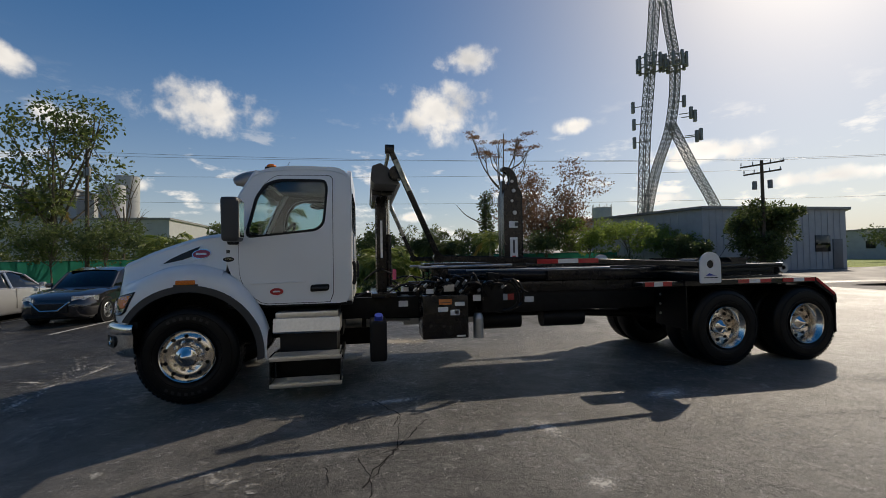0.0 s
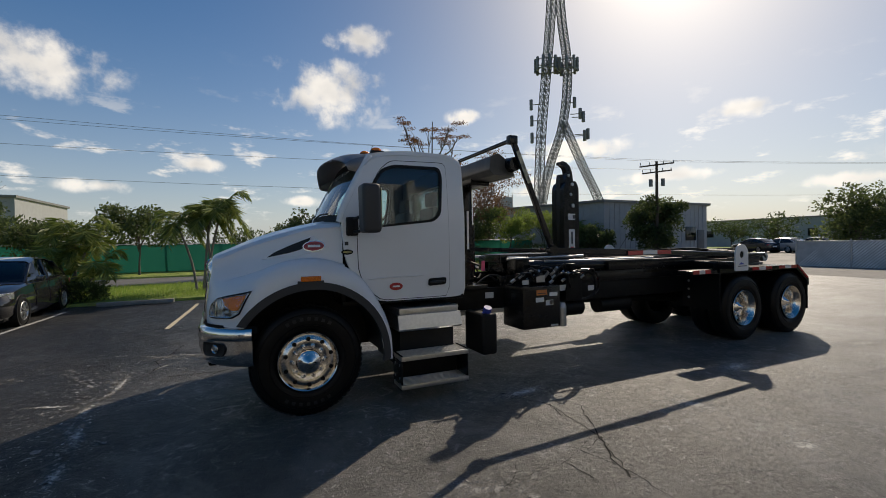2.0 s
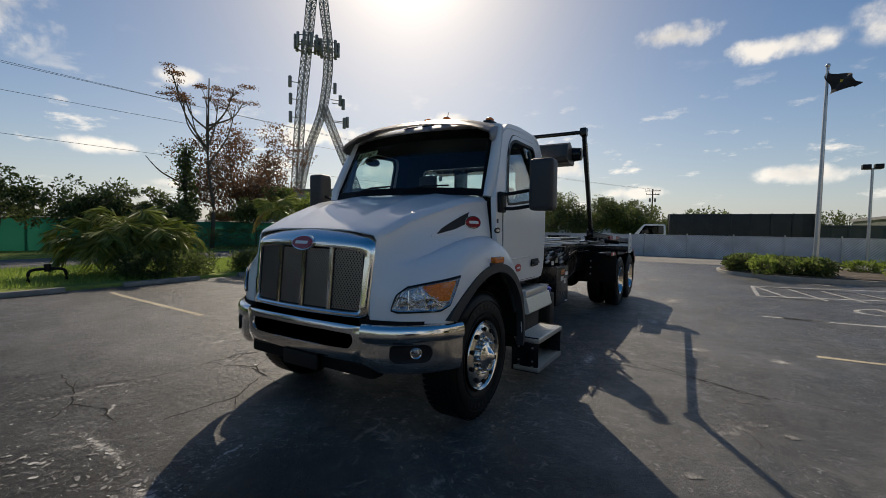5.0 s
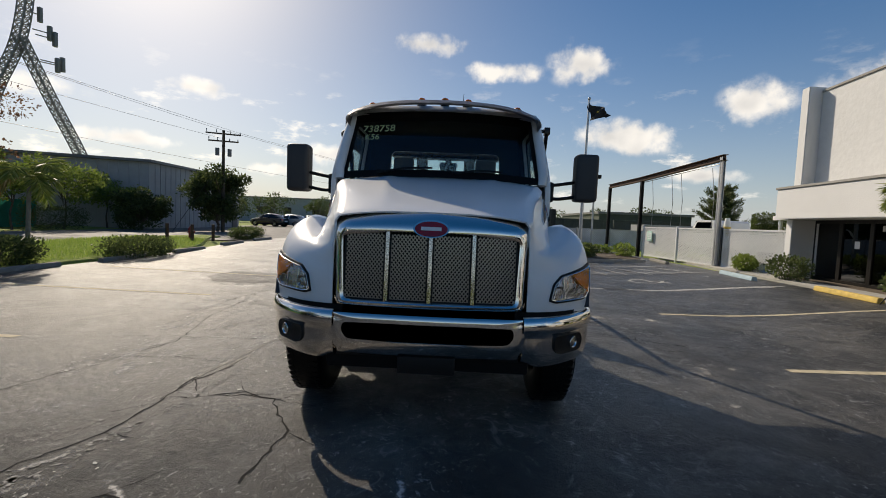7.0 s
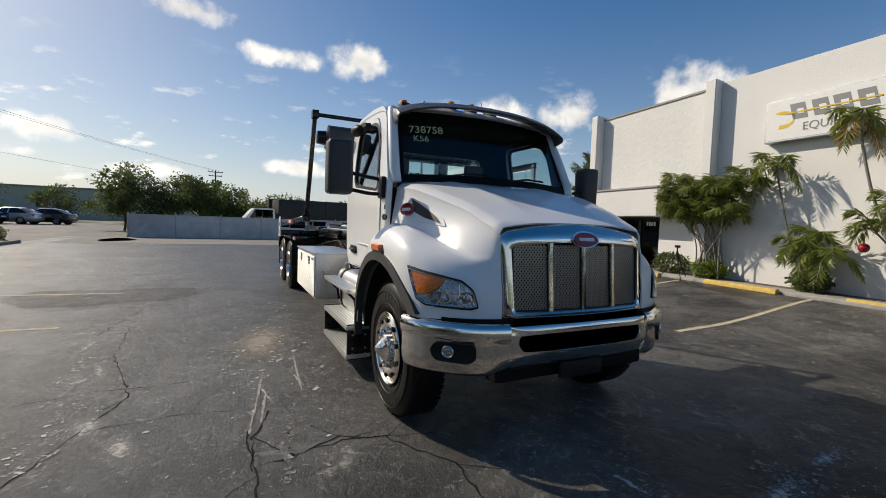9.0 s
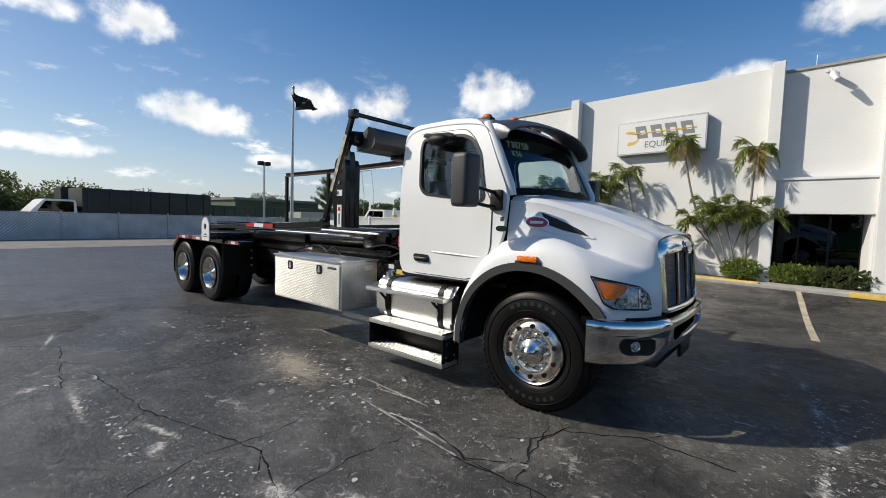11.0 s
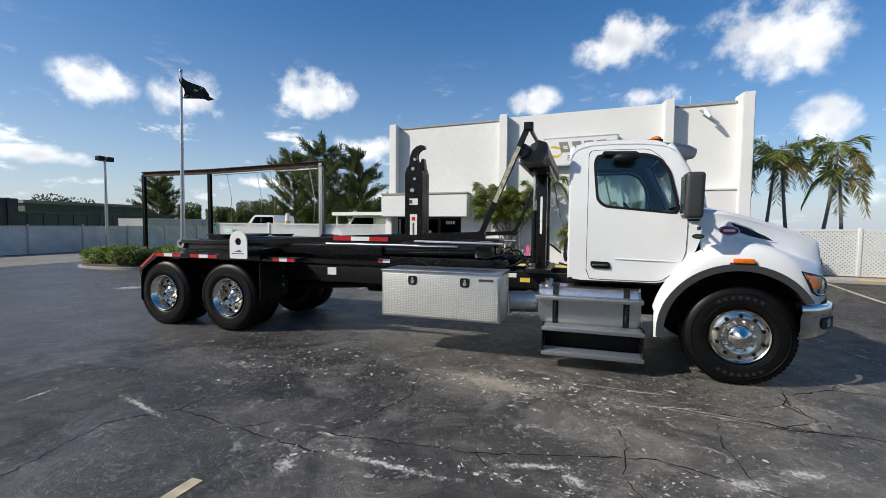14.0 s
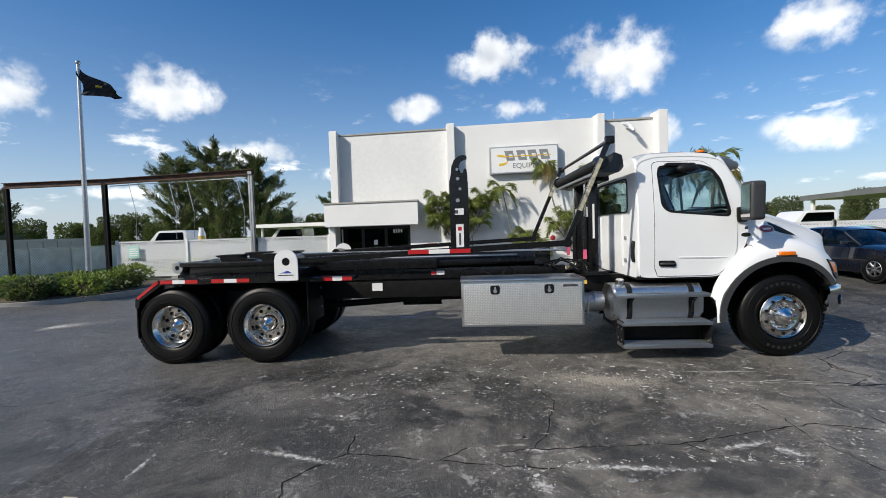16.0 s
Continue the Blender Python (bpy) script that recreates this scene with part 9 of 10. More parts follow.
def palm(x, y, stems, seed, label, name="palm_tree", group="palm trees", fronds=13, flen=1.3, ll=0.4, base=None, leaf=None, dry=0.12, lw=0.018, trunk_r=0.06, droop=0.55, bow=-0.12, lift=0.0):
    """stems: (dx, dy, height) of each trunk's top from the foot."""
    r = random.Random(seed)
    z0 = gz(x, y) if base is None else base
    t = thing(name, (x, y, z0), label, "palm tree", group)
    for n, (dx, dy, h) in enumerate(stems):
        bm = bmesh.new()
        foot = Vector((x + r.uniform(-0.12, 0.12) * len(stems) ** 0.5, y + r.uniform(-0.1, 0.1) * len(stems) ** 0.5, z0 - 0.05))
        top = Vector((x + dx, y + dy, z0 + h))
        mid = foot.lerp(top, 0.5) + Vector((dx * bow, dy * bow, 0))
        pts = curve_pts([foot, mid, top], 8)
        pipe(bm, pts, trunk_r * 1.15, 10, trunk_r * 0.8)
        for k, p in enumerate(pts[1:-1]):
            lathe(bm, [(-0.008, trunk_r * 1.0), (0.0, trunk_r * 1.14), (0.008, trunk_r * 1.0)], p, "Z", 10)
        part("trunk", bm, PALM_BARK, t, "slim ringed palm trunk")
        for k in range(fronds):
            a = 2.4 * k + r.uniform(-0.3, 0.3)
            lvl = k / fronds
            tan = lvl > 1 - dry
            rise = 0.95 + lift - 0.9 * lvl + r.uniform(-0.1, 0.1)
            dr = droop * (0.6 + 0.9 * lvl) + r.uniform(-0.08, 0.08)
            items = []
            p = frond(r, items, top, a, flen * r.uniform(0.8, 1.1), rise, dr, 44, lw * 0.4, ll * 1.05)
            leafy = leaf_mesh("frond", items, PALM_DRY if tan else leaf or PALM_LEAF, t, 0.15, "yellowed hanging frond" if tan else "")
            rib = bmesh.new()
            pipe(rib, p, 0.014, 5, 0.004)
            part("midrib", rib, PALM_LEAF, leafy)
    return t


def bush(x, y, w, d, h, seed, leaf, label, name="shrub", n=1500, size=0.07, group="shrubs", base=None, square=0.0):
    """A shrub or clipped hedge block with leaves over a twiggy core."""
    r = random.Random(seed)
    z0 = gz(x, y) if base is None else base
    t = thing(name, (x, y, z0), label, "hedge" if square else "shrub", group)
    bm = bmesh.new()
    for _ in range(14):
        e = Vector((x + r.uniform(-0.45, 0.45) * w, y + r.uniform(-0.45, 0.45) * d, z0 + h * r.uniform(0.6, 0.95)))
        pipe(bm, [(x + r.uniform(-0.3, 0.3) * w, y + r.uniform(-0.3, 0.3) * d, z0 - 0.03), e], 0.012, 5, 0.004)
    part("twig_core", bm, BARK, t)
    items = []
    for _ in range(n):
        dd = rand_dir(r)
        if square:
            q = max(abs(dd.x), abs(dd.y), abs(dd.z))
            dd = dd.lerp(dd / q, square)
        f = r.uniform(0.55, 1.02) * (1 + 0.08 * math.sin(dd.x * 9 + seed) + 0.06 * math.sin(dd.y * 11))
        p = Vector((x + dd.x * w / 2 * f, y + dd.y * d / 2 * f, z0 + h * 0.52 + dd.z * h * 0.5 * f))
        if p.z < z0 + 0.01:
            p.z = z0 + 0.02
        u = (dd + rand_dir(r) * 0.8 + Vector((0, 0, 0.4))).normalized() * size * r.uniform(0.7, 1.4)
        v = u.cross(rand_dir(r)).normalized() * u.length * 0.32
        items.append((p, u, v))
    leaf_mesh("foliage", items, leaf, t)
    return t


def umbel_tree(x, y, h, w, seed):
    """A tall open tree whose limbs end in flat brown flower heads."""
    r = random.Random(seed)
    z0 = gz(x, y)
    t = thing("tree", (x, y, z0), "tall thin tree with flat brown seed heads", "tree", "large trees")
    bm = bmesh.new()
    fork = Vector((x - 0.2, y, z0 + h * 0.5))
    pipe(bm, curve_pts([(x, y, z0 - 0.05), (x + 0.1, y, z0 + h * 0.25), fork, (x - 0.1, y, z0 + h * 0.97)], 6), 0.15, 9, 0.03)
    items = []
    for k in range(9):
        a = 2 * math.pi * k / 9 + r.uniform(-0.3, 0.3)
        s = fork.lerp(Vector((x - 0.1, y, z0 + h * 0.9)), r.uniform(-0.1, 0.6))
        reach = w * r.uniform(0.22, 0.5)
        e = Vector((x + math.cos(a) * reach, y + math.sin(a) * reach, z0 + h * r.uniform(0.76, 0.96)))
        m = s.lerp(e, 0.5) + Vector((math.cos(a), math.sin(a), -0.6)) * 0.35
        pipe(bm, curve_pts([s, m, e], 5), 0.07, 6, 0.018)
        for _ in range(4):
            e2 = e + Vector((r.uniform(-0.9, 0.9), r.uniform(-0.9, 0.9), r.uniform(-0.3, 0.35)))
            pipe(bm, [m.lerp(e, 0.55), (m.lerp(e, 0.8) + e2) / 2, e2], 0.022, 5, 0.008)
            for _ in range(70):
                d = rand_dir(r)
                p = e2 + Vector((d.x * 0.5, d.y * 0.5, abs(d.z) * 0.16)) * r.uniform(0.3, 1.0)
                u = (rand_dir(r) + Vector((0, 0, 0.3))).normalized() * 0.11
                items.append((p, u, u.cross(rand_dir(r)).normalized() * 0.035))
    part("trunk", bm, BARK, t, "thin forked grey trunk")
    leaf_mesh("crown", items, LEAF_BROWN, t, 0.25, "flat brown seed heads")
    return t


# along the white building
def fb(x, o):
    return (along(x), fy(along(x)) + o)


CLUMP = random.Random(5)
AREA = "palms along the building"
palm(*fb(3.85, 0.38), [(CLUMP.uniform(-0.95, 0.95), CLUMP.uniform(-0.05, 0.5), CLUMP.uniform(1.5, 2.55)) for _ in range(14)], 21, "clump of slender palms with bare stems against the white wall", base=0.3, fronds=6, flen=0.62, ll=0.26, trunk_r=0.02, lw=0.013, group=AREA, dry=0.06, droop=0.5, lift=0.5, bow=-0.2)
palm(*fb(1.3, 0.35), [(0.85, 0.05, 3.0)], 22, "thin curved single palm against the white wall", base=0.3, fronds=6, flen=0.8, ll=0.24, trunk_r=0.024, group=AREA, droop=0.95, bow=0.06, dry=0.0)
palm(*fb(1.2, 0.4), [(0.25, 0.1, 1.0), (-0.3, 0.15, 0.85), (0.0, 0.0, 1.2)], 23, "low palm clump against the white wall", base=0.3, fronds=7, flen=0.7, ll=0.24, trunk_r=0.022, group=AREA, droop=0.75, dry=0.0)
palm(*fb(-1.0, 0.42), [(1.42, 0.05, 3.8)], 24, "tall leaning palm with drooping crown by the sign", base=0.3, fronds=8, flen=0.62, ll=0.24, trunk_r=0.03, group=AREA, droop=1.0, dry=0.3, bow=0.17)
palm(*fb(-0.85, 0.35), [(0.45, 0.1, 1.75), (-0.35, 0.1, 1.7), (0.85, 0.15, 1.45), (0.1, 0.2, 1.55), (-0.7, 0.15, 1.5)], 25, "mid-height palm clump against the white wall", base=0.3, fronds=6, flen=0.66, ll=0.24, lw=0.013, trunk_r=0.022, group=AREA, dry=0.06, droop=0.6, lift=0.4)
palm(*fb(-1.3, 0.42), [(-0.04, 0.05, 3.45)], 26, "tall slim palm with yellowed lower fronds", base=0.3, fronds=8, flen=0.62, ll=0.24, trunk_r=0.03, group=AREA, droop=1.0, dry=0.3)
for x, o, w, h, sd in ((5.1, 0.5, 1.2, 0.62, 1), (3.85, 0.5, 1.0, 0.5, 2), (1.2, 0.5, 0.75, 0.5, 3), (-1.2, 0.5, 0.9, 0.55, 4), (8.15, 0.95, 1.6, 0.7, 5), (-2.4, 0.35, 1.1, 0.5, 6), (-3.5, 0.35, 1.4, 0.5, 7), (10.6, 0.75, 1.0, 0.55, 8), (-6.0, 0.5, 0.5, 0.75, 9), (-8.6, 0.5, 0.5, 0.7, 10)):
    bush(*fb(x, o), w, 0.6, h, 40 + sd, LEAF if sd % 2 else LEAF_LIGHT, "leafy green shrub beside the building", n=1300, size=0.075, base=0.3, group="shrubs along the building")
# island with flag pole
bm = bmesh.new()
ISLE = fillet([(14.6, -8.6), (14.0, -5.2), (15.3, -3.2), (17.6, -3.0), (19.2, -5.4), (19.8, -8.8)], 0.9, 6)
slab(bm, ISLE, "z", 0.0, 0.3, 0.02)
solid("island_kerb", bm, CONCRETE, "concrete kerb of the planted island", "kerb", kind="structure")
bm = bmesh.new()
slab(bm, [(17 + (x - 17) * 0.94, -5.5 + (y + 5.5) * 0.95) for x, y in ISLE], "z", 0.2, 0.33)
solid("island_soil", bm, SOIL, "mulched soil of the planted island", "planting bed", kind="structure")
rr = random.Random(77)
for k in range(16):
    y = rr.uniform(-8.3, -3.7)
    x = rr.uniform(14.8, 17.4 + (-3.7 - y) * 0.45)
    bush(x, y, rr.uniform(0.9, 1.5), rr.uniform(0.8, 1.2), rr.uniform(0.4, 0.62), 300 + k, rr.choice((LEAF_LIGHT, LEAF, LEAF_LIGHT)), "low spreading green shrub on the island", n=650, size=0.1, base=0.3, group="island shrubs")

# lawn palms and hedges
palm(-1.93, 11.97, [(-0.85, 0.1, 2.4), (0.05, 0.2, 2.75), (0.55, 0.0, 2.95), (0.2, -0.35, 2.55)], 31, "cluster of four slim palms on the lawn", fronds=9, flen=1.1, ll=0.36, trunk_r=0.042, group="lawn palms", droop=0.62, dry=0.0)
palm(7.1, 10.95, [(0.05, 0.0, 2.15)], 32, "young single palm on the lawn", fronds=10, flen=0.95, ll=0.32, trunk_r=0.05, group="lawn palms", droop=0.6, dry=0.15)
palm(2.7, 11.7, [(-0.5, 0, 1.0), (0.5, 0.2, 1.1), (0.0, 0.3, 1.4), (0.9, 0, 0.9), (-0.9, 0.2, 0.8), (0.2, -0.4, 0.9)], 33, "bushy clump of feather palms on the lawn", fronds=12, flen=1.3, ll=0.42, trunk_r=0.04, group="lawn palms", dry=0.08)
palm(-5.5, 11.2, [(-0.3, 0, 1.2), (0.3, 0.2, 1.5), (0.05, 0.3, 1.9), (0.55, 0, 0.7)], 34, "upright clump of feather palms behind the parked car", fronds=8, flen=1.05, ll=0.34, trunk_r=0.04, group="lawn palms", dry=0.0, droop=0.55, lift=0.3)
palm(6.2, 18.5 + 4.2, [(0, 0, 2.2), (0.8, 0.2, 1.8)], 35, "dark palm clump on the far verge", fronds=13, flen=1.6, ll=0.5, trunk_r=0.08, group="lawn palms", dry=0.0, leaf=LEAF_DARK)
for x, y, w, d, h, sd in ((9.7, 9.9, 2.5, 1.1, 0.62, 1), (18.3, 10.6, 2.4, 1.1, 0.6, 2), (3.1, 10.5, 2.6, 1.0, 0.75, 3), (-5.3, 10.6, 1.7, 1.0, 0.6, 4), (5.9, 10.4, 1.6, 0.9, 0.7, 5), (13.3, 17.4 + 4.9, 5.5, 1.2, 1.3, 6), (20.3, 22.6, 4.0, 1.2, 1.3, 7)):
    bush(x, y, w, d, h, 60 + sd, LEAF_DARK if sd in (6, 7) else LEAF, "clipped dense green hedge on the lawn", "hedge", n=4200, size=0.07, group="lawn hedges", square=0.65)
# trees across the street
for k, (x, h, w) in enumerate(((-6.1, 3.9, 3.4), (2.5, 3.7, 3.2), (5.9, 3.8, 3.4), (9.4, 3.5, 3.0), (15.2, 3.7, 3.6), (18.2, 4.0, 3.4), (21.6, 4.2, 3.4), (25.3, 3.6, 3.2), (-10.6, 3.5, 3.4), (-13.8, 4.2, 4.0), (-17.0, 4.2, 4.2))):
    broad_tree(x, 23.4 + 0.4 * math.sin(k * 2.1), h, w, 100 + k, LEAF_LIGHT if k in (5, 6, 7) else LEAF, "small round street tree on the far verge", leaves=4200, size=0.15, trunk_r=0.06, trunk_f=0.42)
broad_tree(-19.2, 27.5, 12.8, 9.0, 130, LEAF, "tall half-leafless tree with open crown", leaves=4200, size=0.27, trunk_r=0.22, trunk_f=0.35, limbs=12, bare=0.3, group="large trees")
palm(-19.6, 25.8 + 1.5, [(0, 0, 5.6)], 131, "tall fan palm behind the parked cars", fronds=18, flen=1.9, ll=0.55, trunk_r=0.14, group="lawn palms", dry=0.15)
broad_tree(-26.0, 28.5, 7.0, 8.0, 133, LEAF_DARK, "dense dark tree at the street corner", leaves=3000, size=0.26, trunk_r=0.2, trunk_f=0.3, group="large trees")
broad_tree(-15.4, 28.5, 9.5, 5.0, 134, LEAF, "bare grey branching tree", leaves=0, size=0.2, trunk_r=0.12, trunk_f=0.35, limbs=11, bare=1.0, group="large trees")
umbel_tree(12.2, 23.9, 10.9, 6.4, 140)
broad_tree(16.4, 27.2, 8.0, 7.5, 141, LEAF_BROWN, "wide tree with reddish brown foliage", leaves=15000, size=0.16, trunk_r=0.17, trunk_f=0.3, limbs=13, group="large trees", bare=0.05)
broad_tree(19.5, 28.5, 6.5, 5.0, 142, LEAF_BROWN, "leafless branching tree beside the warehouse", leaves=120, size=0.16, trunk_r=0.1, trunk_f=0.3, limbs=10, group="large trees", bare=0.8)
# ivy-covered stump
iv = thing("ivy_trunk", (10.6, 23.7, 0.2), "dead trunk wrapped in dark green ivy", "tree", "large trees")
bm = bmesh.new()
pipe(bm, curve_pts([(10.6, 23.7, 0), (10.5, 23.7, 3.0), (10.55, 23.7, 6.2)], 4), 0.2, 8, 0.08)
pipe(bm, curve_pts([(10.5, 23.7, 4.0), (9.2, 23.7, 4.6), (8.4, 23.7, 5.4)], 4), 0.06, 6, 0.015)
part("trunk", bm, BARK, iv)
r_ = random.Random(8)
items = []
for k in range(26):
    z = 0.5 + 5.7 * k / 26
    items += clump_leaves(r_, Vector((10.55 + r_.uniform(-0.15, 0.15), 23.7 + r_.uniform(-0.15, 0.15), z)), r_.uniform(0.35, 0.62), 90, 0.17)
leaf_mesh("ivy", items, LEAF_DARK, iv)
broad_tree(26.8, 16.9, 4.1, 3.6, 150, LEAF_DARK, "round dense dark tree before the warehouse", leaves=12000, size=0.17, trunk_r=0.12, trunk_f=0.2, limbs=18, group="large trees")
broad_tree(24.2, 20.5, 2.6, 3.0, 151, LEAF_DARK, "low dark rounded tree before the warehouse", leaves=7000, size=0.16, trunk_r=0.08, trunk_f=0.18, limbs=14, group="large trees")
# behind the white wall
for k, (x, y, h, w) in enumerate(((36.5, 9.4, 4.9, 4.0), (36, 6.0, 3.9, 4.4), (37, 2.6, 4.1, 4.2), (40, 4.5, 5.0, 4.5), (41, -1.5, 3.6, 4.5))):
    broad_tree(x, y, h, w, 160 + k, LEAF_DARK if k % 2 else LEAF, "leafy green tree behind the boundary wall", leaves=5200, size=0.19, trunk_r=0.1, trunk_f=0.22, limbs=12, group="trees behind the wall")
for k in range(5):
    broad_tree(64 + 3 * (k % 2), 44 - 7.5 * k, 4.6, 5.5, 180 + k, LEAF_DARK, "rounded dark tree at the far car park", leaves=1500, size=0.28, trunk_r=0.15, trunk_f=0.25, group="far trees")


def casuarina(x, y, h, w, seed):
    r = random.Random(seed)
    t = thing("casuarina_tree", (x, y, 0.2), "tall feathery needle-leaved tree behind the yard", "tree", "feathery trees")
    bm = bmesh.new()
    pipe(bm, curve_pts([(x, y, 0), (x + r.uniform(-0.2, 0.2), y, h * 0.5), (x, y, h)], 5), 0.2, 8, 0.03)
    items = []
    for k in range(70):
        z = h * (0.2 + 0.78 * k / 70)
        a = r.uniform(0, 6.3)
        L = w * 0.5 * (1.15 - z / h) ** 0.6 * r.uniform(0.5, 1.35)
        s = Vector((x, y, z))
        e = s + Vector((math.cos(a) * L, math.sin(a) * L, L * r.uniform(0.35, 0.9)))
        pipe(bm, [s, s.lerp(e, 0.5) + Vector((0, 0, -0.08)), e], 0.04, 5, 0.008)
        for _ in range(190):
            p = s.lerp(e, r.uniform(0.25, 1.1)) + rand_dir(r) * 0.3 * r.random() ** 0.5
            u = (e - s).normalized() * 0.32 + Vector((r.uniform(-0.2, 0.2), r.uniform(-0.2, 0.2), r.uniform(-0.25, 0.3)))
            items.append((p, u, u.cross(rand_dir(r)).normalized() * 0.02))
    part("trunk", bm, BARK, t)
    leaf_mesh("crown", items, PINE_LEAF, t)


for k, (x, y, h, w) in enumerate(((31.5, -33, 9.0, 6.0), (27.0, -32, 9.6, 6.5), (23.5, -33, 8.8, 5.5), (15.5, -34, 7.0, 4.5), (52, -34, 7.0, 5.0))):
    casuarina(x, y, h, w, 200 + k)


def tree_belt(name, pts, h, depth, n, mat, label, size):
    """A far wood: clumps of leaves in a long uneven band."""
    r = random.Random(len(name) + n)
    items = []
    segs = list(zip(pts, pts[1:]))
    lens = [math.hypot(b[0] - a[0], b[1] - a[1]) for a, b in segs]
    clumps = []
    for (a, b), L in zip(segs, lens):
        for k in range(int(L / 1.7)):
            f = r.random()
            clumps.append((a[0] + (b[0] - a[0]) * f + r.uniform(-depth, depth), a[1] + (b[1] - a[1]) * f + r.uniform(-depth, depth), h * r.uniform(0.45, 1.05)))
    per = max(20, n // len(clumps))
    for x, y, hh in clumps:
        w = r.uniform(0.9, 1.8)
        for _ in range(per):
            d = rand_dir(r)
            p = Vector((x + d.x * w, y + d.y * w, 0.2 + hh * r.random() ** 0.7 + d.z * 0.4))
            u = (d + Vector((0, 0, 0.3)) + rand_dir(r) * 0.7).normalized() * size * r.uniform(0.6, 1.4)
            items.append((p, u, u.cross(rand_dir(r)).normalized() * size * 0.32))
    ob = leaf_mesh(name, items, mat, None)
    return tagged(ob, label, "wood", kind="stuff")


tree_belt("far_wood", [(60, -44), (24, -46), (0, -46)], 4.8, 2.0, 110000, LEAF, "far belt of green trees", 0.26)
tree_belt("far_wood", [(-40, -62), (-90, -60), (-110, -20)], 6.0, 3.0, 170000, PINE_LEAF, "far belt of dark pines", 0.3)
tree_belt("far_wood", [(-110, -20), (-100, 40), (-60, 44), (-34, 34)], 5.5, 3.0, 90000, LEAF, "far belt of green trees", 0.3)
tree_belt("far_wood", [(-34, 34), (-8, 33), (14, 34)], 3.4, 1.5, 32000, LEAF_DARK, "green thicket behind the fence", 0.2)
tree_belt("far_wood", [(60, -30), (110, -10), (120, 40), (80, 75), (40, 70)], 4.5, 3.0, 100000, LEAF_DARK, "far belt of dark trees", 0.32)

# right-hand palms past the building
for k, (x, y, dx, h) in enumerate(((-4.2, -13, 0.5, 3.9), (-5.0, -13.3, -0.3, 4.1), (-5.7, -12.8, 0.35, 3.9), (-6.7, -13.2, -0.5, 4.2), (-7.6, -13.4, 0.2, 3.3))):
    palm(x, y, [(dx, 0, h)], 230 + k, "slim palm with yellowing crown behind the lattice fence", base=0.3, fronds=8, flen=1.3, ll=0.38, trunk_r=0.06, group="palms behind the fence", droop=0.95, dry=0.35, bow=0.1, lift=0.1)
bush(-5.6, -12.4, 4.0, 1.2, 1.2, 240, LEAF_DARK, "loose green shrub behind the lattice fence", n=2000, size=0.12, base=0.3)

# ---- poles, lamps, flag, wires ----
fp = thing("flag_pole", (16.1, -5.95, 0.3), "tall galvanised flag pole on the planted island", "flag pole")
bm = bmesh.new()
rod(bm, (16.1, -5.95, 0.25), (16.03, -5.98, 7.3), 0.085, 0.045, 16)
part("pole", bm, STEEL, fp)
bm = bmesh.new()
bmesh.ops.create_uvsphere(bm, u_segments=12, v_segments=8, radius=0.07, matrix=Matrix.Translation((16.03, -5.98, 7.36)))
part("finial", bm, STEEL, fp)
bm = bmesh.new()
rows = []
for i in range(15):
    f = i / 14
    drop = 0.6 * f
    rows.append([(16.01 - 0.72 * f + 0.05 * math.sin(6 * f + j), -6.0 - 0.62 * f + 0.1 * math.sin(8 * f + 0.7 * j), 7.22 - 0.82 * (1 - 0.72 * f) * j / 8 - drop - 0.04 * math.sin(7 * f)) for j in range(9)])
loft(bm, rows)
flag = part("flag", bm, FLAG, fp, "black cloth flag blowing in the wind")
bm = bmesh.new()
mid_ = [[Vector(rows[i][j]) + Vector((-0.012, 0.012, 0)) for j in (3, 4)] for i in range(4, 10)]
loft(bm, mid_)
mid_ = [[Vector(rows[i][j]) + Vector((0.012, -0.012, 0)) for j in (3, 4)] for i in range(4, 10)]
loft(bm, mid_)
part("flag_emblem", bm, GOLD, flag)
bm = bmesh.new()
rod(bm, (15.9, -5.6, 0.33), (15.9, -5.6, 0.9), 0.09, 0.09, 12)
solid("island_box", bm, BLACK_PLASTIC, "small black service box on the island", "service box")

lp = thing("lot_lamp", (25.05, -9.3, 0.25), "tall grey twin-head lot lamp post", "street lamp")
bm = bmesh.new()
rod(bm, (25.05, -9.3, 0.2), (25.05, -9.3, 4.9), 0.075, 0.055, 12)
part("pole", bm, STEEL, lp)
for s in (-1, 1):
    part("lamp_head", boxed(24.9, 25.2, -9.3 + s * 0.22 - 0.16, -9.3 + s * 0.22 + 0.16, 4.85, 5.08, 0.03), BLACK_STEEL, lp)
part("arm", boxed(25.0, 25.1, -9.6, -9.0, 4.83, 4.88, 0.01), TOWER_STEEL, lp)


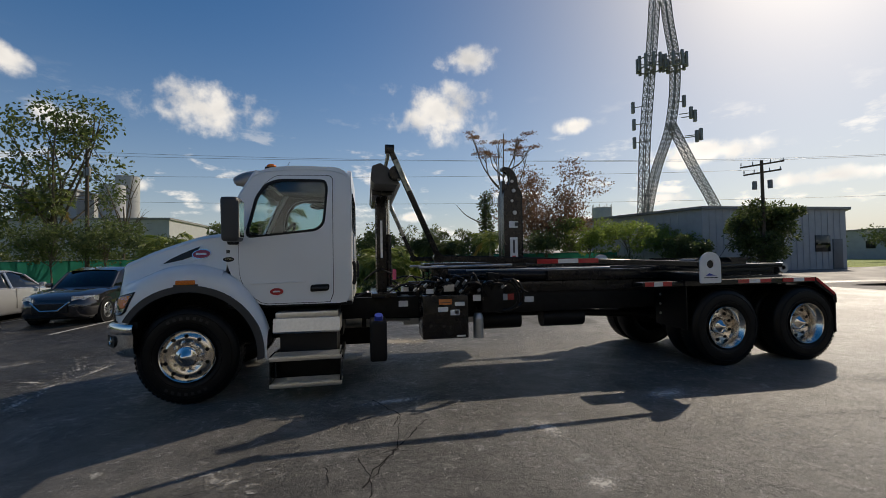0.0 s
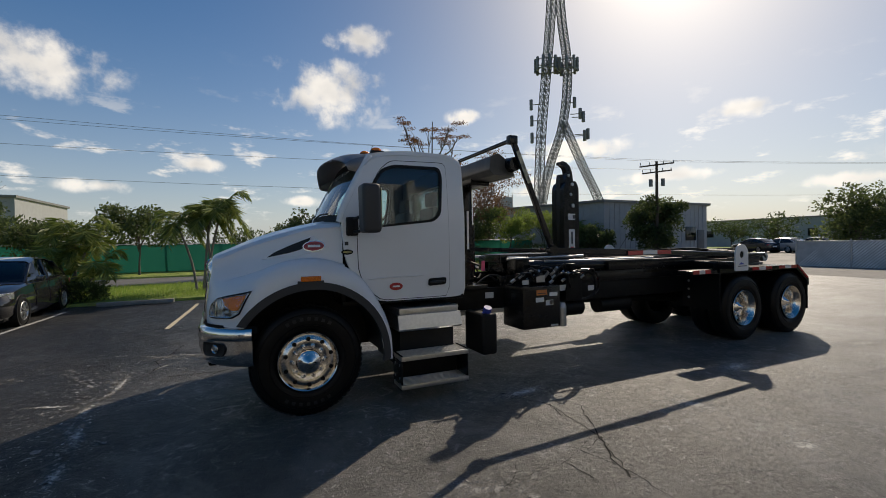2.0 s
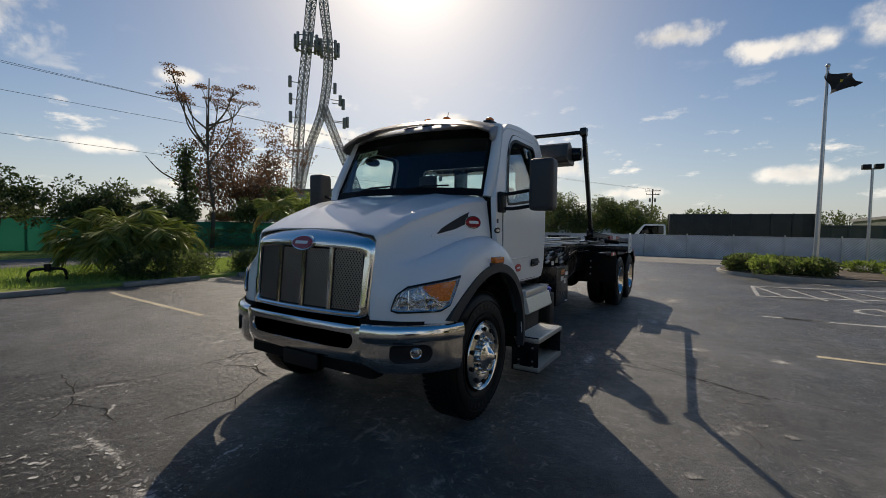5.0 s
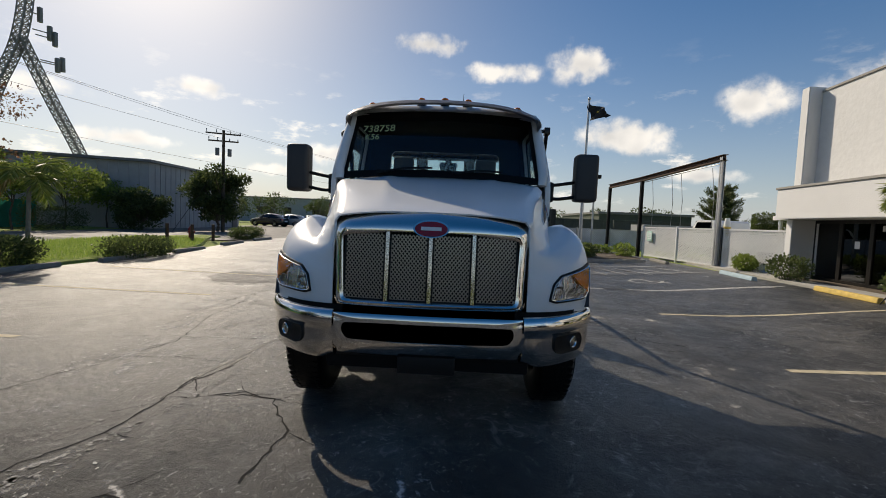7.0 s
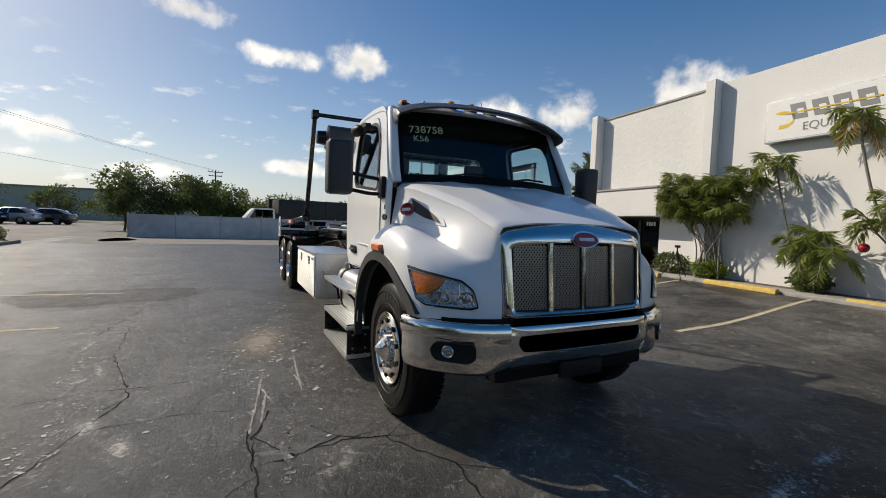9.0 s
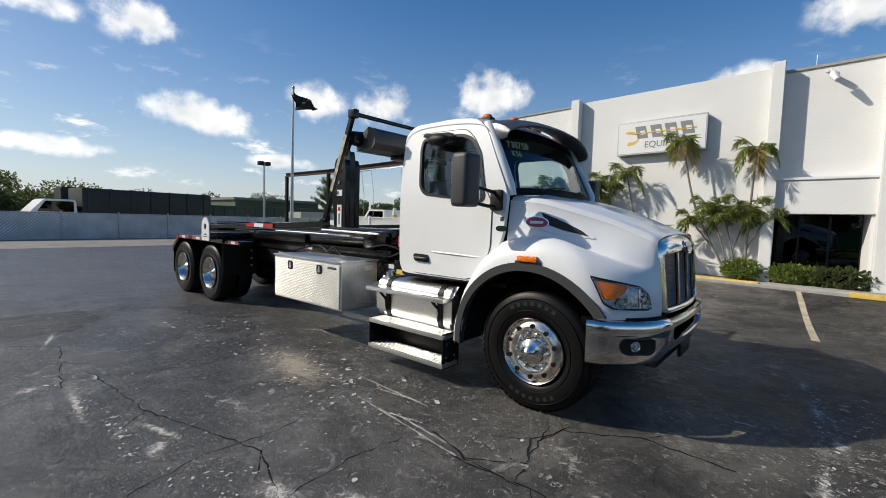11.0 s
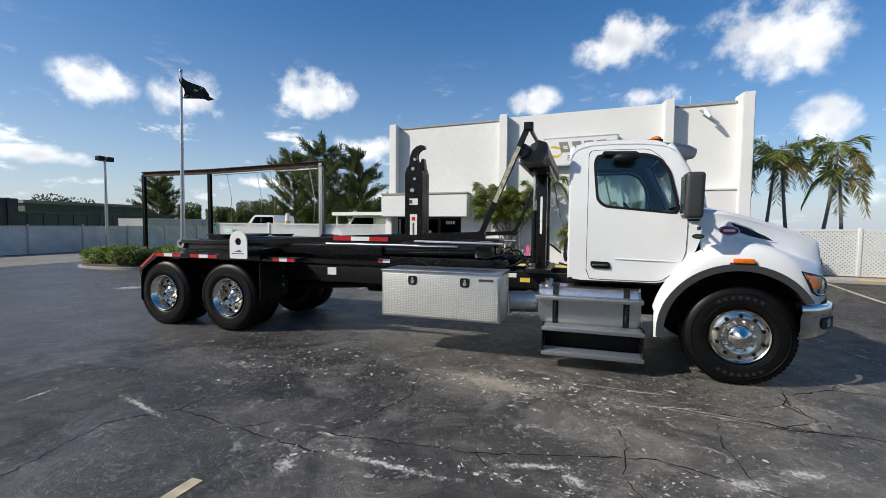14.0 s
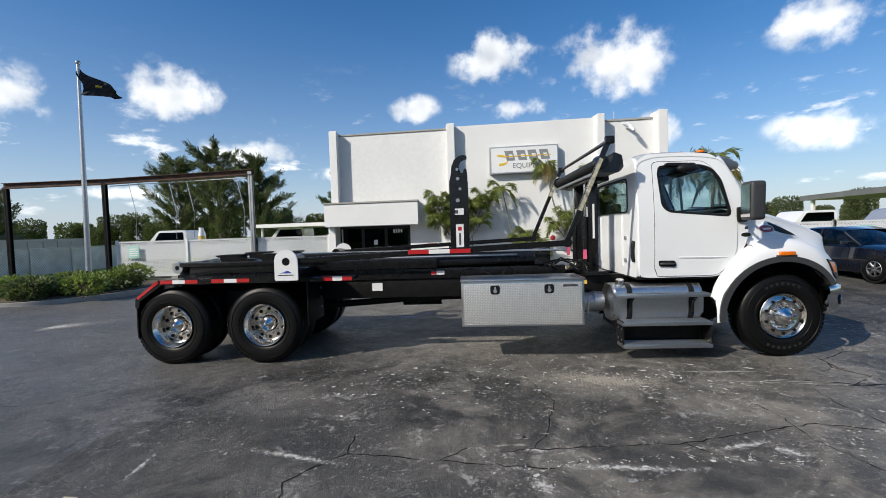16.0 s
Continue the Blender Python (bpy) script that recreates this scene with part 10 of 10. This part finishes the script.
def utility_pole(x, y, h, label):
    t = thing("utility_pole", (x, y, 0.2), label, "utility pole", "utility poles")
    bm = bmesh.new()
    rod(bm, (x, y, 0.1), (x, y, h), 0.13, 0.085, 12)
    part("pole", bm, WOOD_POLE, t)
    for z, L in ((h - 0.25, 1.1), (h - 0.75, 0.95)):
        bm = bmesh.new()
        beam(bm, (x - L * 0.6, y + L * 0.8, z - 0.04), (x + L * 0.6, y - L * 0.8, z + 0.05), 0.08, 0.09)
        part("cross_arm", bm, WOOD_POLE, t)
        for f in (-0.95, -0.4, 0.4, 0.95):
            bm = bmesh.new()
            rod(bm, (x + L * 0.6 * f, y - L * 0.8 * f, z + 0.06), (x + L * 0.6 * f, y - L * 0.8 * f, z + 0.24), 0.035, 0.025, 8)
            part("insulator", bm, PALE_WALL, t)
    for s in (-1, 1):
        bm = bmesh.new()
        rod(bm, (x + s * 0.24, y - s * 0.3, h - 1.75), (x + s * 0.24, y - s * 0.3, h - 1.25), 0.13, 0.13, 14)
        part("transformer", bm, TOWER_STEEL, t)
    return t


utility_pole(25.9, 16.0, 7.25, "weathered wooden utility pole with transformers")
utility_pole(-15.2, 24.0, 8.9, "weathered wooden utility pole among the trees")
utility_pole(62, 4.0, 7.6, "weathered wooden utility pole with cross arms")
for a, b in (((-15.2, 24, 8.7), (25.6, 16.3, 7.3)), ((-15.4, 24.3, 8.55), (26.4, 15.4, 7.25)), ((-15.2, 24, 7.2), (25.8, 16.2, 6.7)), ((-15.2, 24, 5.6), (25.9, 16, 4.9)),
             ((25.6, 16.3, 7.3), (62, 4.2, 7.6)), ((26.4, 15.4, 7.25), (62.4, 3.6, 7.6)), ((25.9, 16, 4.9), (62, 4, 5.3)), ((-15.2, 24, 8.7), (-80, 30, 8.8)), ((-15.2, 24, 5.6), (-80, 30, 5.8))):
    bm = bmesh.new()
    a, b = Vector(a), Vector(b)
    sag = (b - a).length * 0.006
    pipe(bm, [a.lerp(b, k / 14) - Vector((0, 0, sag * 4 * (k / 14) * (1 - k / 14))) for k in range(15)], 0.009, 5)
    solid("overhead_wire", bm, WIRE, "thin dark overhead power line", "cable", "overhead wires")
bm = bmesh.new()
pipe(bm, [(25.9, 16, 5.2), (23.8, 18.2, 0.2)], 0.015, 5)
solid("guy_wire", bm, CABLE, "thin steel guy wire of the pole", "cable")

# ---- hydrant, bollards, meter pipe, tripod, cable on the ground ----
hy = thing("fire_hydrant", (15.6, 11.9, 0.3), "red fire hydrant on the lawn", "hydrant")
RED_IRON = material("faded_red_iron", (0.3, 0.03, 0.025), 0.6, noise_scale=8, noise_amt=0.3)
bm = bmesh.new()
lathe(bm, [(0, 0.13), (0.04, 0.13), (0.05, 0.09), (0.42, 0.09), (0.44, 0.12), (0.48, 0.12), (0.56, 0.07), (0.62, 0.03), (0.63, 0.0)], (15.6, 11.9, 0.28), "Z", 18)
part("body", bm, RED_IRON, hy)
for d in ((0.16, 0), (-0.16, 0), (0, -0.17)):
    bm = bmesh.new()
    rod(bm, (15.6, 11.9, 0.64), (15.6 + d[0], 11.9 + d[1], 0.64), 0.055, seg=12)
    part("outlet", bm, RED_IRON, hy)
for x, y in ((14.9, 11.4), (16.2, 11.2), (15.0, 12.6)):
    bm = bmesh.new()
    rod(bm, (x, y, 0.2), (x, y, 1.0), 0.07, seg=14)
    solid("bollard", bm, RUST, "rusty brown steel bollard beside the hydrant", "bollard", "bollards at the hydrant")
mp = thing("meter_pipe", (0.55, 10.9, 0.15), "dark bent water meter pipe on the lawn", "pipe")
bm = bmesh.new()
pipe(bm, curve_pts([(0.2, 10.9, 0.12), (0.2, 10.9, 0.42), (0.35, 10.9, 0.5), (0.75, 10.9, 0.5), (0.9, 10.9, 0.42), (0.9, 10.9, 0.12)], 4), 0.035, 8)
part("pipe_run", bm, BLACK_STEEL, mp)
bm = bmesh.new()
lathe(bm, [(-0.08, 0.0), (-0.08, 0.07), (0.1, 0.07), (0.12, 0.0)], (0.55, 10.9, 0.52), "Z", 12)
part("valve", bm, BLACK_STEEL, mp)
tp = thing("tripod", (4.75, -9.15, 0.25), "black camera tripod standing on the kerb stones", "tripod")
for k in range(3):
    a = 2 * math.pi * k / 3 + 0.4
    bm = bmesh.new()
    rod(bm, (4.75, -9.15, 0.98), (4.75 + 0.42 * math.cos(a), -9.15 + 0.42 * math.sin(a), gz(4.75, -9.15)), 0.016, 0.011, 8)
    part("leg", bm, BLACK_PLASTIC, tp)
bm = bmesh.new()
rod(bm, (4.75, -9.15, 0.85), (4.75, -9.15, 1.15), 0.02, seg=8)
box(bm, 4.69, 4.81, -9.2, -9.1, 1.15, 1.22, 0.01)
part("centre_column", bm, BLACK_PLASTIC, tp)
OX = along(0.24)
orn = thing("hanging_ornament", (OX, fy(OX) + 0.5, 1.4), "round red ornament hanging in the palms", "ornament")
bm = bmesh.new()
bmesh.ops.create_uvsphere(bm, u_segments=16, v_segments=10, radius=0.1, matrix=Matrix.Translation((OX, fy(OX) + 0.5, 1.4)))
part("ball", bm, RED_BADGE, orn)
bm = bmesh.new()
rod(bm, (OX, fy(OX) + 0.5, 1.48), (OX, fy(OX) + 0.45, 2.1), 0.004, seg=5)
part("string", bm, CABLE, orn)


# ---- parked cars ----
def car(x, y, rot, paint, label, z0=None, L=4.6, W=1.8, H=1.46, group="parked cars", suv=False, name="parked_car"):
    """A sedan with its nose towards local -y."""
    t = thing(name, (x, y, gz(x, y) if z0 is None else z0), label, "car", group)
    hw = W / 2
    st = [(-0.5, 0.60, 0.38, 0.60), (-0.485, 0.76, 0.24, 0.68), (-0.45, 0.9, 0.2, 0.76), (-0.38, 0.97, 0.18, 0.84), (-0.28, 1.0, 0.18, 0.92), (-0.15, 1.0, 0.18, 0.95), (0.1, 1.0, 0.18, 0.97), (0.3, 1.0, 0.18, 0.99), (0.4, 0.98, 0.2, 1.0), (0.46, 0.93, 0.24, 0.98), (0.49, 0.85, 0.32, 0.9), (0.5, 0.72, 0.42, 0.8)]
    rows = []
    for f, wf, zb, zt in st:
        yy_, w = f * L, hw * wf
        rows.append([(-w * 0.9, yy_, zb), (-w, yy_, zb + 0.1), (-w * 1.01, yy_, zb + (zt - zb) * 0.55), (-w * 0.97, yy_, zt - 0.06), (-w * 0.86, yy_, zt), (-w * 0.4, yy_, zt + 0.025), (0, yy_, zt + 0.03), (w * 0.4, yy_, zt + 0.025), (w * 0.86, yy_, zt), (w * 0.97, yy_, zt - 0.06), (w * 1.01, yy_, zb + (zt - zb) * 0.55), (w, yy_, zb + 0.1), (w * 0.9, yy_, zb)])
    m = pose(x, y, t.location.z, 0, 0, rot)

    def put(name, bm, mat, lab="", parent=t, smooth=45):
        bmesh.ops.transform(bm, matrix=m, verts=bm.verts[:])
        return part(name, bm, mat, parent, lab, smooth)

    bm = bmesh.new()
    loft(bm, rows, close=True, caps=True)
    put("body", bm, paint)
    g = [(-0.2, 0.84, 0.93), (-0.07, 0.74, H - 0.09), (0.03, 0.7, H), (0.18, 0.69, H - 0.01), (0.28, 0.72, H - 0.09), (0.42, 0.82, 0.99)]
    rows = []
    for f, wf, zt in g:
        w = hw * wf
        zb = 0.9
        rows.append([(-hw * 0.9, f * L, zb), (-w * 1.02, f * L, zt - 0.05 if zt > 1.1 else zt - 0.01), (-w * 0.9, f * L, zt), (0, f * L, zt + 0.02), (w * 0.9, f * L, zt), (w * 1.02, f * L, zt - 0.05 if zt > 1.1 else zt - 0.01), (hw * 0.9, f * L, zb)])
    bm = bmesh.new()
    loft(bm, rows, caps=False)
    put("glasshouse", bm, CAR_GLASS, "dark tinted glass")
    bm = bmesh.new()
    loft(bm, [[(q[0] * 1.01, q[1], q[2] + 0.012) for q in row[1:6]] for row in rows[1:5]])
    put("roof", bm, paint)
    for i in (0, 4):
        for s in (-1, 1):
            bm = bmesh.new()
            a, b = rows[i][1 if s < 0 else 5], rows[i + 1][1 if s < 0 else 5]
            pipe(bm, [Vector(a), Vector(b)], 0.035, 6)
            put("pillar", bm, paint)
    for s in (-1, 1):
        bm = bmesh.new()
        a, b = Vector((s * hw * 0.92, 0.08 * L, 0.95)), Vector((s * hw * 0.73, 0.09 * L, H - 0.06))
        pipe(bm, [a, b], 0.035, 6)
        put("pillar", bm, paint)
        bm = bmesh.new()
        box(bm, s * hw * 1.02, s * (hw * 1.02 + 0.16), -0.15 * L, -0.15 * L + 0.12, 0.95, 1.08, 0.03)
        put("door_mirror", bm, paint)
        for yy_ in (-0.14 * L, 0.06 * L, 0.25 * L):
            bm = bmesh.new()
            beam(bm, (s * hw * 1.013, yy_, 0.35), (s * hw * 1.0, yy_, 0.92), 0.008, 0.012)
            put("door_gap", bm, BLACK_PLASTIC)
        for yy_ in (-0.3 * L, 0.29 * L):
            bm = bmesh.new()
            lathe(bm, [(0.02, 0.2), (0.03, 0.22), (0.035, 0.27), (0.02, 0.31), (-0.03, 0.325), (-0.19, 0.325), (-0.2, 0.2)], (s * (hw - 0.02), yy_, 0.325), "X", 28, s)
            wh = put("wheel", bm, RUBBER)
            bm = bmesh.new()
            lathe(bm, [(0.0, 0.205), (0.03, 0.215), (0.036, 0.205), (0.01, 0.19), (-0.01, 0.19)], (s * (hw - 0.02), yy_, 0.325), "X", 24, s)
            put("rim", bm, ALU, parent=t)
            for k in range(7):
                a = 2 * math.pi * k / 7
                bm = bmesh.new()
                beam(bm, (s * (hw + 0.0), yy_ + 0.03 * math.cos(a), 0.325 + 0.03 * math.sin(a)), (s * (hw + 0.0), yy_ + 0.2 * math.cos(a), 0.325 + 0.2 * math.sin(a)), 0.04, 0.03)
                put("spoke", bm, ALU, parent=t, smooth=0)
            bm = bmesh.new()
            lathe(bm, [(0.004, 0.33), (0.006, 0.38), (-0.2, 0.38)], (s * hw * 1.0, yy_, 0.325), "X", 24, s)
            put("wheel_arch", bm, BLACK_PLASTIC)
        bm = bmesh.new()
        slab(bm, fillet([(s * hw * 0.5, -0.493 * L), (s * hw * 0.8, -0.468 * L), (s * hw * 0.985, -0.385 * L), (s * hw * 0.85, -0.40 * L)][::s], 0.03, 2), "z", 0.63, 0.775, 0.015)
        put("headlight", bm, LAMP_BOWL)
        bm = bmesh.new()
        box(bm, s * hw * 0.5, s * hw * 0.9, 0.475 * L, 0.497 * L, 0.72, 0.86, 0.02)
        put("tail_light", bm, RED)
    bm = bmesh.new()
    box(bm, -hw * 0.45, hw * 0.45, -0.512 * L, -0.48 * L, 0.36, 0.6, 0.02)
    put("front_grille", bm, BLACK_PLASTIC)
    bm = bmesh.new()
    pipe(bm, [(-hw * 0.5, -0.505 * L, 0.64), (-hw * 0.22, -0.517 * L, 0.42), (hw * 0.22, -0.517 * L, 0.42), (hw * 0.5, -0.505 * L, 0.64)], 0.022, 6)
    put("grille_trim", bm, CHROME)
    bm = bmesh.new()
    box(bm, -0.24, 0.24, 0.497 * L, 0.505 * L, 0.55, 0.68, 0.004)
    put("number_plate", bm, WHITE_DECAL)
    bm = bmesh.new()
    box(bm, -hw * 0.86, hw * 0.86, -0.44 * L, 0.44 * L, 0.16, 0.5, 0.03)
    put("underbody", bm, BLACK_PLASTIC)
    return t


car(-6.1, 8.5, 2, BLACK_CAR, "glossy black sedan parked nose out by the lawn", L=4.45, W=1.74, H=1.5)
car(-9.1, 8.6, 181, SILVER_CAR, "silver sedan parked nose to the lawn", L=4.6)
car(-12.3, 8.4, 1, SILVER_CAR, "silver sedan parked at the row's end", L=4.6)
car(-7.7, -6.7, 183, NAVY_CAR, "dark blue sedan parked in a stall beside the lattice fence", L=4.75, W=1.84, H=1.45)
for k, (x, y, p) in enumerate(((47.5, 22.0, BLACK_CAR), (48.5, 19.9, SILVER_CAR), (50.2, 17.9, BLACK_CAR))):
    car(x, y, 165, p, "sedan parked beside the grey warehouse", group="far parked cars")


def pickup(x, y, rot, paint, label, name="pickup_truck", body=None):
    t = thing(name, (x, y, 0.25), label, "truck", "vehicles in the next yard")
    m = pose(x, y, 0.25, 0, 0, rot)

    def put(nm, bm, mat):
        bmesh.ops.transform(bm, matrix=m, verts=bm.verts[:])
        part(nm, bm, mat, t)

    put("hood", boxed(-0.9, 0.9, -2.6, -1.3, 0.6, 1.25, 0.12), paint)
    bm = bmesh.new()
    slab(bm, fillet([(-1.4, 0.6), (-1.3, 1.3), (-0.75, 1.95), (0.5, 1.95), (0.6, 0.6)], 0.12), "x", -0.92, 0.92, 0.04)
    put("cab", bm, paint)
    for s in (-1, 1):
        bm = bmesh.new()
        slab(bm, fillet([(-1.05, 1.3), (-0.7, 1.85), (0.4, 1.85), (0.42, 1.3)], 0.05), "x", s * 0.922, s * 0.93)
        put("side_window", bm, CAR_GLASS)
        for yy_ in (-1.9, 1.7):
            bm = bmesh.new()
            rod(bm, (s * 0.7, yy_, 0.4), (s * 0.95, yy_, 0.4), 0.4, seg=24)
            put("wheel", bm, RUBBER)
    bm = bmesh.new()
    slab(bm, [(-1.25, 1.32), (-0.8, 1.88), (-0.78, 1.86), (-1.22, 1.3)], "x", -0.8, 0.8)
    put("windshield", bm, CAR_GLASS)
    put("bed", boxed(-0.95, 0.95, 0.7, 2.7, 0.6, 1.2 if body is None else 1.0, 0.05), paint)
    if body:
        put("dump_body", boxed(-1.15, 1.15, 0.7, 7.4, 1.0, 2.6, 0.06), body)
        for k in range(7):
            put("body_rib", boxed(-1.2, 1.2, 0.9 + k, 1.02 + k, 0.95, 2.62, 0.02), body)


pickup(-15.5, -13.2, 80, SILVER_CAR, "silver pickup truck in the next yard")
pickup(-12.0, -14.2, 85, WHITE_PAINT, "white van-like pickup behind the lattice fence")
pickup(28.6, 0.2, 185, WHITE_PAINT, "white dump truck with dark body behind the wall", "dump_truck", DARK_BIN)
pickup(18.0, -13.6, 95, WHITE_PAINT, "white work truck behind the lattice fence", "work_truck")
pickup(13.0, -15.5, 95, WHITE_PAINT, "white work truck behind the lattice fence", "work_truck")
pm = thing("yellow_post_lamp", (16.8, -13.0, 0.3), "yellow and white machine post in the next yard", "post")
bm = bmesh.new()
rod(bm, (16.8, -13, 0.2), (16.8, -13, 1.9), 0.16, seg=14)
part("post", bm, YELLOW_PAINT, pm)
bm = bmesh.new()
rod(bm, (16.8, -13, 1.9), (16.8, -13, 2.3), 0.14, 0.1, 14)
part("cap", bm, WHITE_DECAL, pm)
